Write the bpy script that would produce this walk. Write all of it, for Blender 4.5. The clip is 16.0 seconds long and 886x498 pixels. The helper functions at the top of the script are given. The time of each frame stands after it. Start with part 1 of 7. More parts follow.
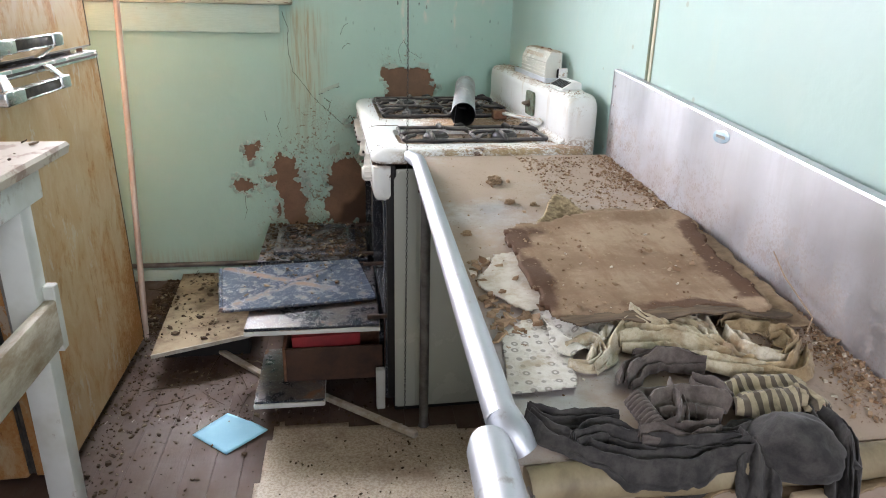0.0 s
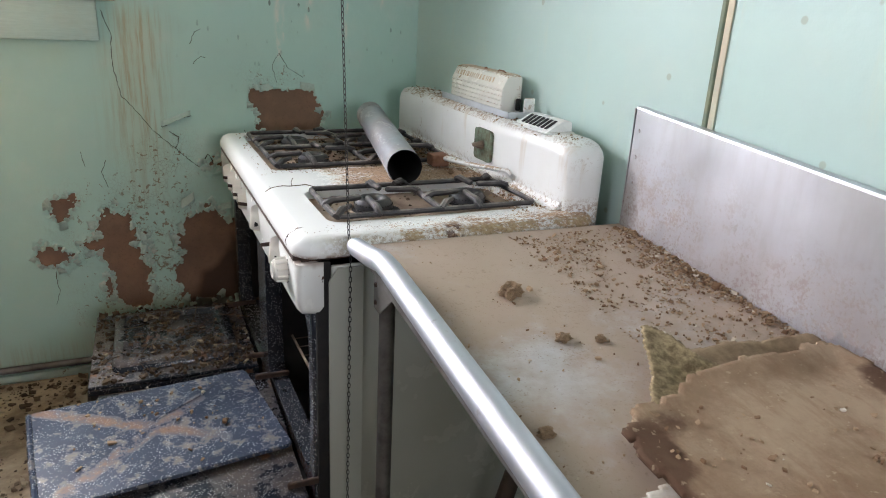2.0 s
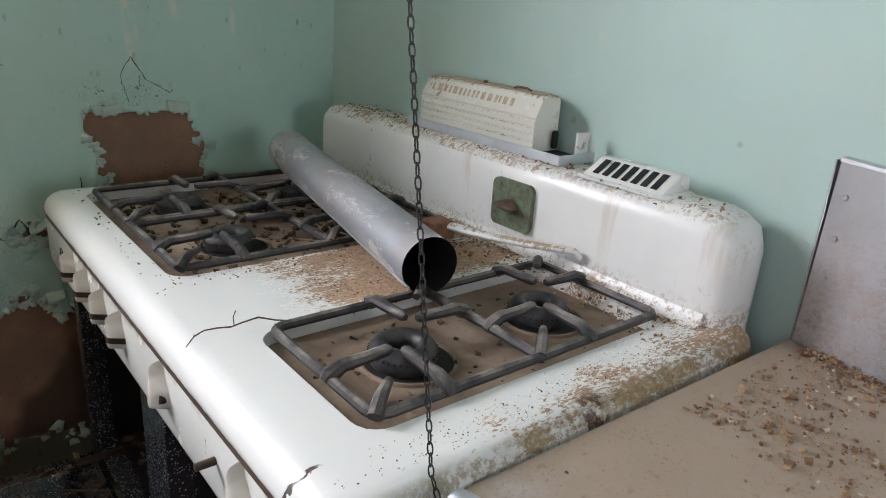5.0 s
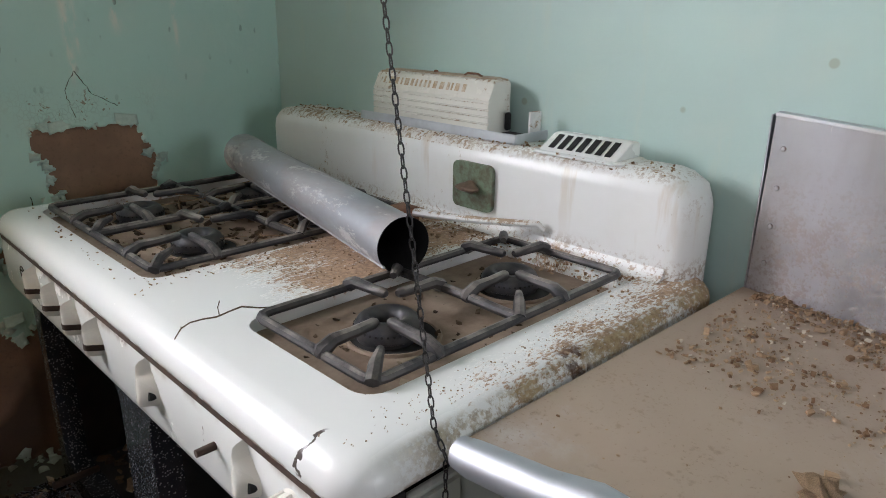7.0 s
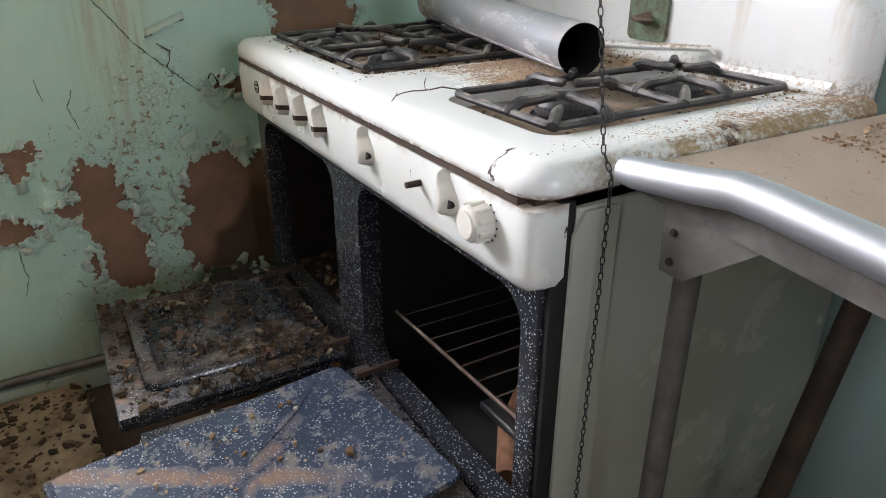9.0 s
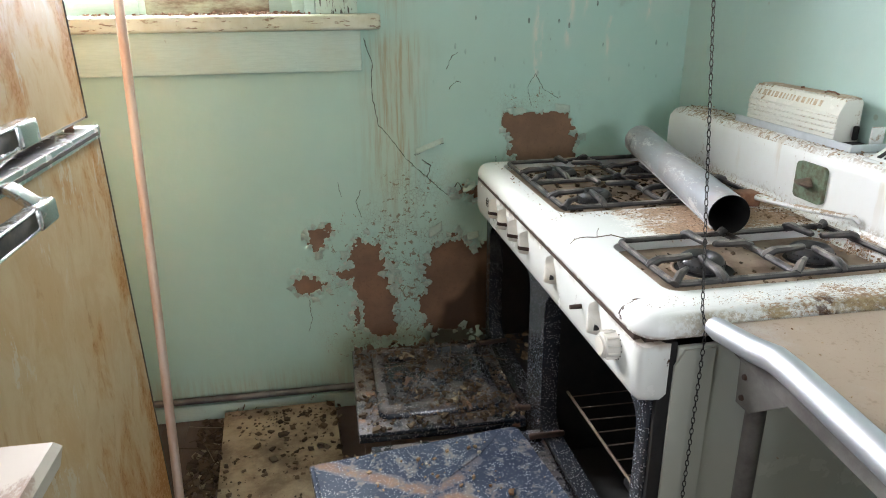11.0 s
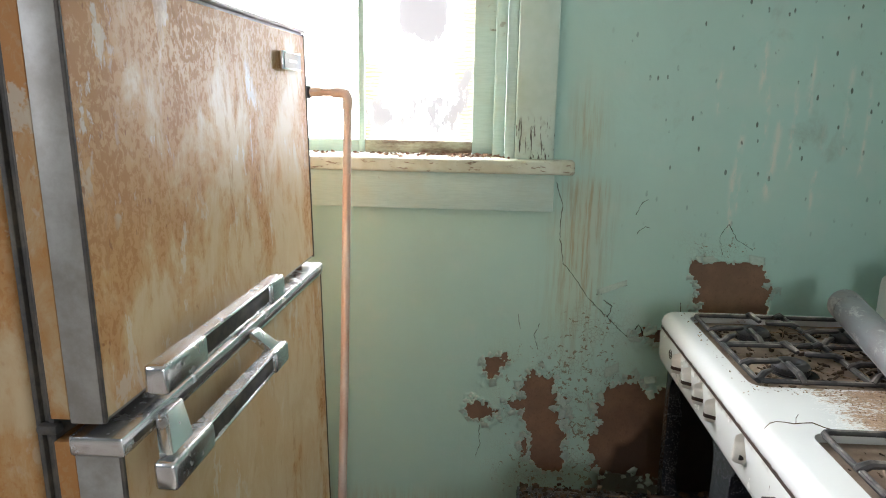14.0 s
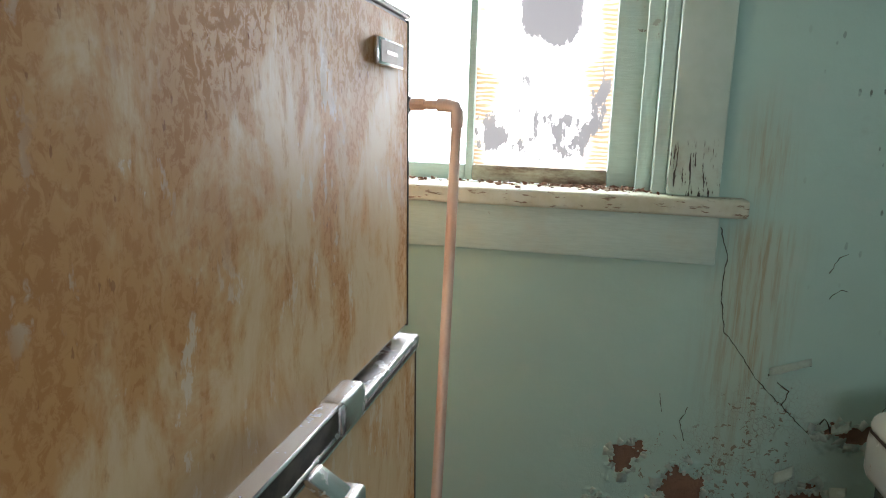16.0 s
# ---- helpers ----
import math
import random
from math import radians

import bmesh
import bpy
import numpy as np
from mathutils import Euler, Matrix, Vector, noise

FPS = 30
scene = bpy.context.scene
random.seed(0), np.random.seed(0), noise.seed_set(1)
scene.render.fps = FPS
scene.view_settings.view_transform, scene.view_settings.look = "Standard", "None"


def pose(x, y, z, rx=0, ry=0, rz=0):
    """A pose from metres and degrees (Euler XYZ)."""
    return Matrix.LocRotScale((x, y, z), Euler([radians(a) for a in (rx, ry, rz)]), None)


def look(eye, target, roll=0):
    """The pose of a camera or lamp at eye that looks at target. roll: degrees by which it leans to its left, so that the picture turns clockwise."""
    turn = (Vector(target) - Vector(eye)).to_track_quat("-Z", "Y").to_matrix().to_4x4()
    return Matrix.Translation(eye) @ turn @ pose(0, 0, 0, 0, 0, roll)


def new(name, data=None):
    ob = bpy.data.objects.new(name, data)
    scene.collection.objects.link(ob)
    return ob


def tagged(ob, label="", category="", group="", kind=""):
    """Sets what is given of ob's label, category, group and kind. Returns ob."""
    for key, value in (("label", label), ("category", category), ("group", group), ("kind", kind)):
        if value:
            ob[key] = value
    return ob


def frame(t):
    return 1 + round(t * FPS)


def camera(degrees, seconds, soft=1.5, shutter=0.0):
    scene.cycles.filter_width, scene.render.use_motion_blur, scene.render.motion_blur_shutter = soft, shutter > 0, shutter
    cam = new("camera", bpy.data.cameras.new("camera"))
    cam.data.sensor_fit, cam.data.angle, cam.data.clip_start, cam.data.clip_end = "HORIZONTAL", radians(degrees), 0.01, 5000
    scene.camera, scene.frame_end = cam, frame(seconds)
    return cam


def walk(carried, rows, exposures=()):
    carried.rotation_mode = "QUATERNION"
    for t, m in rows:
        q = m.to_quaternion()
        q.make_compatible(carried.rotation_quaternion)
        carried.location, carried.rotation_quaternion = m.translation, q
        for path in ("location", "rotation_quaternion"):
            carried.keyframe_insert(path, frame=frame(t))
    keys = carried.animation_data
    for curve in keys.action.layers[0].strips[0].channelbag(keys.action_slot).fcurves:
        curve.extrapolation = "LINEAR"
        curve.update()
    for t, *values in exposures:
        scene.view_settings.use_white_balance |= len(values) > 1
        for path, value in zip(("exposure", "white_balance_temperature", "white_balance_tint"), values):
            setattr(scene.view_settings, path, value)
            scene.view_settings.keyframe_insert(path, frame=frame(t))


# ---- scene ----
cam = camera(65.5, 16.0, soft=1.0)
PATH = [
    (0, (0.098, -0.075, 1.336), (0.367, 1.782, 0.645), 1.2),
    (0.5, (0.02, 0.145, 1.319), (0.43, 1.982, 0.644), 1.7),
    (1, (-0.024, 0.325, 1.318), (0.55, 2.125, 0.663), 2.3),
    (1.5, (-0.022, 0.549, 1.317), (0.669, 2.313, 0.673), 2.7),
    (2, (-0.048, 0.736, 1.322), (0.7, 2.466, 0.655), 3.0),
    (2.5, (-0.109, 0.921, 1.323), (0.66, 2.633, 0.633), 3.1),
    (3, (-0.122, 1.07, 1.317), (0.688, 2.764, 0.627), 3.3),
    (3.5, (-0.125, 1.205, 1.318), (0.77, 2.854, 0.627), 3.7),
    (4, (-0.099, 1.342, 1.316), (0.901, 2.933, 0.632), 3.8),
    (4.5, (-0.065, 1.47, 1.305), (1.02, 3.006, 0.623), 3.9),
    (5, (-0.038, 1.55, 1.29), (1.14, 3.023, 0.624), 4.0),
    (5.2, (-0.028, 1.575, 1.285), (1.174, 3.028, 0.619), 3.9),
    (7.3, (-0.122, 1.526, 1.249), (1.178, 2.905, 0.609), 0.6),
    (7.5, (-0.146, 1.518, 1.223), (1.136, 2.903, 0.562), 0.7),
    (8, (-0.199, 1.481, 1.17), (0.976, 2.914, 0.418), 0.6),
    (8.5, (-0.225, 1.429, 1.142), (0.809, 2.932, 0.323), 0.3),
    (8.7, (-0.235, 1.415, 1.128), (0.74, 2.948, 0.292), 0.2),
    (10.8, (-0.274, 1.061, 1.335), (0.123, 2.875, 0.593), -0.5),
    (11, (-0.279, 1.035, 1.372), (0.018, 2.889, 0.684), -0.6),
    (11.5, (-0.273, 0.981, 1.432), (-0.18, 2.9, 0.879), -0.6),
    (12, (-0.239, 0.901, 1.446), (-0.265, 2.849, 0.996), -0.1),
    (12.5, (-0.242, 0.828, 1.47), (-0.345, 2.783, 1.063), -0.1),
    (13, (-0.318, 0.896, 1.479), (-0.469, 2.848, 1.067), 0.0),
    (13.5, (-0.331, 0.934, 1.494), (-0.488, 2.883, 1.073), -0.0),
    (14, (-0.333, 1.015, 1.504), (-0.502, 2.963, 1.081), 0.9),
    (14.5, (-0.345, 1.178, 1.476), (-0.565, 3.122, 1.062), 1.5),
    (15, (-0.415, 1.405, 1.504), (-0.685, 3.348, 1.117), 1.9),
    (15.5, (-0.468, 1.479, 1.503), (-0.786, 3.418, 1.133), 2.1),
    (16, (-0.473, 1.449, 1.486), (-0.887, 3.371, 1.12), 1.9),
]
EXPOSURES = [(t, e, 6150 if t < 14.5 else 6020, 18 if t < 9 else 14) for t, e in ((0, 0.82), (1.5, 0.60), (2.5, 0.32), (3.5, 0.19), (5.0, 0.06), (7.3, -0.06), (8.0, -0.27), (8.6, 0.28), (10.8, 0.71), (12.0, 0.44), (12.5, 0.30), (14.0, 0.33), (15.0, -0.18), (16.0, -0.34))]
walk(cam, [(t, look(eye, target, roll)) for t, eye, target, roll in PATH], EXPOSURES)

# ---------- world, window light, exposure ----------
world = bpy.data.worlds.new("world")
scene.world = world
world.use_nodes = True
wn = world.node_tree
sky = wn.nodes.new("ShaderNodeTexSky")
sky.sky_type, sky.sun_disc = "NISHITA", False
sky.sun_elevation, sky.sun_rotation = radians(50), radians(200)
wn.nodes["Background"].inputs["Strength"].default_value = 0.12
wn.links.new(sky.outputs[0], wn.nodes["Background"].inputs["Color"])


def window_lamp(name, eye, target, w, h, watts, colour):
    data = bpy.data.lights.new(name, "AREA")
    data.shape, data.size, data.size_y, data.energy, data.color = "RECTANGLE", w, h, watts, colour
    ob = new(name, data)
    ob.matrix_world = look(eye, target)
    return ob


NORTH_W, WEST_W, SOUTH_W = 117.0, 10.5, 25.0
window_lamp("sky_light_north", (-0.88, 3.62, 1.85), (-0.80, 0.0, 1.0), 1.10, 1.00, NORTH_W, (1.0, 0.99, 0.98))
window_lamp("sky_light_west", (-1.93, 0.75, 1.86), (1.0, 1.05, 0.70), 1.10, 0.80, WEST_W, (0.97, 0.99, 1.0))
window_lamp("sky_light_south", (0.40, -1.93, 1.60), (0.2, 2.0, 0.9), 0.90, 0.95, SOUTH_W, (1.0, 0.99, 0.97))


# ---------- material tools ----------
class Graph:
    """A node material with short calls for the usual nodes."""

    def __init__(self, name, rough=0.6, metal=0.0, spec=0.5):
        self.m = bpy.data.materials.new(name)
        self.m.use_nodes = True
        self.nt = self.m.node_tree
        self.b = self.nt.nodes["Principled BSDF"]
        self.b.inputs["Roughness"].default_value = rough
        self.b.inputs["Metallic"].default_value = metal
        self.b.inputs["Specular IOR Level"].default_value = spec
        self.pos = self.nt.nodes.new("ShaderNodeTexCoord").outputs["Object"]

    def put(self, socket, value):
        if isinstance(value, bpy.types.NodeSocket):
            self.nt.links.new(value, socket)
        elif isinstance(value, tuple) and len(value) == 3 and socket.type == "RGBA":
            socket.default_value = (*value, 1)
        else:
            socket.default_value = value

    def scaled(self, sx, sy, sz, vec=None, shift=(0, 0, 0)):
        n = self.nt.nodes.new("ShaderNodeMapping")
        self.put(n.inputs["Vector"], vec or self.pos)
        n.inputs["Scale"].default_value = (sx, sy, sz)
        n.inputs["Location"].default_value = shift
        return n.outputs[0]

    def noise(self, scale, detail=4, rough=0.6, vec=None, dist=0.0):
        n = self.nt.nodes.new("ShaderNodeTexNoise")
        self.put(n.inputs["Vector"], vec or self.pos)
        n.inputs["Scale"].default_value, n.inputs["Detail"].default_value = scale, detail
        n.inputs["Roughness"].default_value, n.inputs["Distortion"].default_value = rough, dist
        return n.outputs[0]

    def add_vec(self, vec, amount):
        """Bend a vector by a coarse noise, to break up straight cell walls."""
        n = self.nt.nodes.new("ShaderNodeTexNoise")
        self.put(n.inputs["Vector"], vec)
        n.inputs["Scale"].default_value = 40
        a = self.nt.nodes.new("ShaderNodeVectorMath")
        a.operation = "MULTIPLY_ADD"
        self.put(a.inputs[0], n.outputs["Color"])
        a.inputs[1].default_value = (amount,) * 3
        self.put(a.inputs[2], vec)
        return a.outputs[0]

    def cells(self, scale, feature="F1", vec=None, rand=1.0):
        n = self.nt.nodes.new("ShaderNodeTexVoronoi")
        n.feature = feature
        self.put(n.inputs["Vector"], vec or self.pos)
        n.inputs["Scale"].default_value, n.inputs["Randomness"].default_value = scale, rand
        return n.outputs[0]

    def wave(self, scale, dist=4.0, vec=None, axis="X", detail=2):
        n = self.nt.nodes.new("ShaderNodeTexWave")
        n.bands_direction = axis
        self.put(n.inputs["Vector"], vec or self.pos)
        n.inputs["Scale"].default_value, n.inputs["Distortion"].default_value = scale, dist
        n.inputs["Detail"].default_value = detail
        return n.outputs["Fac"]

    def step(self, value, lo, hi, a=0.0, b=1.0):
        n = self.nt.nodes.new("ShaderNodeMapRange")
        n.interpolation_type = "SMOOTHSTEP"
        for k, v in zip(("Value", "From Min", "From Max", "To Min", "To Max"), (value, lo, hi, a, b)):
            self.put(n.inputs[k], v)
        return n.outputs[0]

    def calc(self, op, a, b=0.0, c=0.0):
        n = self.nt.nodes.new("ShaderNodeMath")
        n.operation = op
        for k, v in enumerate((a, b, c)):
            self.put(n.inputs[k], v)
        return n.outputs[0]

    def mul(self, *v):
        out = v[0]
        for x in v[1:]:
            out = self.calc("MULTIPLY", out, x)
        return out

    def add(self, *v):
        out = v[0]
        for x in v[1:]:
            out = self.calc("ADD", out, x)
        return out

    def mix(self, fac, a, b):
        n = self.nt.nodes.new("ShaderNodeMix")
        n.data_type = "RGBA"
        self.put(n.inputs[0], fac), self.put(n.inputs[6], a), self.put(n.inputs[7], b)
        return n.outputs[2]

    def attr(self, name):
        n = self.nt.nodes.new("ShaderNodeAttribute")
        n.attribute_name = name
        return n.outputs["Fac"]

    def axes(self, vec=None):
        n = self.nt.nodes.new("ShaderNodeSeparateXYZ")
        self.put(n.inputs[0], vec or self.pos)
        return n.outputs[0], n.outputs[1], n.outputs[2]

    def island(self):
        return self.nt.nodes.new("ShaderNodeNewGeometry").outputs["Random Per Island"]

    def single(self):
        return self.nt.nodes.new("ShaderNodeObjectInfo").outputs["Random"]

    def bump(self, height, strength=0.4, dist=0.002):
        n = self.nt.nodes.new("ShaderNodeBump")
        n.inputs["Strength"].default_value, n.inputs["Distance"].default_value = strength, dist
        self.put(n.inputs["Height"], height)
        old = self.b.inputs["Normal"]
        if old.is_linked:
            self.put(n.inputs["Normal"], old.links[0].from_socket)
        self.put(old, n.outputs[0])

    def set(self, colour=None, rough=None, metal=None):
        for key, v in (("Base Color", colour), ("Roughness", rough), ("Metallic", metal)):
            if v is not None:
                self.put(self.b.inputs[key], v)
        return self.m


PLASTER = (0.20, 0.125, 0.085)
DIRT = (0.22, 0.145, 0.09)


def mat_wall(name, worn):
    g = Graph(name, 0.55, 0, 0.35)
    big, fine = g.noise(1.6, 5), g.noise(30, 5)
    col = g.mix(g.step(big, 0.3, 0.75), (0.405, 0.605, 0.535) if worn else (0.455, 0.61, 0.56), (0.39, 0.57, 0.505) if worn else (0.44, 0.57, 0.525))
    col = g.mix(g.mul(g.step(g.noise(7, 6), 0.5, 0.75), 0.35), col, (0.51, 0.60, 0.53))
    if worn:
        peel, stain, mould, allig, dark_low, drip = (g.attr(a) for a in ("peel", "stain", "mould", "allig", "dark_low", "drip"))
        streak = g.noise(9, 5, 0.7, g.scaled(9, 1, 0.55))
        col = g.mix(g.mul(stain, g.step(streak, 0.42, 0.66), 0.75), col, (0.30, 0.22, 0.11))
        col = g.mix(g.mul(stain, 0.28), col, (0.46, 0.42, 0.25))
        col = g.mix(g.mul(drip, g.step(g.noise(40, 4, 0.65, g.scaled(1, 1, 0.4)), 0.42, 0.58), 0.75), col, (0.66, 0.65, 0.56))
        net = g.cells(88, "DISTANCE_TO_EDGE", g.add_vec(g.scaled(1.2, 1, 0.85), 0.012))
        lines = g.mul(g.step(net, 0.09, 0.02), g.step(g.noise(14, 3), 0.42, 0.6), allig)
        gone = g.mul(g.step(g.add(g.noise(48, 4, 0.66, None, 0.6), g.mul(allig, 0.10)), 0.665, 0.685), g.step(allig, 0.08, 0.5))
        col = g.mix(g.mul(lines, 0.5), col, (0.20, 0.19, 0.13))
        col = g.mix(g.mul(gone, 0.85), col, (0.22, 0.17, 0.11))
        spots = g.step(g.add(g.cells(22, "F1", g.scaled(1.7, 1, 0.75)), g.mul(g.noise(60, 3), 0.20)), 0.27, 0.20)
        col = g.mix(g.mul(spots, mould, g.step(g.noise(12, 3), 0.42, 0.55), 0.85), col, (0.05, 0.055, 0.04))
        col = g.mix(g.mul(mould, g.step(g.noise(5, 6, 0.7, g.scaled(1.2, 1, 0.9), 0.5), 0.54, 0.76), 0.42), col, (0.24, 0.24, 0.18))
        edge = g.add(peel, g.mul(g.calc("SUBTRACT", g.noise(120, 3), 0.5), 0.35))
        plaster = g.mix(g.step(g.noise(11, 5), 0.35, 0.7), PLASTER, (0.255, 0.155, 0.10))
        plaster = g.mix(g.mul(g.step(g.noise(140, 3), 0.55, 0.7), 0.4), plaster, (0.13, 0.085, 0.06))
        rim = g.mul(g.step(edge, 0.22, 0.38), g.step(edge, 0.56, 0.44))
        col = g.mix(g.mul(rim, 0.55), col, (0.60, 0.66, 0.56))
        bare = g.step(edge, 0.46, 0.54)
        col = g.mix(bare, col, plaster)
        col = g.mix(g.mul(dark_low, 0.85), col, (0.05, 0.032, 0.022))
        g.bump(g.add(g.mul(lines, -1.0), g.mul(gone, -0.6), g.mul(bare, -1.2)), 0.6, 0.002)
        rough = g.step(bare, 0, 1, 0.5, 0.9)
    else:
        col = g.mix(g.mul(g.step(g.noise(5, 6, 0.7, g.scaled(2.2, 2.2, 0.35)), 0.56, 0.78), 0.35), col, (0.60, 0.60, 0.46))
        col = g.mix(g.mul(g.step(g.cells(9), 0.075, 0.05), 0.5), col, (0.30, 0.30, 0.20))
        rough = 0.5
    g.bump(g.add(g.mul(fine, 0.5), g.noise(4, 4)), 0.35, 0.006)
    return g.set(col, rough)


def mat_trim():
    g = Graph("painted_trim", 0.5)
    grain = g.noise(22, 6, 0.7, g.scaled(1.0, 9, 9))
    chips = g.mul(g.step(g.noise(24, 5, 0.7), 0.655, 0.68), g.step(g.noise(3, 3), 0.45, 0.62))
    col = g.mix(g.step(grain, 0.35, 0.7), (0.49, 0.64, 0.58), (0.43, 0.58, 0.52))
    col = g.mix(g.mul(g.step(g.noise(6, 4), 0.5, 0.75), 0.28), col, (0.50, 0.47, 0.32))
    col = g.mix(g.mul(chips, 0.85), col, (0.17, 0.12, 0.08))
    g.bump(g.add(grain, g.mul(chips, -1.5)), 0.35, 0.002)
    return g.set(col)


def mat_casing():
    g = Graph("blistered_casing", 0.5)
    _, _, z = g.axes()
    low = g.step(z, 1.52, 1.36)
    splits = g.step(g.noise(26, 3, 0.6, g.scaled(7.0, 1, 0.9)), 0.59, 0.62)
    mask = g.mul(splits, g.step(g.add(low, g.mul(g.noise(5, 3), 0.6)), 0.62, 0.9))
    col = g.mix(g.step(g.noise(9, 4), 0.4, 0.7), (0.53, 0.66, 0.58), (0.46, 0.60, 0.51))
    col = g.mix(g.mul(mask, 0.95), col, (0.05, 0.045, 0.035))
    col = g.mix(g.mul(low, g.step(g.noise(30, 5), 0.5, 0.7), 0.4), col, (0.26, 0.22, 0.15))
    g.bump(g.mul(mask, -1.0), 0.8, 0.003)
    return g.set(col)


def mat_sill():
    g = Graph("sill_paint", 0.55)
    col = g.mix(g.step(g.noise(12, 5), 0.4, 0.7), (0.62, 0.66, 0.55), (0.52, 0.54, 0.40))
    chips = g.step(g.noise(20, 6, 0.7, g.scaled(1, 2.5, 5)), 0.575, 0.62)
    col = g.mix(g.mul(chips, 0.85), col, (0.20, 0.13, 0.08))
    g.bump(g.add(g.mul(chips, -1.0), g.mul(g.noise(60, 4), 0.4)), 0.6, 0.003)
    return g.set(col)


def mat_enamel(name, dirt=0.35, tint=(0.80, 0.81, 0.79), lip=False, guard=False):
    """White stove enamel; dirt: how much brown crust lies on it."""
    g = Graph(name, 0.16, 0, 0.5)
    crust = g.noise(75, 6, 0.75, g.scaled(0.8, 1.3, 1.0))
    where = g.noise(4.2, 4, 0.6)
    n = g.nt.nodes.new("ShaderNodeNewGeometry")
    _, _, up = g.axes(n.outputs["True Normal"])
    flat = g.step(up, 0.15, 0.8, 0.25, 1.0)
    mask = g.step(g.add(crust, g.mul(where, 0.9), g.mul(flat, dirt)), 1.16, 1.26)
    col = g.mix(g.step(g.noise(3, 4), 0.3, 0.7), tint, tuple(c * 0.95 for c in tint))
    film = g.mul(g.step(g.noise(9, 5), 0.35, 0.7), flat, 0.35)
    col = g.mix(film, col, (0.50, 0.42, 0.30))
    tone = g.mix(g.noise(60, 3), (0.42, 0.29, 0.17), (0.24, 0.15, 0.08))
    col = g.mix(g.mul(mask, 0.85), col, tone)
    if lip:
        chips = g.step(g.noise(18, 4, 0.6), 0.70, 0.72)
        col = g.mix(chips, col, (0.10, 0.06, 0.04))
        _, hy, hz = g.axes()
        bleed = g.mul(g.step(g.add(hz, g.mul(g.noise(40, 4, 0.6, g.scaled(1, 1, 0.3)), 0.018)), 0.852, 0.866), g.step(g.noise(9, 3), 0.40, 0.56))
        col = g.mix(g.mul(bleed, 0.6), col, (0.20, 0.095, 0.04))
    if guard:
        _, hy, hz = g.axes()
        rim = g.calc("MAXIMUM", g.step(hz, 1.035, 1.058), g.calc("MAXIMUM", g.mul(g.step(hy, 0.085, 0.055), g.step(hz, 0.95, 1.03), 0.8), g.step(hz, 0.945, 0.905)))
        grit = g.mul(rim, g.step(g.add(g.noise(130, 5, 0.75), g.mul(g.noise(8, 4), 0.5)), 0.76, 0.86))
        col = g.mix(g.mul(grit, 0.8), col, g.mix(g.noise(50, 3), (0.40, 0.27, 0.15), (0.23, 0.14, 0.07)))
        drips = g.mul(g.step(g.noise(14, 4, 0.6, g.scaled(1, 2.0, 0.25)), 0.60, 0.72), g.step(hz, 0.90, 1.05), 0.4)
        col = g.mix(drips, col, (0.52, 0.40, 0.25))
    g.bump(g.add(mask, g.mul(g.noise(70, 3), 0.15)), 0.35, 0.0015)
    return g.set(col, g.add(0.30 if guard else 0.22, g.mul(mask, 0.5), g.mul(film, 0.8)))


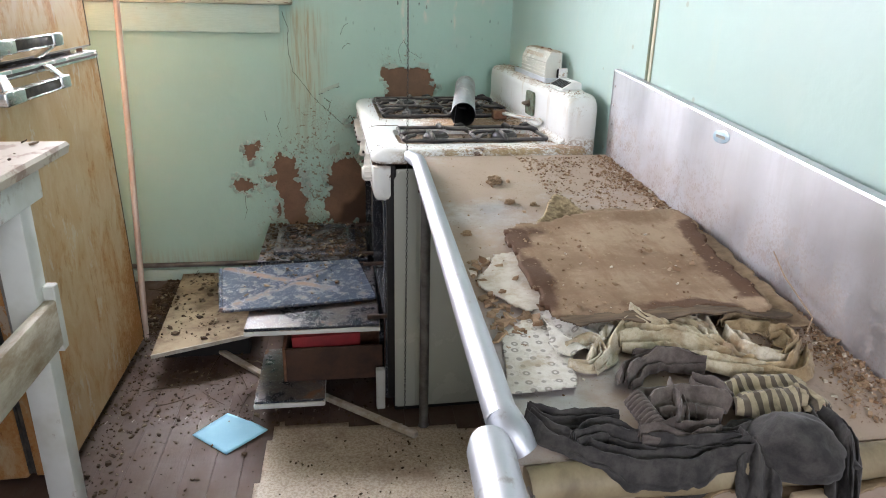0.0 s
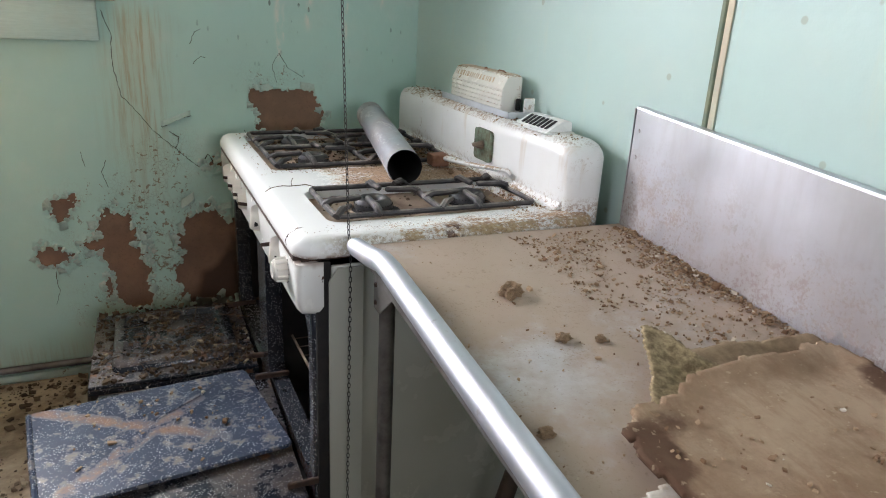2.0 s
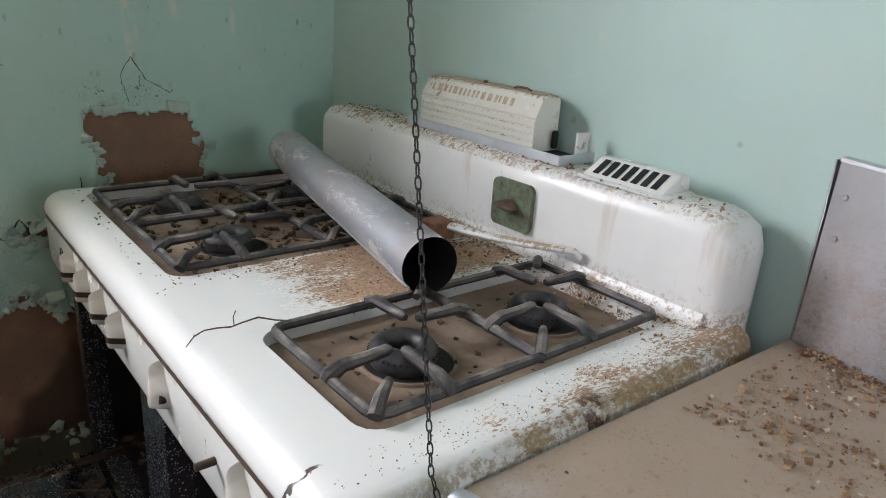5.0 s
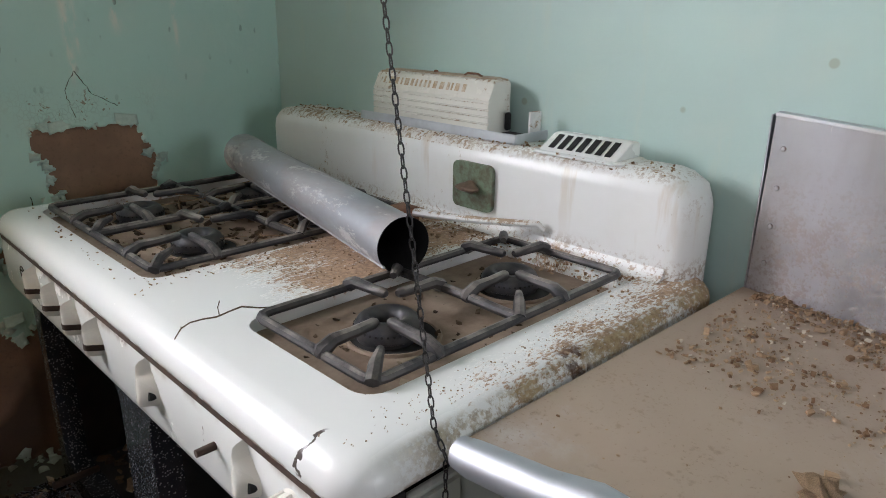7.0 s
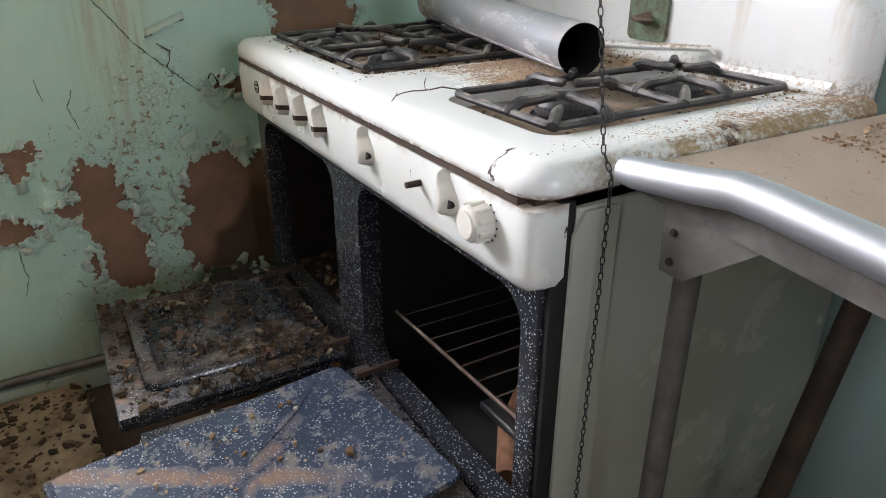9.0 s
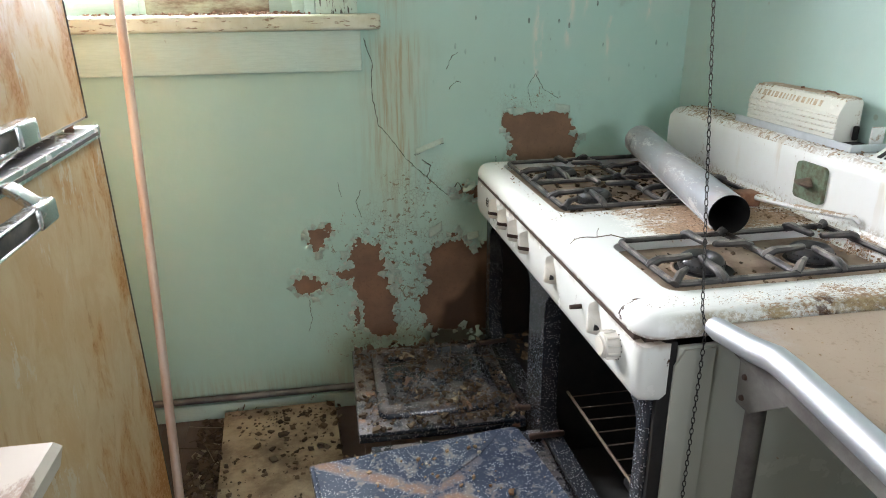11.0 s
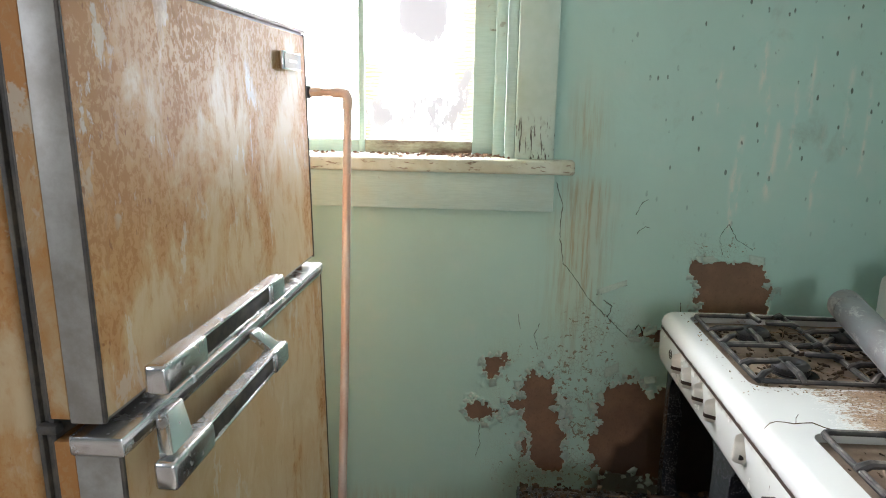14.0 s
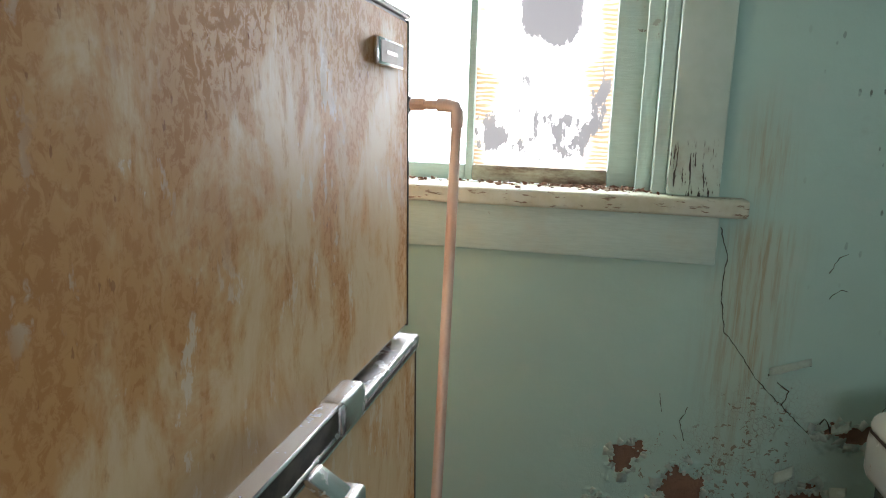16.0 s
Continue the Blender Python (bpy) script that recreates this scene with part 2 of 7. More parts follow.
def mat_cooktop():
    """Enamel top with crust along the middle, the near lip and by the back guard."""
    g = Graph("cooktop_enamel", 0.16, 0, 0.5)
    x, y, z = g.axes()
    mid = g.mul(g.step(y, 0.34, 0.42), g.step(y, 0.64, 0.56), g.step(x, 0.06, 0.26))
    near = g.mul(g.step(y, 0.17, 0.05), g.step(x, 0.04, 0.26), g.step(z, 0.868, 0.890))
    back = g.step(x, 0.47, 0.58)
    far = g.mul(g.step(y, 0.95, 1.08), 0.5)
    zone = g.calc("MAXIMUM", g.calc("MAXIMUM", g.mul(mid, 0.33), g.mul(near, 0.275)), g.calc("MAXIMUM", g.mul(back, 0.26), g.mul(far, 0.2)))
    crust = g.noise(190, 5, 0.72, g.scaled(0.55, 1.3, 1.0))
    clump = g.noise(38, 5, 0.7, g.scaled(0.6, 1.5, 1.0))
    where = g.noise(7.0, 4)
    value = g.add(g.mul(crust, 0.62), g.mul(clump, 0.38), g.mul(where, 0.5), zone)
    mask = g.step(value, 0.965, 1.03)
    dust = g.mul(g.step(value, 0.90, 1.05), 0.42)
    col = g.mix(dust, (0.80, 0.81, 0.79), (0.56, 0.44, 0.32))
    tone = g.mix(g.step(g.noise(150, 3), 0.35, 0.65), (0.46, 0.285, 0.155), (0.26, 0.145, 0.07))
    col = g.mix(g.mul(mask, 0.85), col, tone)
    grime = g.add(g.mul(g.noise(110, 6, 0.78), 0.6), g.mul(g.noise(16, 4), 0.4))
    lipmask = g.mul(g.step(y, 0.075, 0.045), g.step(x, 0.01, 0.10), g.step(grime, 0.43, 0.53), g.step(z, 0.9045, 0.897))
    col = g.mix(g.mul(lipmask, 0.72), col, g.mix(g.step(g.noise(120, 4, 0.7), 0.35, 0.65), (0.44, 0.35, 0.19), (0.24, 0.165, 0.08)))
    hole = g.mul(g.step(y, 0.07, 0.05), g.step(x, 0.285, 0.295), g.step(x, 0.335, 0.322), g.step(g.noise(40, 5), 0.46, 0.54))
    col = g.mix(g.mul(hole, 0.9), col, (0.085, 0.035, 0.016))
    line = g.calc("ABSOLUTE", g.add(y, -0.112, g.mul(g.calc("SUBTRACT", g.noise(55, 3), 0.5), 0.028)))
    crack = g.mul(g.step(line, 0.0026, 0.0014), g.step(x, 0.022, 0.012), g.step(z, 0.870, 0.874), g.step(g.noise(70, 2), 0.36, 0.44))
    col = g.mix(g.mul(crack, 0.92), col, (0.05, 0.03, 0.02))
    edge = g.mul(g.step(z, 0.874, 0.866), g.step(g.noise(45, 5), 0.42, 0.58))
    col = g.mix(g.mul(edge, 0.75), col, (0.21, 0.10, 0.045))
    g.bump(g.add(mask, lipmask, g.mul(crack, -1.0)), 0.5, 0.002)
    return g.set(col, g.add(0.27, g.mul(mask, 0.5), g.mul(dust, 0.5), g.mul(lipmask, 0.4)))


def mat_speckle(name, base=(0.022, 0.026, 0.034), dust=0.4, spot=(0.66, 0.68, 0.70), grain=230, flatdust=True):
    g = Graph(name, 0.22, 0, 0.5)
    dots = g.mul(g.step(g.add(g.cells(grain), g.mul(g.noise(300, 2), 0.2)), 0.42, 0.32), g.step(g.noise(60, 3), 0.40, 0.52))
    col = g.mix(g.mul(dots, 0.6), base, spot)
    n = g.nt.nodes.new("ShaderNodeNewGeometry")
    _, _, up = g.axes(n.outputs["True Normal"])
    flat = g.step(up, 0.3, 0.9) if flatdust else 0.35
    soft = g.mul(flat, g.step(g.add(g.noise(6, 5), g.mul(g.noise(40, 4), 0.4)), 0.55, 1.0), dust)
    col = g.mix(soft, col, (0.30, 0.215, 0.145))
    rust = g.mul(g.step(g.noise(10, 5, 0.65), 0.60, 0.66), g.step(dust, 0.1, 0.5))
    col = g.mix(g.mul(rust, 0.6), col, (0.26, 0.115, 0.045))
    return g.set(col, g.add(0.22, g.mul(soft, 0.8), g.mul(rust, 0.4)))


def mat_liner():
    """Blue-grey speckled panel with a rusty cross pressed into it."""
    g = Graph("blue_speckled_enamel", 0.25, 0, 0.5)
    x, y, _ = g.axes()
    dots = g.mul(g.step(g.add(g.cells(190), g.mul(g.noise(300, 2), 0.2)), 0.40, 0.30), g.step(g.noise(45, 3), 0.40, 0.52))
    col = g.mix(g.step(g.noise(5, 4), 0.35, 0.7), (0.036, 0.048, 0.080), (0.064, 0.080, 0.118))
    col = g.mix(g.mul(dots, 0.85), col, (0.62, 0.66, 0.72))
    wob = g.mul(g.calc("SUBTRACT", g.noise(14, 3), 0.5), 0.05)
    a = g.calc("ABSOLUTE", g.add(g.mul(y, 1.30), g.mul(x, -1.0), wob))
    b = g.calc("ABSOLUTE", g.add(g.mul(y, 1.30), x, wob))
    cross = g.mul(g.step(g.calc("MINIMUM", a, b), 0.038, 0.012), g.step(x, 0.16, 0.02), g.step(g.noise(20, 6, 0.75), 0.40, 0.60))
    dirt = g.mul(g.step(g.noise(26, 6, 0.7), 0.52, 0.64), 0.55)
    col = g.mix(dirt, col, (0.27, 0.22, 0.17))
    col = g.mix(g.mul(cross, 0.6), col, (0.30, 0.16, 0.085))
    g.bump(g.add(cross, dirt), 0.3, 0.001)
    return g.set(col, g.add(0.25, g.mul(dirt, 0.6), g.mul(cross, 0.5)))


def mat_iron():
    g = Graph("dusty_highlit_cast_iron", 0.65, 0.1, 0.4)
    n = g.nt.nodes.new("ShaderNodeNewGeometry")
    _, _, up = g.axes(n.outputs["Normal"])
    # Upward faces are paler: dust, with the bars' grey highlights painted in.
    dust = g.mul(g.step(up, 0.1, 0.95), g.step(g.noise(18, 5), 0.35, 0.65))
    col = g.mix(g.step(g.noise(12, 4), 0.4, 0.7), (0.030, 0.030, 0.033), (0.06, 0.052, 0.048))
    col = g.mix(g.mul(dust, 0.72), col, (0.36, 0.32, 0.285))
    g.bump(g.noise(160, 4), 0.4, 0.001)
    return g.set(col, 0.48)


def mat_steel(name="stained_steel", rough=0.30, dirty=0.5, tone=(0.60, 0.61, 0.64)):
    g = Graph(name, rough, 1.0)
    brushed = g.noise(50, 4, 0.6, g.scaled(1, 0.06, 3))
    x, y, z = g.axes()
    low = g.step(g.add(z, g.mul(y, -0.10)), 0.93, 0.75, 0.04, 1.0)
    grit = g.add(g.mul(g.noise(150, 5, 0.75), 0.6), g.mul(g.noise(40, 4), 0.4))
    spots = g.mul(g.step(grit, 0.475, 0.575), g.step(g.add(g.noise(4.5, 4), g.mul(low, 0.16)), 0.46, 0.66), low, dirty)
    runs = g.mul(g.step(g.noise(9, 5, 0.65, g.scaled(2, 2, 0.3)), 0.42, 0.75), 0.55 * dirty)
    col = g.mix(g.step(g.noise(3, 5), 0.3, 0.7), tone, tuple(c * 0.78 for c in tone))
    col = g.mix(runs, col, (0.40, 0.37, 0.36))
    stain = g.mul(g.step(g.add(g.noise(5, 5), g.mul(low, 0.2)), 0.55, 0.80), low, 0.35)
    col = g.mix(stain, col, (0.34, 0.25, 0.20))
    col = g.mix(spots, col, (0.24, 0.145, 0.095))
    white = g.mul(g.step(g.noise(60, 3, 0.6, g.scaled(1, 3, 0.3)), 0.72, 0.76), 0.6)
    col = g.mix(white, col, (0.78, 0.77, 0.76))
    g.bump(brushed, 0.05, 0.001)
    g.bump(g.noise(2.2, 2, 0.5, g.scaled(1, 1.6, 0.7)), 0.25, 0.03)
    rgh = g.add(rough, g.mul(g.step(g.noise(6, 4, 0.6, g.scaled(1, 1.5, 0.5)), 0.3, 0.7), 0.16), g.mul(runs, 0.25), g.mul(spots, 0.5))
    return g.set(col, rgh, g.calc("SUBTRACT", 1.0, g.add(g.mul(spots, 0.9), g.mul(stain, 0.7))))


def mat_countertop():
    """Steel drainboard under a skin of dried mud."""
    g = Graph("muddy_steel", 0.5, 0.5)
    cx, cy, _ = g.axes()
    bare = g.step(g.add(g.noise(3.0, 5, 0.62), g.mul(g.noise(30, 6, 0.7), 0.30), g.mul(g.step(cy, 1.35, 0.95), g.step(cx, 0.60, 0.38), 0.14)), 0.66, 0.98)
    mud = g.mix(g.noise(5, 6), (0.40, 0.315, 0.245), (0.30, 0.225, 0.165))
    mud = g.mix(g.mul(g.step(g.noise(60, 4), 0.6, 0.72), 0.5), mud, (0.20, 0.135, 0.09))
    col = g.mix(g.mul(bare, 0.75), mud, (0.62, 0.62, 0.66))
    grain = g.mul(g.step(g.add(g.noise(210, 4, 0.7), g.mul(g.noise(9, 4), 0.35)), 0.76, 0.86), 0.6)
    col = g.mix(grain, col, (0.22, 0.145, 0.095))
    g.bump(g.add(g.noise(70, 5), grain), 0.25, 0.001)
    return g.set(col, g.step(bare, 0, 1, 0.62, 0.34), g.mul(bare, 0.75))


def mat_chrome(name="chrome", rough=0.24, tone=(0.76, 0.77, 0.79)):
    g = Graph(name, rough, 1.0)
    grime = g.step(g.noise(30, 5, 0.7), 0.55, 0.75)
    return g.set(g.mix(g.mul(grime, 0.5), tone, (0.30, 0.28, 0.27)), g.add(rough, g.mul(grime, 0.3)))


def mat_duct():
    g = Graph("galvanised_tin", 0.42, 0.5)
    v = g.scaled(1, 0.35, 1)
    col = g.mix(g.step(g.noise(9, 5, 0.6, v), 0.35, 0.65), (0.40, 0.425, 0.46), (0.30, 0.315, 0.335))
    lime = g.mul(g.step(g.noise(26, 6, 0.75, v), 0.54, 0.62), 0.7)
    col = g.mix(lime, col, (0.62, 0.63, 0.63))
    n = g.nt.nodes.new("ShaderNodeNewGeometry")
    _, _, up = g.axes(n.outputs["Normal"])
    # Patchy brown tone, strongest on the downward-facing metal.
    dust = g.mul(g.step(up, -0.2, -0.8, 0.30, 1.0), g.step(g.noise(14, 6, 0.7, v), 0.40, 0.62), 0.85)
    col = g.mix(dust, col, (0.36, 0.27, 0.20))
    g.bump(g.noise(6, 3, 0.5, v), 0.15, 0.006)
    return g.set(col, g.add(0.52, g.mul(lime, 0.4), g.mul(dust, 0.5)), g.calc("SUBTRACT", 0.50, g.add(g.mul(lime, 0.5), g.mul(dust, 0.6))))


def mat_rail():
    g = Graph("aluminium_rail", 0.54, 1.0)
    grime = g.step(g.noise(24, 5, 0.7), 0.58, 0.76)
    return g.set(g.mix(g.mul(grime, 0.6), (0.54, 0.56, 0.60), (0.34, 0.29, 0.26)), g.add(0.54, g.mul(grime, 0.25)))


def mat_fridge(name, rusty, seed, dimming=1.0):
    """Cream paint gone tan and streaked downwards, with clouds of orange rust and pale upright scuffs."""
    g = Graph(name, 0.45, 0, 0.22)
    v = g.scaled(1, 1, 1, None, (seed, seed * 2, seed))
    _, y, z = g.axes()
    broad = g.noise(3.0, 5, 0.6, g.scaled(1, 1.0, 0.8, v), 0.6)
    patch = g.noise(11, 6, 0.70, g.scaled(1, 1.0, 0.62, v), 0.5)
    streak = g.noise(34, 5, 0.70, g.scaled(1, 1.0, 0.30, v), 0.4)
    fine = g.noise(95, 5, 0.68, g.scaled(1, 1.0, 0.8, v), 0.6)
    edge = g.add(g.mul(g.step(y, 0.70, 0.84), 0.13), g.mul(g.step(y, 0.16, 0.02), 0.06), g.mul(g.step(z, 1.42, 1.66), 0.07), g.mul(g.step(z, 1.40, 1.16), g.step(z, 1.12, 1.15), -0.075), g.mul(g.step(z, 0.42, 0.06), g.step(y, 0.25, 0.75), 0.22))
    level = g.add(g.mul(broad, 0.45), g.mul(patch, 0.37), g.mul(streak, 0.18), edge, rusty)
    col = g.mix(g.step(patch, 0.34, 0.64), tuple(dimming * c for c in (0.60, 0.455, 0.275)), tuple(dimming * c for c in (0.54, 0.365, 0.19)))
    col = g.mix(g.mul(g.step(level, 0.445, 0.55), 0.82), col, tuple(dimming * c for c in (0.49, 0.245, 0.078)))
    speck = g.mul(g.step(g.add(fine, g.mul(level, 0.9)), 0.95, 1.08), g.step(level, 0.44, 0.58))
    col = g.mix(g.mul(speck, 0.5), col, (0.33, 0.13, 0.035))
    runs = g.mul(g.step(streak, 0.54, 0.66), g.step(g.noise(3.5, 3, 0.5, v), 0.46, 0.62), g.step(level, 0.36, 0.48))
    col = g.mix(g.mul(runs, 0.55), col, (0.33, 0.155, 0.045))
    scuff = g.add(g.mul(g.noise(15, 5, 0.66, g.scaled(1, 1.4, 0.55, v, (3, 1, 2)), 0.3), 0.78), g.mul(fine, 0.22))
    scuff = g.mul(g.step(scuff, 0.56, 0.605), g.step(g.noise(5, 3, 0.5, g.scaled(1, 1, 0.7, v, (5, 2, 1))), 0.40, 0.58))
    col = g.mix(g.mul(scuff, 0.70), col, tuple(dimming * c for c in (0.62, 0.56, 0.45)))
    flecks = g.mul(g.step(g.noise(60, 3, 0.6, g.scaled(1, 1.3, 0.6, v)), 0.66, 0.70), g.step(level, 0.42, 0.55), 0.65)
    col = g.mix(flecks, col, (0.22, 0.085, 0.03))
    g.bump(g.add(fine, g.mul(streak, 0.6)), 0.10, 0.001)
    return g.set(col, g.step(speck, 0, 1, 0.40, 0.7))


def mat_simple(name, a, b, scale=20, rough=0.6, metal=0.0, bump=0.2, stretch=(1, 1, 1)):
    g = Graph(name, rough, metal)
    n = g.noise(scale, 6, 0.68, g.scaled(*stretch))
    col = g.mix(g.step(n, 0.34, 0.68), a, b)
    if bump:
        g.bump(n, bump, 0.002)
    return g.set(col, rough)


def mat_debris(name, a, b, c):
    g = Graph(name, 0.9, 0, 0.2)
    r = g.island()
    col = g.mix(g.step(r, 0.1, 0.7), a, b)
    col = g.mix(g.step(r, 0.90, 0.95), col, c)
    col = g.mix(g.mul(g.noise(150, 3), 0.5), col, tuple(0.4 * k for k in a))
    return g.set(col)


def mat_floor():
    g = Graph("worn_red_boards", 0.6)
    r = g.single()
    grain = g.noise(24, 6, 0.7, g.scaled(6, 0.5, 1))
    col = g.mix(grain, (0.062, 0.037, 0.027), (0.118, 0.070, 0.049))
    col = g.mix(g.mul(r, 0.6), col, (0.085, 0.05, 0.04))
    col = g.mix(g.mul(g.step(g.noise(5, 6, 0.65), 0.46, 0.72), 0.75), col, (0.13, 0.095, 0.07))
    col = g.mix(g.mul(g.step(g.noise(11, 5, 0.7), 0.66, 0.70), 0.7), col, (0.55, 0.50, 0.45))
    g.bump(g.add(grain, g.noise(50, 4)), 0.3, 0.002)
    return g.set(col, g.step(g.noise(6, 4), 0.3, 0.7, 0.45, 0.8))


def mat_lino():
    g = Graph("mottled_linoleum", 0.5)
    col = g.mix(g.step(g.noise(120, 4, 0.7), 0.40, 0.62), (0.52, 0.45, 0.35), (0.35, 0.28, 0.20))
    col = g.mix(g.mul(g.step(g.noise(3.5, 6, 0.65), 0.50, 0.70), 0.75), col, (0.24, 0.165, 0.11))
    col = g.mix(g.mul(g.step(g.noise(60, 4), 0.66, 0.72), 0.7), col, (0.13, 0.08, 0.05))
    g.bump(g.noise(80, 5), 0.3, 0.001)
    return g.set(col)


def mat_white_wood():
    g = Graph("chipped_white_paint", 0.55)
    grain = g.noise(12, 6, 0.7, g.scaled(3, 1, 1))
    worn = g.step(g.add(g.noise(4.5, 7, 0.78), g.mul(grain, 0.3)), 0.73, 0.84)
    col = g.mix(g.step(g.noise(7, 4), 0.35, 0.7), (0.70, 0.71, 0.68), (0.58, 0.58, 0.52))
    col = g.mix(g.mul(worn, 0.8), col, (0.26, 0.185, 0.12))
    g.bump(g.add(g.mul(worn, -1.0), g.mul(grain, 0.3)), 0.5, 0.002)
    return g.set(col)


def mat_tabletop():
    g = Graph("scuffed_table_paint", 0.5)
    worn = g.step(g.noise(8, 6, 0.7, g.scaled(1.6, 0.8, 1)), 0.53, 0.60)
    col = g.mix(g.noise(5, 5), (0.66, 0.60, 0.54), (0.50, 0.42, 0.34))
    col = g.mix(g.mul(worn, 0.75), col, (0.30, 0.185, 0.13))
    g.bump(worn, 0.4, 0.001)
    return g.set(col)


def mat_board():
    """Rotted hardboard: pale fibre in the middle, dark brown at the rim."""
    g = Graph("rotted_hardboard", 0.85, 0, 0.2)
    rim = g.attr("rim")
    n = g.noise(7, 7, 0.7)
    col = g.mix(g.step(n, 0.36, 0.62), (0.35, 0.255, 0.17), (0.235, 0.155, 0.095))
    streak = g.noise(10, 6, 0.7, g.scaled(3.0, 0.7, 1))
    col = g.mix(g.mul(g.step(streak, 0.46, 0.70), 0.5), col, (0.20, 0.11, 0.06))
    dark = g.step(g.add(g.mul(n, 0.9), g.mul(g.noise(30, 5), 0.3), rim), 0.86, 1.22)
    col = g.mix(g.mul(dark, 0.9), col, (0.085, 0.042, 0.024))
    col = g.mix(g.mul(g.step(g.noise(90, 4), 0.62, 0.7), 0.5), col, (0.42, 0.33, 0.22))
    g.bump(g.add(g.noise(55, 6, 0.75), n), 0.7, 0.003)
    return g.set(col)


def mat_cloth(name, a, b, weave=900, stain=None, dots=None, stripes=None):
    g = Graph(name, 0.95, 0, 0.1)
    n = g.noise(22, 6, 0.72)
    col = g.mix(g.step(n, 0.36, 0.64), a, b)
    col = g.mix(g.mul(g.step(g.noise(90, 4, 0.7), 0.52, 0.68), 0.45), col, tuple(0.55 * c for c in b))
    if dots:
        ring = g.cells(46, "F1", g.scaled(1, 1, 0.0), 0.25)
        col = g.mix(g.mul(g.step(ring, 0.30, 0.24), g.step(ring, 0.10, 0.15), 0.8), col, dots)
    if stripes:
        w = g.wave(19, 1.6, g.scaled(1, 0.35, 0), "X", 1)
        col = g.mix(g.mul(g.step(w, 0.45, 0.6), 0.85), col, stripes)
    if stain:
        col = g.mix(g.mul(g.step(g.noise(14, 5), 0.50, 0.66), 0.75), col, stain)
    g.bump(g.add(g.noise(weave * 0.4, 2), g.mul(n, 0.5)), 0.35, 0.001)
    g.b.inputs["Sheen Weight"].default_value = 0.15
    return g.set(col)


def mat_pane_painted():
    """Glass daubed with white paint that lets light through and has flaked away in places."""
    g = Graph("daubed_glass", 0.5)
    x, y, z = g.axes()
    n = g.add(g.noise(9, 6, 0.62, g.scaled(1.5, 1, 0.8)), g.mul(g.noise(48, 5, 0.7, g.scaled(1.6, 1, 0.6)), 0.30))
    centre = g.mul(g.step(z, 1.66, 1.76), g.step(x, -0.72, -0.66), g.step(x, -0.50, -0.56))
    low = g.mul(g.step(z, 1.55, 1.50), g.step(z, 1.37, 1.44))
    flaked = g.step(g.add(n, g.mul(centre, 0.24), g.mul(low, 0.12)), 0.775, 0.79)
    ripple = g.wave(12, 7, g.scaled(1, 1, 2.2), "Z", 3)
    tan = g.mul(g.step(g.add(g.noise(4.2, 4), g.mul(g.step(x, -0.56, -0.45), 0.12)), 0.47, 0.62), g.step(ripple, 0.1, 0.8, 0.55, 1.0))
    paint = g.mix(tan, (0.62, 0.61, 0.58), (0.27, 0.20, 0.12))
    tr = g.nt.nodes.new("ShaderNodeBsdfTranslucent")
    di = g.nt.nodes.new("ShaderNodeBsdfDiffuse")
    mx = g.nt.nodes.new("ShaderNodeMixShader")
    g.put(tr.inputs["Color"], g.mix(flaked, paint, (0.075, 0.073, 0.072)))
    g.put(di.inputs["Color"], g.mix(flaked, paint, (0.36, 0.35, 0.34)))
    mx.inputs[0].default_value = 0.65
    g.nt.links.new(di.outputs[0], mx.inputs[1])
    g.nt.links.new(tr.outputs[0], mx.inputs[2])
    g.nt.links.new(mx.outputs[0], g.nt.nodes["Material Output"].inputs["Surface"])
    return g.m


def mat_glass():
    g = Graph("window_glass", 0.02)
    g.b.inputs["Transmission Weight"].default_value = 1.0
    g.b.inputs["IOR"].default_value = 1.45
    dust = g.step(g.noise(5, 5), 0.45, 0.8, 0.03, 0.2)
    return g.set((0.96, 0.98, 0.97), dust)


def mat_glow(name, colour, strength):
    g = Graph(name, 1.0)
    g.b.inputs["Emission Color"].default_value = (*colour, 1)
    g.b.inputs["Emission Strength"].default_value = strength
    return g.set(colour)


M_WALL_WORN, M_WALL = mat_wall("peeling_green_paint", True), mat_wall("pale_green_paint", False)
M_DIM = mat_simple("dim_unseen_wall", (0.145, 0.165, 0.145), (0.20, 0.215, 0.19), 6, 0.7, 0, 0.2, (1, 1, 0.3))
M_TRIM, M_CASING, M_SILL = mat_trim(), mat_casing(), mat_sill()
M_ENAMEL, M_COOKTOP = mat_enamel("white_enamel", 0.24), mat_cooktop()
M_GUARD = mat_enamel("guard_enamel", 0.20, guard=True)
M_PANEL = mat_enamel("control_enamel", -0.05, (0.78, 0.80, 0.77), True)
# Side enamel is toned darker to stand for the shade below the counter.
M_SIDE = mat_enamel("shaded_side_enamel", -0.12, (0.50, 0.52, 0.455))
M_KNOB = mat_enamel("knob_plastic", 0.0, (0.72, 0.70, 0.64))
M_BLACK = mat_simple("plain_black", (0.006, 0.006, 0.006), (0.014, 0.012, 0.011), 14, 0.75)
M_SPECKLE = mat_speckle("black_speckled_enamel", dust=0.15, flatdust=False)
M_DOOR_IN = mat_speckle("dusty_door_enamel", (0.018, 0.023, 0.034), 0.45)
M_LINER, M_IRON = mat_liner(), mat_iron()
M_STEEL, M_COUNTER, M_RAIL, M_CHROME = mat_steel(rough=0.36, dirty=0.55, tone=(0.62, 0.625, 0.66)), mat_countertop(), mat_rail(), mat_chrome()
M_LEG = mat_simple("grey_steel_leg", (0.19, 0.18, 0.17), (0.10, 0.092, 0.085), 14, 0.5, 0.5, 0.1)
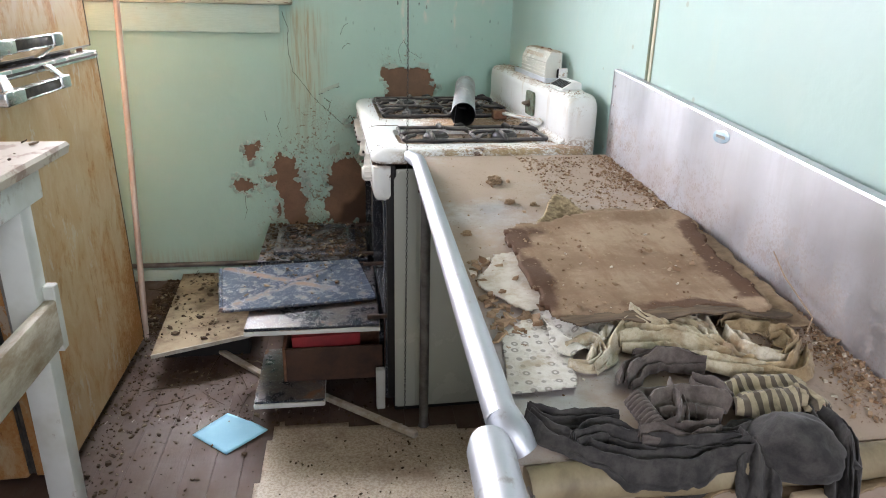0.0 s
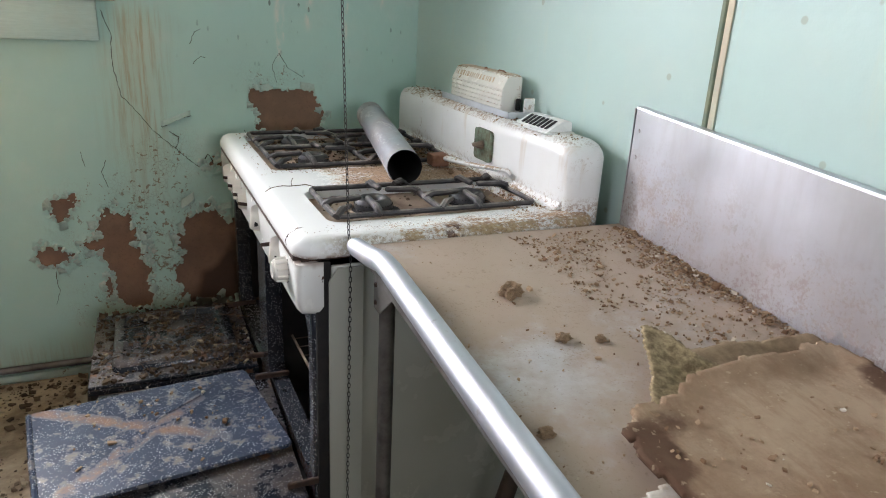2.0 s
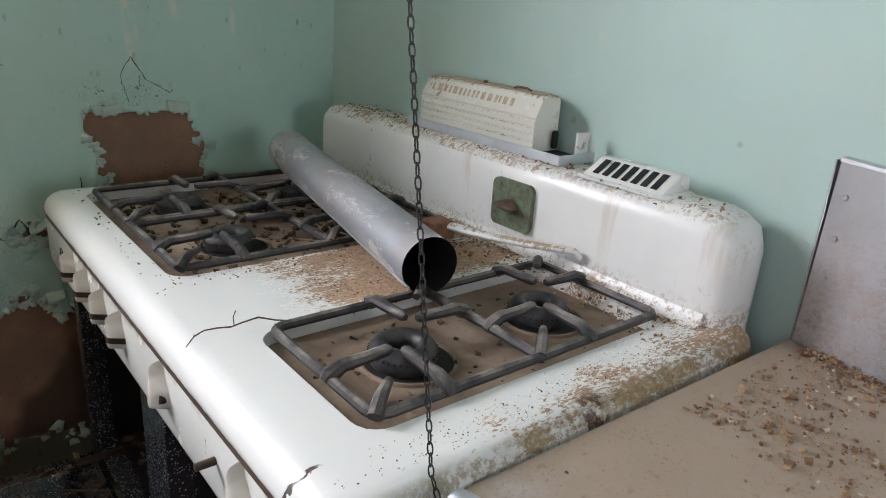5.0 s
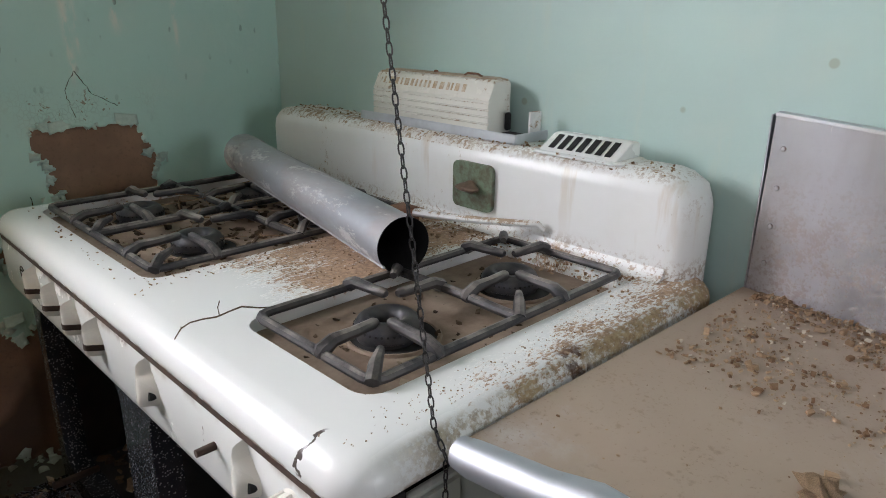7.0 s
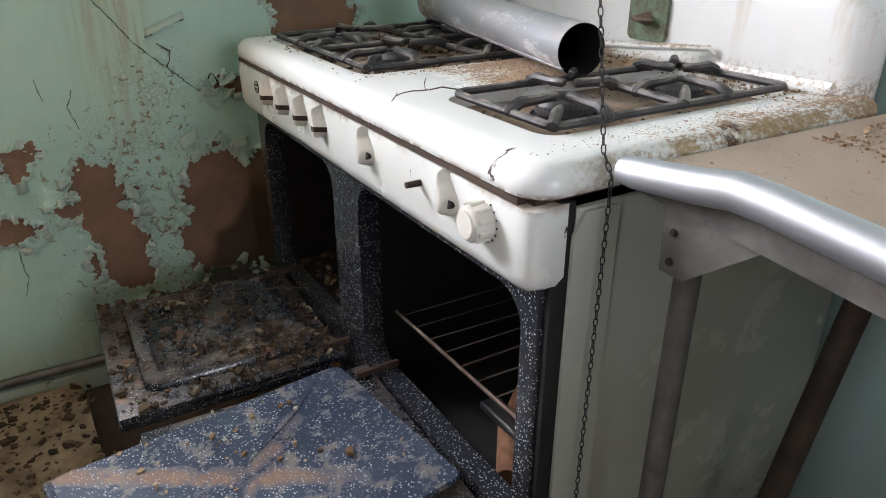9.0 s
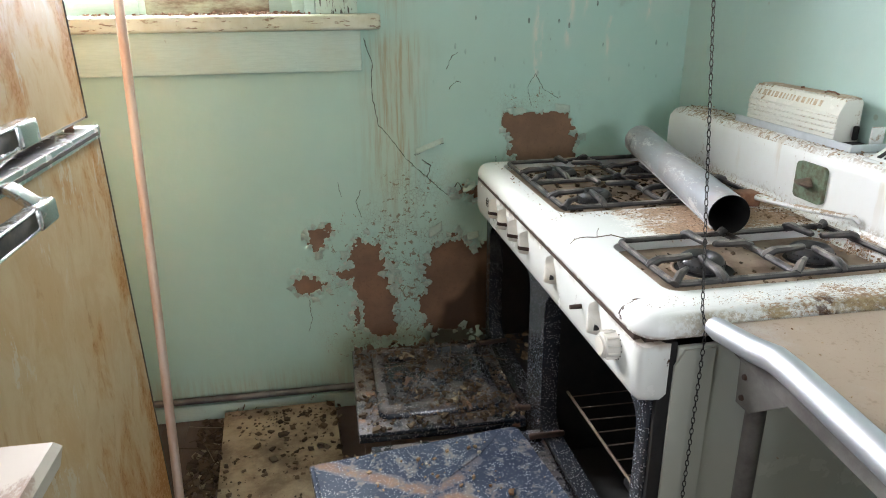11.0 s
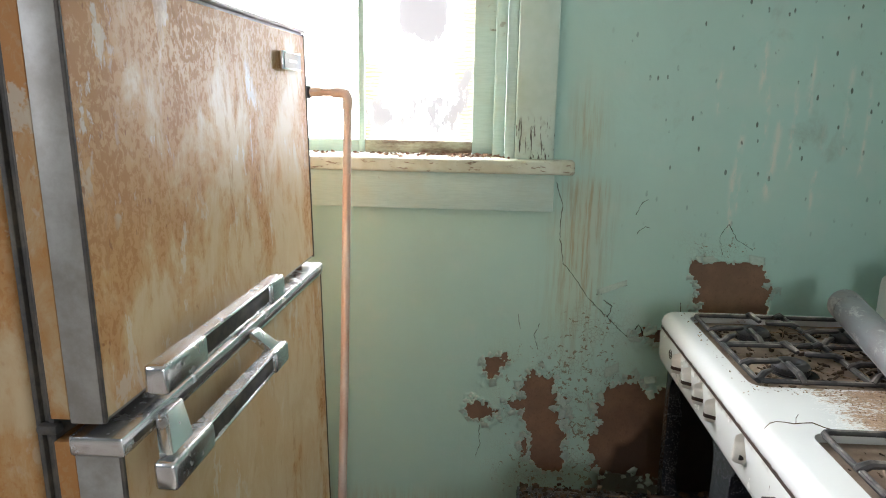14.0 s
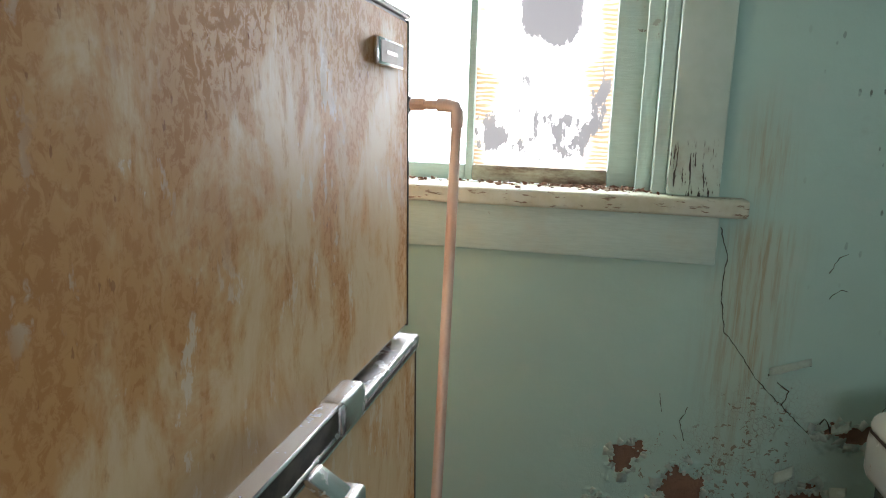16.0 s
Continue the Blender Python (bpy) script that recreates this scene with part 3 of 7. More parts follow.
M_GUSSET = mat_simple("dull_grey_plate", (0.20, 0.195, 0.18), (0.13, 0.12, 0.11), 10, 0.55, 0.4, 0.1)
M_DUCT = mat_duct()
M_STRIP = mat_simple("dull_door_edge", (0.34, 0.325, 0.30), (0.22, 0.20, 0.175), 12, 0.45, 0.3, 0.05)
# The fridge side is the doors' paint, darkened to stand for its shade.
M_FR_UP, M_FR_LO, M_FR_SIDE = mat_fridge("rusty_upper_door", 0.004, 0.0), mat_fridge("yellowed_lower_door", -0.085, 3.1), mat_fridge("rusty_dimmed_fridge_side", -0.02, 7.7, 0.78)
M_FR_EDGE = mat_fridge("rusty_inner_edge", 0.03, 4.4, 0.66)
M_RUBBER = mat_simple("perished_rubber", (0.035, 0.032, 0.03), (0.09, 0.075, 0.055), 30, 0.7)
M_COPPER = mat_simple("limed_copper", (0.62, 0.52, 0.45), (0.52, 0.37, 0.29), 16, 0.5, 0.2, 0.1, (1, 1, 0.3))
M_RUST = mat_simple("rust", (0.16, 0.075, 0.04), (0.26, 0.13, 0.075), 40, 0.85)
M_HINGE = mat_simple("dark_rust", (0.035, 0.022, 0.016), (0.075, 0.04, 0.026), 30, 0.8)
M_FLOOR, M_LINO, M_WHITEWOOD, M_TABLETOP = mat_floor(), mat_lino(), mat_white_wood(), mat_tabletop()
M_STRETCH = mat_simple("weathered_cream_board", (0.58, 0.54, 0.44), (0.30, 0.22, 0.13), 7, 0.7, 0, 0.4, (3, 0.8, 2))
M_BOARD = mat_board()
M_DEBRIS = mat_debris("plaster_crumbs", (0.19, 0.11, 0.06), (0.42, 0.29, 0.18), (0.70, 0.63, 0.52))
M_DARKDEBRIS = mat_debris("rotted_litter", (0.060, 0.040, 0.026), (0.145, 0.10, 0.062), (0.40, 0.33, 0.23))
M_FLAKE = mat_debris("paint_flake", (0.47, 0.60, 0.53), (0.50, 0.62, 0.55), (0.58, 0.63, 0.55))
M_CEIL = mat_simple("dimmed_ceiling_paint", (0.42, 0.40, 0.34), (0.30, 0.27, 0.21), 3, 0.8)
M_VERDIGRIS = mat_simple("green_brass", (0.16, 0.22, 0.15), (0.10, 0.085, 0.05), 60, 0.6, 0.3, 0.3)
M_BURNER = mat_simple("burner_iron", (0.035, 0.036, 0.042), (0.075, 0.068, 0.062), 30, 0.42, 0.4)
M_WELL = mat_simple("dusty_well", (0.30, 0.225, 0.165), (0.185, 0.125, 0.085), 11, 0.85, 0, 0.4)
M_PAPER = mat_simple("blue_paper", (0.26, 0.56, 0.74), (0.33, 0.64, 0.80), 5, 0.7, 0, 0.05)

# ---------- mesh tools ----------
def finish(bm, name, material, smooth=40):
    me = bpy.data.meshes.new(name)
    bmesh.ops.recalc_face_normals(bm, faces=bm.faces)
    bm.to_mesh(me)
    bm.free()
    me.materials.append(material)
    if smooth:
        me.shade_smooth()
        me.set_sharp_from_angle(angle=radians(smooth))
    return me


def part(name, bm, material, parent=None, label="", m=None, smooth=40):
    """Link a bmesh (or a mesh) as one object, under a thing or a part."""
    me = finish(bm, name, material, smooth) if isinstance(bm, bmesh.types.BMesh) else bm
    ob = new(name, me)
    if parent:
        ob.parent = parent
    if m is not None:
        ob.matrix_basis = m
    return tagged(ob, label)


def thing(name, label, category, m=None, group="", kind=""):
    ob = new(name)
    ob.empty_display_size = 0.05
    if m is not None:
        ob.matrix_basis = m
    return tagged(ob, label, category, group, kind)


def box(a, b, bevel=0.0, seg=2, bm=None):
    """A box between two corners, with rounded edges, added to bm."""
    bm = bm or bmesh.new()
    lo, hi = [min(p, q) for p, q in zip(a, b)], [max(p, q) for p, q in zip(a, b)]
    ret = bmesh.ops.create_cube(bm, size=1.0)
    for v in ret["verts"]:
        v.co = Vector([lo[k] if v.co[k] < 0 else hi[k] for k in range(3)])
    if bevel:
        edges = list({e for v in ret["verts"] for e in v.link_edges})
        bmesh.ops.bevel(bm, geom=edges, offset=bevel, segments=seg, profile=0.5, affect="EDGES")
    return bm


def tube(points, r, seg=10, bm=None, caps=True, closed=False, squash=1.0):
    """A round bar along points; r may be one radius for each point."""
    bm = bm or bmesh.new()
    pts = [Vector(p) for p in points]
    n = len(pts)
    rs = r if isinstance(r, (list, tuple)) else [r] * n
    rings, side = [], None
    for i, p in enumerate(pts):
        a = pts[(i - 1) % n] if closed or i else p
        b = pts[(i + 1) % n] if closed or i < n - 1 else p
        d = (b - a).normalized()
        if side is None:
            side = d.orthogonal().normalized()
            if abs(d.z) < 0.9:
                side = d.cross(Vector((0, 0, 1))).normalized()
        side = (side - d * side.dot(d)).normalized()
        up = side.cross(d)
        rings.append([bm.verts.new(p + rs[i] * (math.cos(2 * math.pi * k / seg) * side + squash * math.sin(2 * math.pi * k / seg) * up)) for k in range(seg)])
    for i in range(n if closed else n - 1):
        p, q = rings[i], rings[(i + 1) % n]
        for k in range(seg):
            bm.faces.new((p[k], p[(k + 1) % seg], q[(k + 1) % seg], q[k]))
    if caps and not closed:
        bm.faces.new(rings[0][::-1]), bm.faces.new(rings[-1])
    return bm


def lathe(profile, seg=20, m=None, bm=None):
    """A turned body from (radius, height) pairs round z."""
    bm = bm or bmesh.new()
    rings = []
    for r, z in profile:
        if r < 1e-6:
            rings.append([bm.verts.new((0, 0, z))])
        else:
            rings.append([bm.verts.new((r * math.cos(2 * math.pi * k / seg), r * math.sin(2 * math.pi * k / seg), z)) for k in range(seg)])
    for p, q in zip(rings, rings[1:]):
        for k in range(seg):
            j = (k + 1) % seg
            if len(p) == 1 and len(q) > 1:
                bm.faces.new((p[0], q[k], q[j]))
            elif len(q) == 1 and len(p) > 1:
                bm.faces.new((p[k], p[j], q[0]))
            elif len(p) > 1:
                bm.faces.new((p[k], p[j], q[j], q[k]))
    if m is not None:
        bmesh.ops.transform(bm, matrix=m, verts=[v for ring in rings for v in ring])
    return bm


def round_rect(x0, x1, y0, y1, r, seg=6):
    out = []
    for cx, cy, a in ((x1 - r, y1 - r, 0), (x0 + r, y1 - r, 90), (x0 + r, y0 + r, 180), (x1 - r, y0 + r, 270)):
        out += [(cx + r * math.cos(radians(a + 90 * k / seg)), cy + r * math.sin(radians(a + 90 * k / seg))) for k in range(seg + 1)]
    return out


def loft(rings, bm=None, caps=True):
    """Skin rings of equally many points."""
    bm = bm or bmesh.new()
    vs = [[bm.verts.new(p) for p in ring] for ring in rings]
    for p, q in zip(vs, vs[1:]):
        for k in range(len(p)):
            j = (k + 1) % len(p)
            bm.faces.new((p[k], p[j], q[j], q[k]))
    if caps:
        bm.faces.new(vs[0][::-1]), bm.faces.new(vs[-1])
    return bm


def slab(x0, x1, y0, y1, corner, profile, seg=6, bm=None):
    """A slab with rounded plan; profile: (inset, z) from below to above."""
    return loft([[(x, y, z) for x, y in round_rect(x0 + i, x1 - i, y0 + i, y1 - i, max(corner - i, 0.002), seg)] for i, z in profile], bm)


def prism(poly, axis, a, b, bm=None):
    """A flat polygon pushed from a to b along an axis; poly holds the other two coordinates."""
    def place(p, d):
        return {"x": (d, p[0], p[1]), "y": (p[0], d, p[1]), "z": (p[0], p[1], d)}[axis]
    return loft([[place(p, a) for p in poly], [place(p, b) for p in poly]], bm)


def carved(bm, cutters, name, material, smooth=40):
    """The mesh of bm with the cutters taken out of it."""
    base = new(name, finish(bm, name, material, 0))
    tools = []
    for c in cutters:
        t = new("cutter", finish(c, "cutter", material, 0))
        tools.append(t)
        mod = base.modifiers.new("cut", "BOOLEAN")
        mod.operation, mod.object, mod.solver = "DIFFERENCE", t, "EXACT"
    bpy.context.view_layer.update()
    me = bpy.data.meshes.new_from_object(base.evaluated_get(bpy.context.evaluated_depsgraph_get()))
    me.name = name
    for o in (base, *tools):
        old = o.data
        bpy.data.objects.remove(o)
        bpy.data.meshes.remove(old)
    if not me.materials:
        me.materials.append(material)
    me.shade_smooth()
    me.set_sharp_from_angle(angle=radians(smooth))
    return me


def hash01(x, y, seed):
    return np.mod(np.sin(x * 127.1 + y * 311.7 + seed * 74.7) * 43758.5453, 1.0)


def grain2(x, y, seed=0):
    xi, yi = np.floor(x), np.floor(y)
    fx, fy = x - xi, y - yi
    fx, fy = fx * fx * (3 - 2 * fx), fy * fy * (3 - 2 * fy)
    a, b = hash01(xi, yi, seed), hash01(xi + 1, yi, seed)
    c, d = hash01(xi, yi + 1, seed), hash01(xi + 1, yi + 1, seed)
    return (a * (1 - fx) + b * fx) * (1 - fy) + (c * (1 - fx) + d * fx) * fy


def cloud(x, y, seed=0, octaves=4):
    out, amp, total = 0, 0.5, 0
    for k in range(octaves):
        out, total = out + amp * grain2(x * 2 ** k, y * 2 ** k, seed + k), total + amp
        amp *= 0.55
    return out / total


def smooth01(v, lo, hi):
    t = np.clip((v - lo) / (hi - lo), 0, 1)
    return t * t * (3 - 2 * t)


def grid_mesh(name, X, Y, Z, material, keep=None, attrs=None, smooth=180):
    """A sheet from 2-d arrays of coordinates; keep: which cells stay; attrs: named floats for each vertex."""
    nv, nu = X.shape
    co = np.stack([X, Y, Z], -1).reshape(-1, 3)
    idx = np.arange(nv * nu).reshape(nv, nu)
    quads = np.stack([idx[:-1, :-1], idx[:-1, 1:], idx[1:, 1:], idx[1:, :-1]], -1)
    quads = quads[keep] if keep is not None else quads.reshape(-1, 4)
    me = bpy.data.meshes.new(name)
    me.from_pydata(co.tolist(), [], quads.reshape(-1, 4).tolist())
    for key, v in (attrs or {}).items():
        a = me.attributes.new(key, "FLOAT", "POINT")
        a.data.foreach_set("value", np.ascontiguousarray(v, dtype=np.float32).ravel())
    me.materials.append(material)
    me.shade_smooth()
    return me


def crumbs(name, pts, material, label, category, seed=1, flat=0.6, parent=None):
    """Many small broken bits as one mesh; pts: rows of x, y, z (of the support) and size."""
    rng = np.random.default_rng(seed)
    pts = np.asarray(pts, float)
    corner = np.array([[a, b, c] for a in (-1, 1) for b in (-1, 1) for c in (-1, 1)], float) * 0.5
    faces = np.array([[0, 1, 3, 2], [4, 6, 7, 5], [0, 4, 5, 1], [2, 3, 7, 6], [0, 2, 6, 4], [1, 5, 7, 3]])
    n = len(pts)
    shape = corner[None] * rng.uniform(0.55, 1.25, (n, 8, 3)) * rng.uniform(0.45, 1.3, (n, 1, 3))
    shape[:, :, 2] *= flat
    ang = rng.uniform(0, 6.28, n)
    c, s = np.cos(ang)[:, None], np.sin(ang)[:, None]
    x, y = shape[:, :, 0] * c - shape[:, :, 1] * s, shape[:, :, 0] * s + shape[:, :, 1] * c
    tilt = rng.uniform(-0.5, 0.5, (n, 1))
    z = shape[:, :, 2] + x * tilt
    z = z - z.min(1, keepdims=True) * 0.8
    co = np.stack([x, y, z], -1) * pts[:, 3][:, None, None] + pts[:, None, :3]
    me = bpy.data.meshes.new(name)
    me.from_pydata(co.reshape(-1, 3).tolist(), [], (faces[None] + 8 * np.arange(n)[:, None, None]).reshape(-1, 4).tolist())
    me.materials.append(material)
    ob = new(name, me)
    if parent:
        ob.parent = parent
        return tagged(ob, label, kind="stuff")
    return tagged(ob, label, category, kind="stuff")


def straws(name, pts, material, label, category, length=0.06, r=0.0008, seed=2):
    """Dry stalks lying about, as one mesh."""
    rng = random.Random(seed)
    bm = bmesh.new()
    for x, y, z in pts:
        a, l = rng.uniform(0, 6.28), length * rng.uniform(0.4, 1.4)
        bend, lift = rng.uniform(-0.3, 0.3), rng.uniform(0, 0.25)
        d, s = Vector((math.cos(a), math.sin(a), 0)), Vector((-math.sin(a), math.cos(a), 0))
        tube([Vector((x, y, z + 0.002)) + d * l * t + s * bend * l * t * t + Vector((0, 0, lift * l * t)) for t in (0, 0.35, 0.7, 1)], r * rng.uniform(0.6, 1.6), 4, bm)
    return tagged(part(name, bm, material), label, category, kind="stuff")


# ---------- the room ----------
NORTH, SOUTH, WEST, CEIL = 3.20, -1.75, -1.75, 2.55
EAST = pose(0.872, 3.20, 0, 0, 0, 1.7)


def floor_parts():
    floor = tagged(part("floor", box((WEST - 0.2, SOUTH - 0.2, -0.12), (1.25, 3.45, -0.02)), M_BLACK), "worn reddish-brown wooden floorboards under scattered litter", "floor", kind="structure")
    width, x = 0.084, WEST
    me = finish(box((0, SOUTH, -0.02), (width - 0.0005, NORTH, 0.0), 0.0005, 1), "plank", M_FLOOR)
    while x < 1.1:
        ob = part("plank", me, M_FLOOR, floor)
        ob.location = (x, 0, random.uniform(-0.0008, 0.0008))
        x += width
    return floor


def worn_wall():
    """The wall with the window: a fine plaster sheet with peeled patches, over its core."""
    core = bmesh.new()
    x0, x1, z0, z1 = -1.46, -0.315, 1.30, 2.25
    box((WEST - 0.2, NORTH + 0.012, 0), (x0, 3.40, CEIL), bm=core)
    box((x1, NORTH + 0.012, 0), (1.15, 3.40, CEIL), bm=core)
    box((x0, NORTH + 0.012, 0), (x1, 3.40, z0), bm=core)
    box((x0, NORTH + 0.012, z1), (x1, 3.40, CEIL), bm=core)
    wall = tagged(part("wall_north", core, M_WALL), "pale green plaster wall with peeling, cracked and stained paint", "wall", kind="structure")

    rims = []

    def sheet(name, xa, xb, za, zb, step):
        nx, nz = int((xb - xa) / step) + 1, int((zb - za) / step) + 1
        X, Z = np.meshgrid(np.linspace(xa, xb, nx), np.linspace(za, zb, nz))
        rough = cloud(X * 14, Z * 14, 3, 5) - 0.5
        tiny = cloud(X * 55, Z * 55, 9, 3) - 0.5
        field = np.full(X.shape, -9.0)
        blobs = [(0.405, 0.915, 0.128, 0.105, 6), (-0.19, 0.545, 0.055, 0.065, 3), (-0.165, 0.395, 0.078, 0.125, 3), (-0.272, 0.505, 0.036, 0.034, 2),
                 (-0.375, 0.475, 0.040, 0.026, 2), (-0.352, 0.617, 0.022, 0.036, 2), (-0.33, 0.668, 0.012, 0.010, 2), (0.09, 0.50, 0.085, 0.115, 3),
                 (0.11, 0.38, 0.125, 0.10, 3), (0.22, 0.40, 0.10, 0.17, 3), (0.195, 0.768, 0.055, 0.016, 2)]
        for cx, cz, rx, rz, p in blobs:
            d = (np.abs((X - cx) / rx) ** p + np.abs((Z - cz) / rz) ** p) ** (1.0 / p)
            field = np.maximum(field, (1 - d) * min(rx, rz))
        for cx, cz, rx, rz in ((-0.115, 0.505, 0.030, 0.040), (-0.02, 0.60, 0.018, 0.03)):
            d = np.hypot((X - cx) / rx, (Z - cz) / rz)
            field = np.minimum(field, np.maximum((d - 1) * min(rx, rz), -0.03))
        field = field + rough * 0.085 + tiny * 0.045
        peel = smooth01(field, -0.006, 0.006)
        if step < 0.005:
            gz, gx = np.gradient(field, step)
            rim_rows, rim_cols = np.nonzero(np.abs(field + 0.003) < 0.0035)
            for r, c in zip(rim_rows, rim_cols):
                size = math.hypot(gx[r, c], gz[r, c]) + 1e-6
                rims.append((X[r, c], Z[r, c], gx[r, c] / size, gz[r, c] / size))
        lift = np.exp(-((field + 0.008) / 0.007) ** 2) * smooth01(cloud(X * 22, Z * 22, 30, 2), 0.42, 0.7)

        stain = np.exp(-((X + 0.075 + 0.03 * (1.25 - Z)) / 0.075) ** 2) * smooth01(Z, 0.55, 0.95) * smooth01(Z, 1.30, 1.22)
        stain = stain + 0.8 * np.exp(-((X + 0.08) / 0.05) ** 2) * np.exp(-((Z - 1.42) / 0.11) ** 2)
        stain = np.maximum(stain, 0.5 * smooth01(Z, 0.20, 0.08))
        allig = np.exp(-((X + 0.10) / 0.22) ** 2) * smooth01(Z, 0.82, 0.62) * smooth01(Z, 0.05, 0.25)
        allig = np.maximum(allig, 0.8 * np.exp(-((X + 0.02) / 0.12) ** 2 - ((Z - 0.78) / 0.10) ** 2))
        allig = np.maximum(allig, 0.6 * np.exp(-((X - 0.37) / 0.14) ** 2 - ((Z - 1.06) / 0.05) ** 2))
        mould = smooth01(X, -0.08, 0.25) * smooth01(Z, 1.15, 1.45) + 0.35 * smooth01(Z, 0.9, 1.2) * smooth01(X, -0.1, 0.2)
        # Dark brown area low on the wall, growing towards the stove.
        dark_low = smooth01((X - 0.10) * 0.8 + (0.47 - Z) * 0.5 + (cloud(X * 9, Z * 9, 60, 3) - 0.5) * 0.10, 0.015, 0.06) * smooth01(Z, 0.55, 0.45)
        drip = np.zeros(X.shape)
        for cx, top, bottom, w in ((0.376, 1.48, 1.10, 0.008), (0.478, 1.52, 1.20, 0.010), (0.44, 1.62, 1.36, 0.005), (0.30, 1.66, 1.45, 0.006), (0.56, 1.70, 1.46, 0.007), (0.52, 1.60, 1.30, 0.006), (0.61, 1.48, 1.16, 0.005), (0.67, 1.66, 1.34, 0.007), (0.42, 1.74, 1.52, 0.008), (0.395, 1.34, 1.16, 0.004), (0.73, 1.60, 1.28, 0.005)):
            wob = (cloud(X * 0 + cx, Z * 9, 70, 2) - 0.5) * 0.03
            drip = np.maximum(drip, np.exp(-((X - cx - wob) / w) ** 2) * smooth01(Z, bottom, bottom + 0.05) * smooth01(Z, top, top - 0.1))
        Yv = NORTH + 0.0035 * peel - 0.0045 * lift * (1 - peel) + (cloud(X * 2.2, Z * 2.2, 80, 3) - 0.5) * 0.008
        me = grid_mesh(name, X, Yv, Z, M_WALL_WORN, None, dict(peel=peel, stain=stain, mould=np.clip(mould, 0, 1), allig=allig, dark_low=dark_low, drip=drip))
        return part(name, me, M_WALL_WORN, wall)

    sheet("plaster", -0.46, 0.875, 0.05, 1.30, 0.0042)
    sheet("plaster", -1.0, -0.46, 0.05, 1.30, 0.010)
    sheet("plaster", -0.24, 0.875, 1.30, 2.0, 0.006)
    rest = bmesh.new()
    box((WEST, NORTH, 0.0), (-1.46, NORTH + 0.011, CEIL), bm=rest)
    box((-1.46, NORTH, 0.0), (-1.0, NORTH + 0.011, 1.30), bm=rest)
    box((-1.0, NORTH, 0.0), (0.875, NORTH + 0.011, 0.05), bm=rest)
    box((-0.31, NORTH, 2.0), (0.875, NORTH + 0.011, CEIL), bm=rest)
    box((-0.31, NORTH + 0.002, 1.30), (-0.24, NORTH + 0.011, 2.0), bm=rest)
    box((-1.46, NORTH, 2.26), (-0.31, NORTH + 0.011, CEIL), bm=rest)
    part("plaster", rest, M_WALL, wall)
    # curled chips of paint still hanging on round the bare patches
    rng = random.Random(5)
    bm = bmesh.new()
    for px, pz, dx, dz in rng.sample(rims, min(420, len(rims))):
            s = rng.uniform(0.006, 0.020) if rng.random() < 0.8 else rng.uniform(0.018, 0.032)
            turn, curl = math.atan2(dz, dx) - math.pi / 2 + rng.uniform(-0.5, 0.5), rng.uniform(0.10, 0.45)
            px, pz = px - dx * s * 0.55, pz - dz * s * 0.55
            rows = []
            for i in range(4):
                u = i / 3
                w = s * (1 - 0.45 * u) * rng.uniform(0.8, 1.1)
                off = -0.0024 - s * curl * u * u
                row = []
                for j in (-0.5, 0, 0.5):
                    lx, lz = j * w, u * s + rng.uniform(-0.1, 0.1) * s
                    row.append(bm.verts.new((px + lx * math.cos(turn) - lz * math.sin(turn), NORTH + off, pz + lx * math.sin(turn) + lz * math.cos(turn))))
                rows.append(row)
            for p, q in zip(rows, rows[1:]):
                for k in (0, 1):
                    bm.faces.new((p[k], p[k + 1], q[k + 1], q[k]))
    for ax, az, bx, bz, wide, curl in ((-0.020, 0.899, 0.072, 0.934, 0.016, 0.016), (0.135, 0.765, 0.178, 0.782, 0.020, 0.014), (0.02, 0.612, 0.065, 0.640, 0.030, 0.012), (0.15, 0.60, 0.19, 0.605, 0.022, 0.012), (0.30, 1.012, 0.345, 1.018, 0.022, 0.012), (0.44, 1.02, 0.49, 1.012, 0.025, 0.014), (-0.13, 0.52, -0.10, 0.49, 0.035, 0.010), (-0.03, 0.52, -0.015, 0.47, 0.02, 0.010)):
        rows = []
        for i in range(6):
            u = i / 5
            row = []
            for j in range(9):
                t = j / 8
                px, pz = ax + (bx - ax) * t, az + (bz - az) * t
                jag = (rng.uniform(-0.15, 0.15) if i == 0 else 0) * wide
                row.append(bm.verts.new((px, NORTH - 0.0022 - curl * (1 - u) ** 2 * (0.5 + 0.5 * math.sin(3.1 * t)), pz + wide * u + jag)))
            rows.append(row)
        for p, q in zip(rows, rows[1:]):
            for k in range(8):
                bm.faces.new((p[k], p[k + 1], q[k + 1], q[k]))
    # cracks: the long one from the sill's end, and short ones where the paint has split
    m_crack = mat_simple("crack_shadow", (0.035, 0.032, 0.024), (0.09, 0.08, 0.055), 60, 0.9)
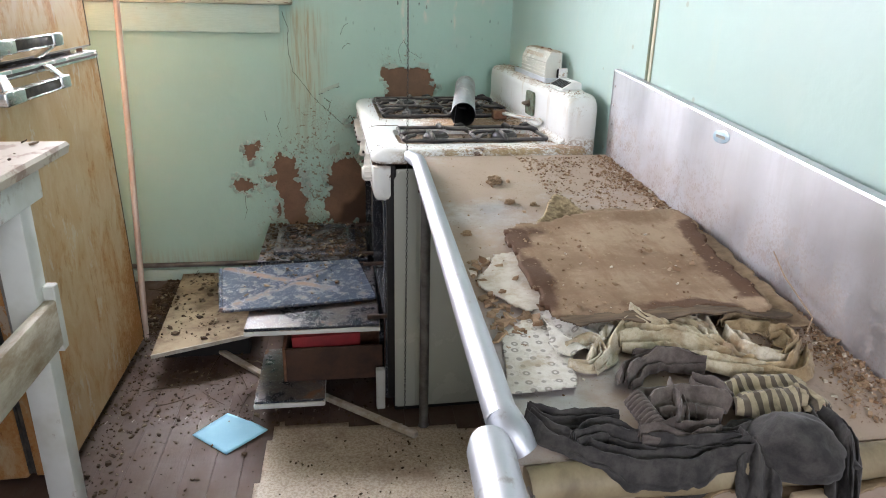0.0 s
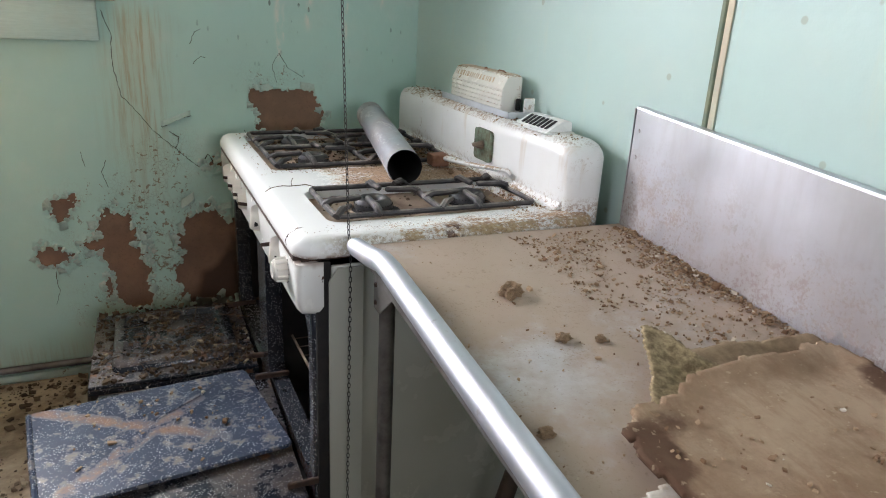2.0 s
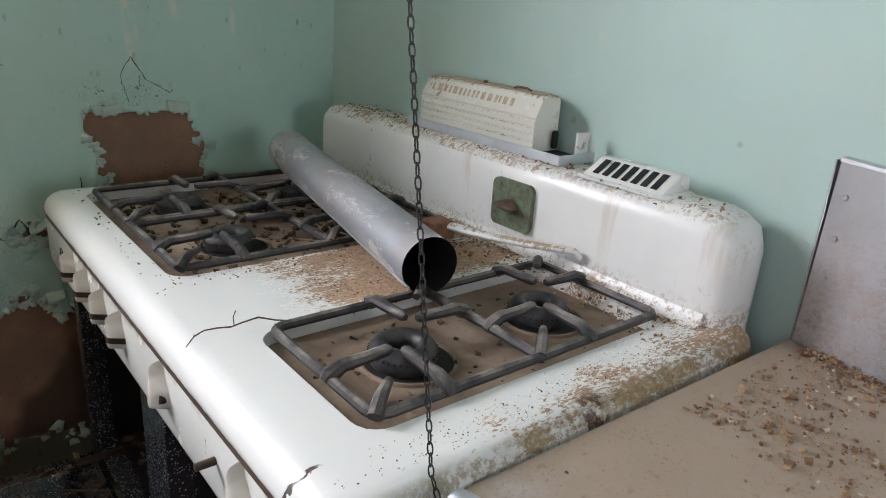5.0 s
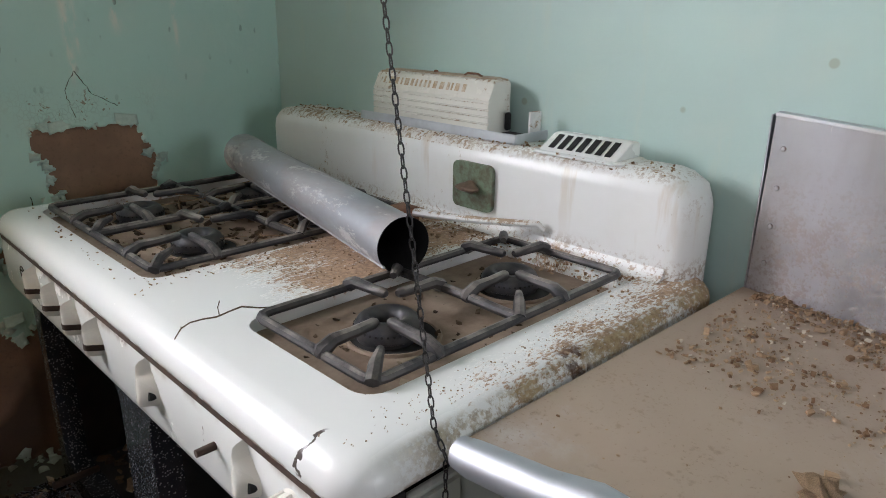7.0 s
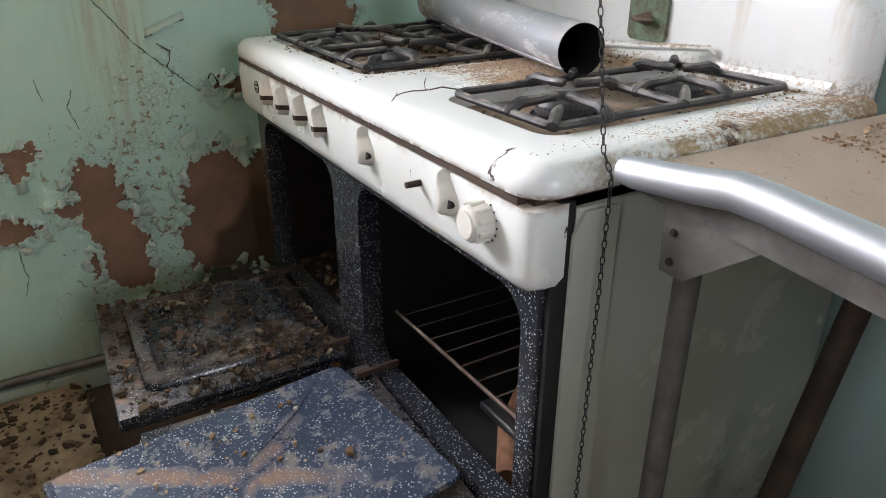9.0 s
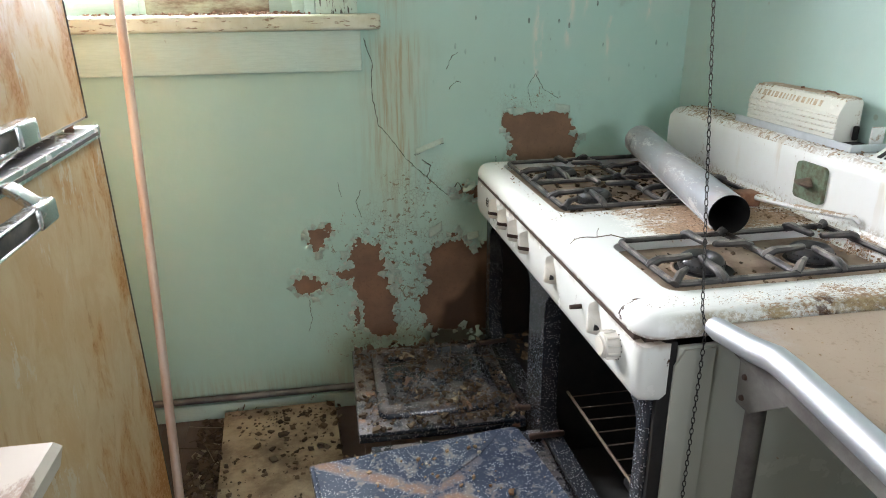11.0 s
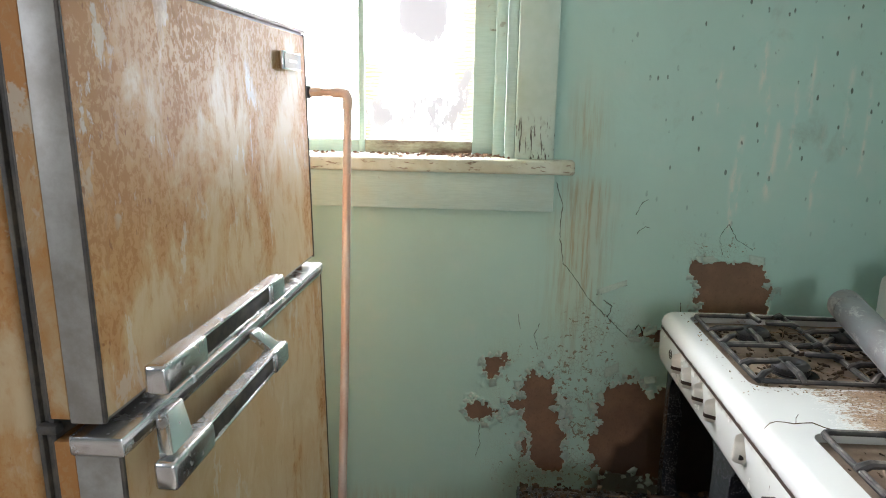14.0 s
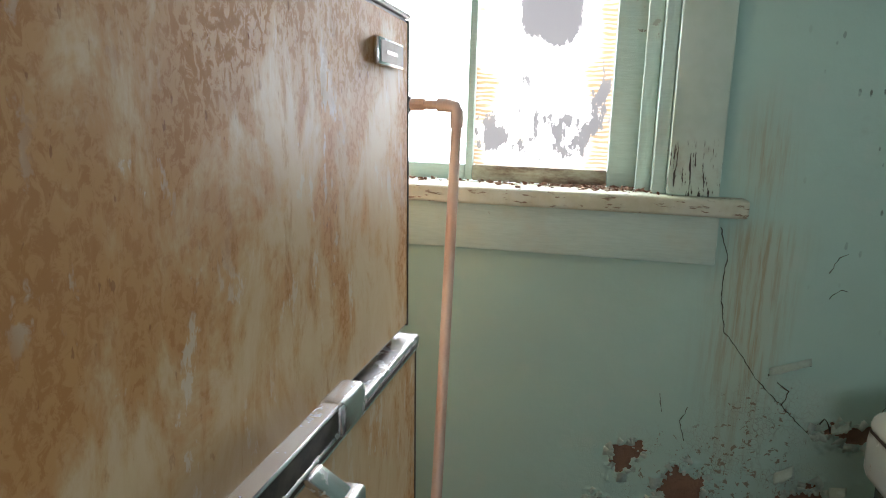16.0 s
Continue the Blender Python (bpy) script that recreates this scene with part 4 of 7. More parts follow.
    for points, r in (([(-0.168, 1.256), (-0.145, 1.19), (-0.150, 1.09), (-0.132, 0.994), (-0.09, 0.945), (-0.044, 0.879), (0.018, 0.821), (0.083, 0.759)], 0.0011),
                      ([(-0.023, 0.895), (0.03, 0.922), (0.074, 0.931)], 0.0022), ([(0.018, 0.821), (0.03, 0.86), (0.002, 0.88)], 0.0016), ([(0.083, 0.759), (0.12, 0.80), (0.135, 0.765), (0.16, 0.78)], 0.0018),
                      ([(0.085, 1.16), (0.10, 1.20), (0.12, 1.21)], 0.0010), ([(0.37, 1.14), (0.345, 1.10), (0.36, 1.04)], 0.0009), ([(0.37, 1.14), (0.40, 1.09), (0.45, 1.06)], 0.0009),
                      ([(-0.39, 0.42), (-0.385, 0.35), (-0.40, 0.30)], 0.0010), ([(-0.27, 0.82), (-0.262, 0.77)], 0.0009), ([(0.09, 1.10), (0.115, 1.125), (0.13, 1.12)], 0.0009), ([(-0.20, 0.70), (-0.215, 0.75), (-0.20, 0.79)], 0.0009), ([(0.22, 0.80), (0.25, 0.845), (0.245, 0.88)], 0.0014)):
        path = []
        for (ax, az), (bx, bz) in zip(points, points[1:]):
            n = max(2, int(math.hypot(bx - ax, bz - az) / 0.008))
            path += [(ax + (bx - ax) * k / n + rng.uniform(-0.002, 0.002), NORTH - 0.0018, az + (bz - az) * k / n + rng.uniform(-0.0015, 0.0015)) for k in range(n)]
        path.append((points[-1][0], NORTH - 0.0018, points[-1][1]))
        part("crack", tube(path, [r * rng.uniform(0.5, 1.4) for _ in path], 5), m_crack, wall)
    flakes = part("paint_flakes", bm, M_FLAKE, wall)
    tagged(flakes, kind="stuff")
    mod = flakes.modifiers.new("thick", "SOLIDIFY")
    mod.thickness = 0.0006
    return wall


def closing_walls():
    # the wall behind the stove, of two sheets with a worn joint
    far = box((0.0, -1.449, 0.0), (0.14, 0.15, CEIL))
    east = tagged(part("wall_east", far, M_WALL, m=EAST), "pale green painted wall with a vertical sheet joint", "wall", kind="structure")
    part("wall_sheet", box((-0.004, -5.2, 0.0), (0.14, -1.463, CEIL), 0.002, 2), M_WALL, east)
    part("joint_strip", box((-0.010, -1.4625, 0.0), (0.10, -1.4495, CEIL), 0.003, 1), mat_simple("joint_green", (0.10, 0.16, 0.12), (0.20, 0.22, 0.13), 12, 0.7), east, "dark green open joint")
    edge = mat_simple("bare_edge", (0.56, 0.50, 0.36), (0.40, 0.44, 0.34), 14, 0.7, 0, 0.3, (1, 1, 0.3))
    part("worn_edge", box((-0.0075, -1.4780, 1.0), (-0.0042, -1.4632, CEIL), 0.001, 1), edge, east, "cream bare edge")

    # Unseen walls, kept dark to cut bounced light; their window openings are assumed.
    def holed(name, x0, x1, y0, y1, axis, a, b, z0, z1):
        bm = bmesh.new()
        if axis == "x":
            box((x0, y0, 0), (x1, a, CEIL), bm=bm), box((x0, b, 0), (x1, y1, CEIL), bm=bm)
            box((x0, a, 0), (x1, b, z0), bm=bm), box((x0, a, z1), (x1, b, CEIL), bm=bm)
        else:
            box((x0, y0, 0), (a, y1, CEIL), bm=bm), box((b, y0, 0), (x1, y1, CEIL), bm=bm)
            box((a, y0, 0), (b, y1, z0), bm=bm), box((a, y0, z1), (b, y1, CEIL), bm=bm)
        return tagged(part(name, bm, M_DIM), "unseen dim green wall with an assumed window opening", "wall", kind="structure")

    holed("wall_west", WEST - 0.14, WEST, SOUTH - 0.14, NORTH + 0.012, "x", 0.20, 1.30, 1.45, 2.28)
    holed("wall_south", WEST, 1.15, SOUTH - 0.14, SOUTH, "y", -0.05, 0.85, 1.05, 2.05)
    # The ceiling is unseen; its paint is darkened to lower the room's bounce.
    tagged(part("ceiling", box((WEST - 0.2, SOUTH - 0.2, CEIL), (1.25, 3.45, CEIL + 0.1)), M_CEIL), "unseen painted ceiling, dimmed to cut bounced light", "ceiling", kind="structure")
    base = tagged(part("baseboard", box((-1.74, NORTH - 0.018, 0.0), (0.86, NORTH - 0.001, 0.058), 0.004, 2), M_TRIM), "pale green painted baseboard along the window wall", "baseboard", kind="structure")
    pipe = bmesh.new()
    tube([(-1.7, NORTH - 0.022, 0.085), (-0.6, NORTH - 0.022, 0.083), (0.80, NORTH - 0.022, 0.092)], 0.012, 10, pipe)
    tagged(part("gas_pipe", pipe, M_LEG), "thin grey painted pipe running along the wall above the baseboard", "pipe", kind="structure")


def window():
    win = thing("window_1", "green-painted wooden window with one clear and one daubed pane", "window", kind="structure")
    y0 = 3.31
    part("window_sill", box((-1.60, 3.138, 1.284), (-0.118, 3.315, 1.328), 0.009, 3), M_SILL, win, "flaking cream and green sill")
    part("apron", box((-1.56, 3.166, 1.166), (-0.177, 3.199, 1.2835), 0.004, 2), M_TRIM, win)
    part("casing", box((-0.302, 3.172, 1.3285), (-0.182, 3.1985, 2.36), 0.004, 2), M_CASING, win, "green casing with blistered black splits")
    part("casing", box((-1.58, 3.172, 1.3285), (-1.46, 3.1985, 2.36), 0.004, 2), M_CASING, win)
    part("casing", box((-1.60, 3.170, 2.362), (-0.16, 3.1985, 2.47), 0.004, 2), M_TRIM, win)
    part("jamb", box((-0.335, 3.20, 1.3285), (-0.303, 3.40, 2.26), 0.002, 1), M_TRIM, win)
    part("jamb", box((-1.475, 3.20, 1.3285), (-1.44, 3.40, 2.26), 0.002, 1), M_TRIM, win)
    part("stop", box((-0.372, 3.245, 1.3285), (-0.3355, 3.275, 2.25), 0.004, 2), M_TRIM, win)
    frame_bm = box((-0.442, y0, 1.3285), (-0.3355, y0 + 0.04, 2.25), 0.004, 2)
    part("window_frame", frame_bm, M_TRIM, win)
    part("window_frame", box((-1.4395, y0, 1.3285), (-1.38, y0 + 0.04, 2.25), 0.004, 2), M_TRIM, win)
    rail_mat = mat_simple("rotten_bottom_rail", (0.46, 0.47, 0.35), (0.15, 0.085, 0.055), 9, 0.75, 0, 0.5, (1, 1, 3))
    part("bottom_rail", box((-0.80, y0 - 0.004, 1.3285), (-0.4425, y0 + 0.036, 1.372), 0.005, 2), rail_mat, win, "rotten brown bottom rail")
    part("bottom_rail", box((-1.379, y0, 1.3285), (-0.8205, y0 + 0.036, 1.372), 0.005, 2), M_TRIM, win)
    part("top_rail", box((-1.379, y0, 2.19), (-0.4425, y0 + 0.036, 2.25), 0.005, 2), M_TRIM, win)
    part("mullion", box((-0.820, y0 - 0.003, 1.3290), (-0.8005, y0 + 0.036, 2.189), 0.003, 2), M_TRIM, win)
    g1 = part("pane", box((-0.800, y0 + 0.016, 1.3725), (-0.4425, y0 + 0.019, 2.189)), mat_pane_painted(), win, "daubed with flaking white paint")
    g2 = part("pane", box((-1.379, y0 + 0.016, 1.3725), (-0.8205, y0 + 0.019, 2.189)), mat_glass(), win, "clear glass")
    g1.visible_shadow = g2.visible_shadow = False
    return win


floor_parts(), worn_wall(), closing_walls(), window()
tagged(part("backdrop", box((-6.0, 7.0, -1.0), (5.0, 7.05, 6.0)), mat_glow("bright_overcast", (0.95, 0.97, 1.0), 3.6)), "bright white overcast sky outside the window", "sky", kind="structure")
tagged(part("ground", box((-60, -60, -0.6), (60, 60, -0.5)), mat_simple("dry_earth", (0.20, 0.17, 0.11), (0.12, 0.12, 0.06), 2, 0.9)), "dry earth and grass outside the house", "ground", kind="structure")


# ---------- the stove ----------
STOVE = pose(0.187, 1.888, 0, 0, 0, 1.5)
LEN, TOP = 1.150, 0.905


def knob(stove, v, kind):
    """A control on the front: pointer knob, bare spindle or round dial, its axis towards -x."""
    m = pose(-0.0005, v, 0.817) @ Matrix.Rotation(radians(-90), 4, "Y")
    if kind == "spindle":
        ob = part("spindle", lathe([(0, 0.034), (0.0045, 0.034), (0.005, 0.0)], 10), M_HINGE, stove, "bare rusty spindle", m)
        part("hole", lathe([(0, 0.0012), (0.013, 0.001), (0.013, 0)], 16), M_BLACK, ob)
        return
    if kind == "dial":
        ob = part("dial", lathe([(0.030, 0.0), (0.031, 0.004), (0.029, 0.010), (0.024, 0.013), (0.0225, 0.030), (0.0215, 0.036), (0.018, 0.038), (0, 0.038)], 28), M_KNOB, stove, "cream ribbed thermostat dial", m)
        ribs = bmesh.new()
        for k in range(10):
            a = 2 * math.pi * k / 10
            tube([(0.0235 * math.cos(a), 0.0235 * math.sin(a), 0.013), (0.0225 * math.cos(a), 0.0225 * math.sin(a), 0.033)], 0.003, 6, ribs)
        part("ribs", ribs, M_KNOB, ob)
        part("cap", lathe([(0, 0.0415), (0.0165, 0.0405), (0.017, 0.0382)], 24), M_KNOB, ob, "cream cap")
        marks = bmesh.new()
        for k in range(7):
            a = radians(200 + 22 * k)
            box((0.0262 * math.cos(a) - 0.0012, 0.0262 * math.sin(a) - 0.0012, 0.0102), (0.0262 * math.cos(a) + 0.0012, 0.0262 * math.sin(a) + 0.0012, 0.0125), bm=marks)
        part("markings", marks, M_BLACK, ob)
        return
    tip = 0.038 if kind == "pointer" else 0.043
    poly = []
    for k in range(20):
        a = 2 * math.pi * k / 20
        r = 0.0225
        poly.append((r * math.sin(a), tip if k == 0 else r * math.cos(a) * (1.18 if math.cos(a) > 0.6 else 1.0)))
    rings = []
    for long, wide, z in ((1.0, 1.0, 0.0), (1.0, 1.0, 0.005), (0.97, 0.90, 0.011), (0.92, 0.66, 0.019), (0.86, 0.44, 0.026), (0.78, 0.30, 0.030), (0.60, 0.16, 0.0315)):
        rings.append([(q * long, p * wide, z) for p, q in poly])
    ob = part("knob", loft(rings), M_KNOB, stove, "cream pointer knob" + (", broken" if kind == "broken" else ""), m if kind == "pointer" else m @ pose(0, 0, 0, 0, 8, 14))
    if kind == "pointer":
        band_rings = []
        for wide, z in ((0.92, 0.0112), (0.68, 0.0192), (0.46, 0.0262), (0.32, 0.0304), (0.10, 0.0322)):
            band_rings.append([(q, p * wide * 0.0225, z) for q, p in ((-0.0075, -1.0), (0.0015, -1.02), (0.0015, 1.02), (-0.0075, 1.0))])
        part("stripe", loft(band_rings), M_HINGE, ob, "brown stripe")
    else:
        part("hole", lathe([(0, 0.0305), (0.006, 0.030), (0.006, 0.02)], 12), M_BLACK, ob, m=pose(-0.006, -0.011, -0.008))


def grate(name, stove, x0, x1, y0, y1, rows, z, tilt=0.0):
    """Cast-iron grate: outer frame, cross bars, and four raised fingers round each burner, all one casting."""
    bm = bmesh.new()
    r = 0.0062
    ring = [(x, y, z) for x, y in round_rect(x0, x1, y0, y1, 0.016, 3)]
    tube(ring, r, 8, bm, closed=True)
    xm = (x0 + x1) / 2
    tube([(xm, y0, z), (xm, (y0 + y1) / 2, z + 0.002), (xm, y1, z)], r * 1.1, 8, bm)
    ys = [y0 + (y1 - y0) * (k + 0.5) / rows for k in range(rows)]
    for k in range(1, rows):
        yk = y0 + (y1 - y0) * k / rows
        for off in (-0.006, 0.006):
            tube([(x0, yk + off, z), (xm, yk + off, z + 0.002), (x1, yk + off, z)], r, 8, bm)
    centres = []
    hx, hy = (x1 - x0) / 4, (y1 - y0) / (2 * rows)
    for yc in ys:
        for xc in ((x0 + xm) / 2, (xm + x1) / 2):
            centres.append((xc, yc))
            for sx, sy, inner in ((1, 0.22, 0.36), (-1, -0.22, 0.36), (0.22, 1, 0.34), (-0.22, -1, 0.34)):
                p = Vector((xc + sx * hx, yc + sy * hy, z - 0.001))
                q = Vector((xc + sx * hx * (inner if abs(sx) == 1 else 1.0), yc + sy * hy * (inner if abs(sy) == 1 else 1.0), z + 0.013))
                d = (q - p).normalized()
                tube([p - d * 0.006, p + Vector((0, 0, 0.004)), p.lerp(q, 0.22) + Vector((0, 0, 0.009)), p.lerp(q, 0.6) + Vector((0, 0, 0.004)), q, q + d * 0.005 - Vector((0, 0, 0.001))], [r * 1.0, r * 1.6, r * 1.35, r * 1.15, r * 1.15, r * 0.7], 8, bm)
            for sx, sy in ((1, 1), (-1, -1)):
                p = Vector((xc + sx * hx, yc + sy * hy, z))
                q = p + Vector((-sx * hx * 0.34, -sy * hy * 0.30, 0.012))
                tube([p, p.lerp(q, 0.4) + Vector((0, 0, 0.007)), q], [r * 1.4, r * 1.25, r * 0.8], 8, bm)
    part(name, bm, M_IRON, stove, "dusty cast-iron pan grate", m=pose(0, 0, 0, 0, tilt, 0))
    return centres


def burner(stove, x, y, z):
    ob = part("burner", lathe([(0.016, -0.012), (0.016, 0.008), (0.019, 0.016), (0.025, 0.0205), (0.032, 0.0205), (0.038, 0.016), (0.0425, 0.007), (0.0425, -0.002), (0.039, -0.004), (0.039, -0.0095)], 32), M_BURNER, stove, "round iron ring burner", pose(x, y, z))
    ports = bmesh.new()
    for k in range(36):
        a = 2 * math.pi * k / 36
        lathe([(0, 0.0012), (0.0016, 0.001), (0.0016, -0.001)], 6, pose(0.0418 * math.cos(a), 0.0418 * math.sin(a), 0.008) @ Matrix.Rotation(a, 4, "Z") @ Matrix.Rotation(radians(78), 4, "Y"), ports)
    part("ports", ports, M_BLACK, ob)


def stove():
    st = thing("stove", "old white enamel gas range, dirty, with its oven doors hanging open", "stove", STOVE)
    # top with its two sunk wells
    top = slab(-0.015, 0.665, 0.036, LEN, 0.045, [(0.010, 0.862), (0.002, 0.866), (0.0, 0.872), (0.0, 0.878), (0.003, 0.889), (0.010, 0.898), (0.020, 0.9035), (0.032, TOP)], 7)
    wells = [(0.075, 0.545, 0.125, 0.372), (0.050, 0.560, 0.585, 1.085)]
    cutters = [prism(round_rect(*w, 0.03, 5), "z", 0.884, 1.0) for w in wells]
    part("cooktop", carved(top, cutters, "cooktop", M_COOKTOP), M_COOKTOP, st, "white enamel top crusted with brown dirt")
    # back guard with rounded ends
    prof = [(0.586, 0.86), (0.586, 1.022), (0.589, 1.040), (0.598, 1.051), (0.612, 1.056), (0.672, 1.056), (0.684, 1.050), (0.690, 1.036), (0.690, 0.86)]
    rings = []
    for v, drop, push in ((0.066, 0.060, 0.030), (0.070, 0.034, 0.014), (0.082, 0.014, 0.005), (0.103, 0.004, 0.001), (0.123, 0, 0), (1.06, 0, 0), (1.10, 0.004, 0.001), (1.12, 0.014, 0.005), (1.132, 0.034, 0.014), (1.136, 0.060, 0.030)):
        rings.append([(x + (push if x < 0.63 else -push), v, z - (drop if z > 1.0 else 0)) for x, z in prof])
    part("back_guard", loft(rings), M_GUARD, st, "white enamel back guard, rusting along the top")
    cove = [(0.5865, 0.922), (0.583, 0.912), (0.577, 0.907), (0.566, 0.9056), (0.588, 0.9056)]
    part("cove", prism(cove, "y", 0.09, 1.10), M_GUARD, st)
    # control panel
    pp = [(0.0, 0.748), (-0.006, 0.755), (-0.011, 0.770), (-0.0125, 0.835), (-0.010, 0.853), (0.0, 0.857), (0.026, 0.857), (0.026, 0.744)]
    rings = [[(x + a, v, z + (b if z < 0.79 else 0)) for x, z in pp] for v, a, b in ((0.040, 0.014, 0.022), (0.044, 0.006, 0.010), (0.054, 0.001, 0.003), (0.07, 0, 0), (LEN - 0.034, 0, 0), (LEN - 0.02, 0.001, 0.003), (LEN - 0.01, 0.006, 0.010), (LEN - 0.006, 0.014, 0.022))]
    part("control_panel", loft(rings), M_PANEL, st, "white enamel control panel")
    part("seam", box((-0.0122, 0.066, 0.8562), (0.0, LEN - 0.03, 0.8640)), M_HINGE, st, "dark rusty seam under the top")
    part("gap", box((0.0005, 0.052, 0.8572), (0.62, LEN - 0.016, 0.8665)), M_HINGE, st, "dark rusty seam")
    for v, kind in ((0.915, "pointer"), (0.818, "pointer"), (0.722, "pointer"), (0.630, "pointer"), (0.443, "broken"), (0.282, "spindle"), (0.205, "turned"), (0.128, "dial")):
        knob(st, v, kind)
    ring = [(-0.0128, 1.000 + 0.0125 * math.cos(a), 0.818 + 0.0125 * math.sin(a)) for a in [2 * math.pi * k / 20 for k in range(20)]]
    emblem = part("emblem", tube(ring, 0.0010, 5, closed=True), M_HINGE, st, "small round dark emblem")
    for q in (-0.004, 0.004):
        part("bar", box((-0.0134, 0.993, 0.8165 + q), (-0.0124, 1.007, 0.8190 + q)), M_HINGE, emblem)
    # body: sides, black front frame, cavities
    part("side_panel", box((0.056, 0.044, 0.02), (0.66, 0.056, 0.846), 0.005, 2), M_SIDE, st, "yellowed white side panel, darkened for the shade under the counter")
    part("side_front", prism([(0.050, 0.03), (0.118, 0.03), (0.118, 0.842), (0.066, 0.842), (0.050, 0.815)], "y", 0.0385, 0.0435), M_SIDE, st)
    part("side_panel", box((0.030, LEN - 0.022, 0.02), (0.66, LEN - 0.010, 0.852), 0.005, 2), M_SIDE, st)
    front = box((0.020, 0.057, 0.05), (0.062, LEN - 0.016, 0.760), 0.004, 2)
    holes = [prism(round_rect(0.088, 0.572, 0.350, 0.724, 0.05, 6), "x", -0.1, 0.2), prism(round_rect(0.685, 1.09, 0.350, 0.724, 0.05, 6), "x", -0.1, 0.2),
             prism(round_rect(0.105, 0.565, 0.09, 0.315, 0.02, 3), "x", -0.1, 0.2), prism(round_rect(0.685, 1.09, 0.09, 0.315, 0.02, 3), "x", -0.1, 0.2)]
    part("front_frame", carved(front, holes, "front_frame", M_SPECKLE), M_SPECKLE, st, "black speckled enamel oven front")
    part("corner_post", box((0.0268, 0.0445, 0.06), (0.0555, 0.0565, 0.856), 0.003, 2), M_BLACK, st)
    for y0, y1, z0, z1 in ((0.080, 0.580, 0.255, 0.742), (0.675, 1.10, 0.335, 0.742), (0.095, 0.575, 0.075, 0.250), (0.675, 1.10, 0.075, 0.330)):
        b = box((0.0625, y0, z0), (0.60, y1, z1))
        inner = box((0.0, y0 + 0.006, z0 + 0.006), (0.594, y1 - 0.006, z1 - 0.006))
        part("oven_cavity", carved(b, [inner], "oven_cavity", M_BLACK), M_BLACK, st, "black sooty oven box")
    part("back_panel", box((0.605, 0.057, 0.05), (0.655, LEN - 0.03, 0.85), 0.003, 1), M_BLACK, st)
    part("kick_plate", box((0.05, 0.058, 0.0), (0.60, LEN - 0.03, 0.048), 0.003, 1), M_BLACK, st)
    part("foot", box((-0.010, 0.070, 0.0), (0.0195, 0.100, 0.15), 0.003, 1), M_WHITEWOOD, st, "pale stove foot")
    # oven rack and burner seen through the near opening
    m_rack = mat_simple("dull_rack_wire", (0.20, 0.15, 0.12), (0.11, 0.075, 0.055), 40, 0.6, 0.4)
    rack = part("oven_rack", tube([(0.085, 0.108, 0.458), (0.085, 0.560, 0.448)], 0.0034, 8), m_rack, st, "rusty wire oven rack")
    part("rear_bar", tube([(0.50, 0.108, 0.458), (0.50, 0.560, 0.448)], 0.0034, 8), m_rack, rack)
    for k in range(9):
        v = 0.125 + 0.050 * k
        part("wire", tube([(0.083, v, 0.456), (0.29, v + random.uniform(-0.004, 0.004), 0.452), (0.50, v, 0.455)], 0.0015, 6), m_rack, rack)
    ob = part("oven_burner", tube([(0.10, 0.20, 0.300), (0.18, 0.30, 0.300), (0.30, 0.40, 0.300), (0.48, 0.46, 0.300)], [0.020, 0.024, 0.019, 0.018], 14), M_RUST, st, "rusty oven burner pipe")
    part("clamp", box((0.15, 0.20, 0.318), (0.19, 0.36, 0.336), 0.004, 1), M_BURNER, ob)
    part("bar", box((0.10, 0.15, 0.300), (0.50, 0.18, 0.325), 0.004, 1), M_BURNER, ob)
    litter = [(random.uniform(0.08, 0.45), random.uniform(0.70, 1.08), 0.341, random.uniform(0.006, 0.02)) for _ in range(220)]
    crumbs("oven_litter", litter, M_DARKDEBRIS, "brown litter in the oven", "litter", 11, parent=st)
    # wells, burners and grates
    for x0, x1, y0, y1 in wells:
        part("well", box((x0 + 0.0008, y0 + 0.0008, 0.8835), (x1 - 0.0008, y1 - 0.0008, 0.8865)), M_WELL, st, "dirty burner well")
    for x0, x1, y0, y1, rows in ((0.092, 0.552, 0.138, 0.362, 1), (0.066, 0.556, 0.600, 1.072, 2)):
        for x, y in grate("grate", st, x0, x1, y0, y1, rows, 0.9125):
            # A flat black disc paints in the darkness of the burner opening.
            part("burner_hole", lathe([(0.0, 0.0008), (0.054, 0.0008), (0.0545, 0.0)], 32), M_BLACK, st, m=pose(x + 0.006, y - 0.003, 0.8867))
            part("hole_rim", lathe([(0.0545, 0.0), (0.0555, 0.003), (0.059, 0.0035), (0.061, 0.0)], 32), M_WELL, st, m=pose(x + 0.006, y - 0.003, 0.8867))
            burner(st, x, y, 0.896)
    # small fittings on the back guard
    plate = part("tap_plate", prism(round_rect(0.414, 0.507, 0.938, 1.020, 0.012, 4), "x", 0.5775, 0.5865), M_VERDIGRIS, st, "square corroded green brass plate")
    part("tap", loft([[(0.5785 - d, 0.4605 + w * math.cos(a), 0.978 + h * math.sin(a)) for a in [2 * math.pi * k / 16 for k in range(16)]] for d, w, h in ((0, 0.012, 0.012), (0.006, 0.014, 0.012), (0.010, 0.026, 0.008), (0.020, 0.024, 0.006), (0.026, 0.010, 0.003))]), mat_simple("brown_tap", (0.17, 0.115, 0.08), (0.10, 0.07, 0.05), 40, 0.5, 0.3), plate, "brown wing tap")
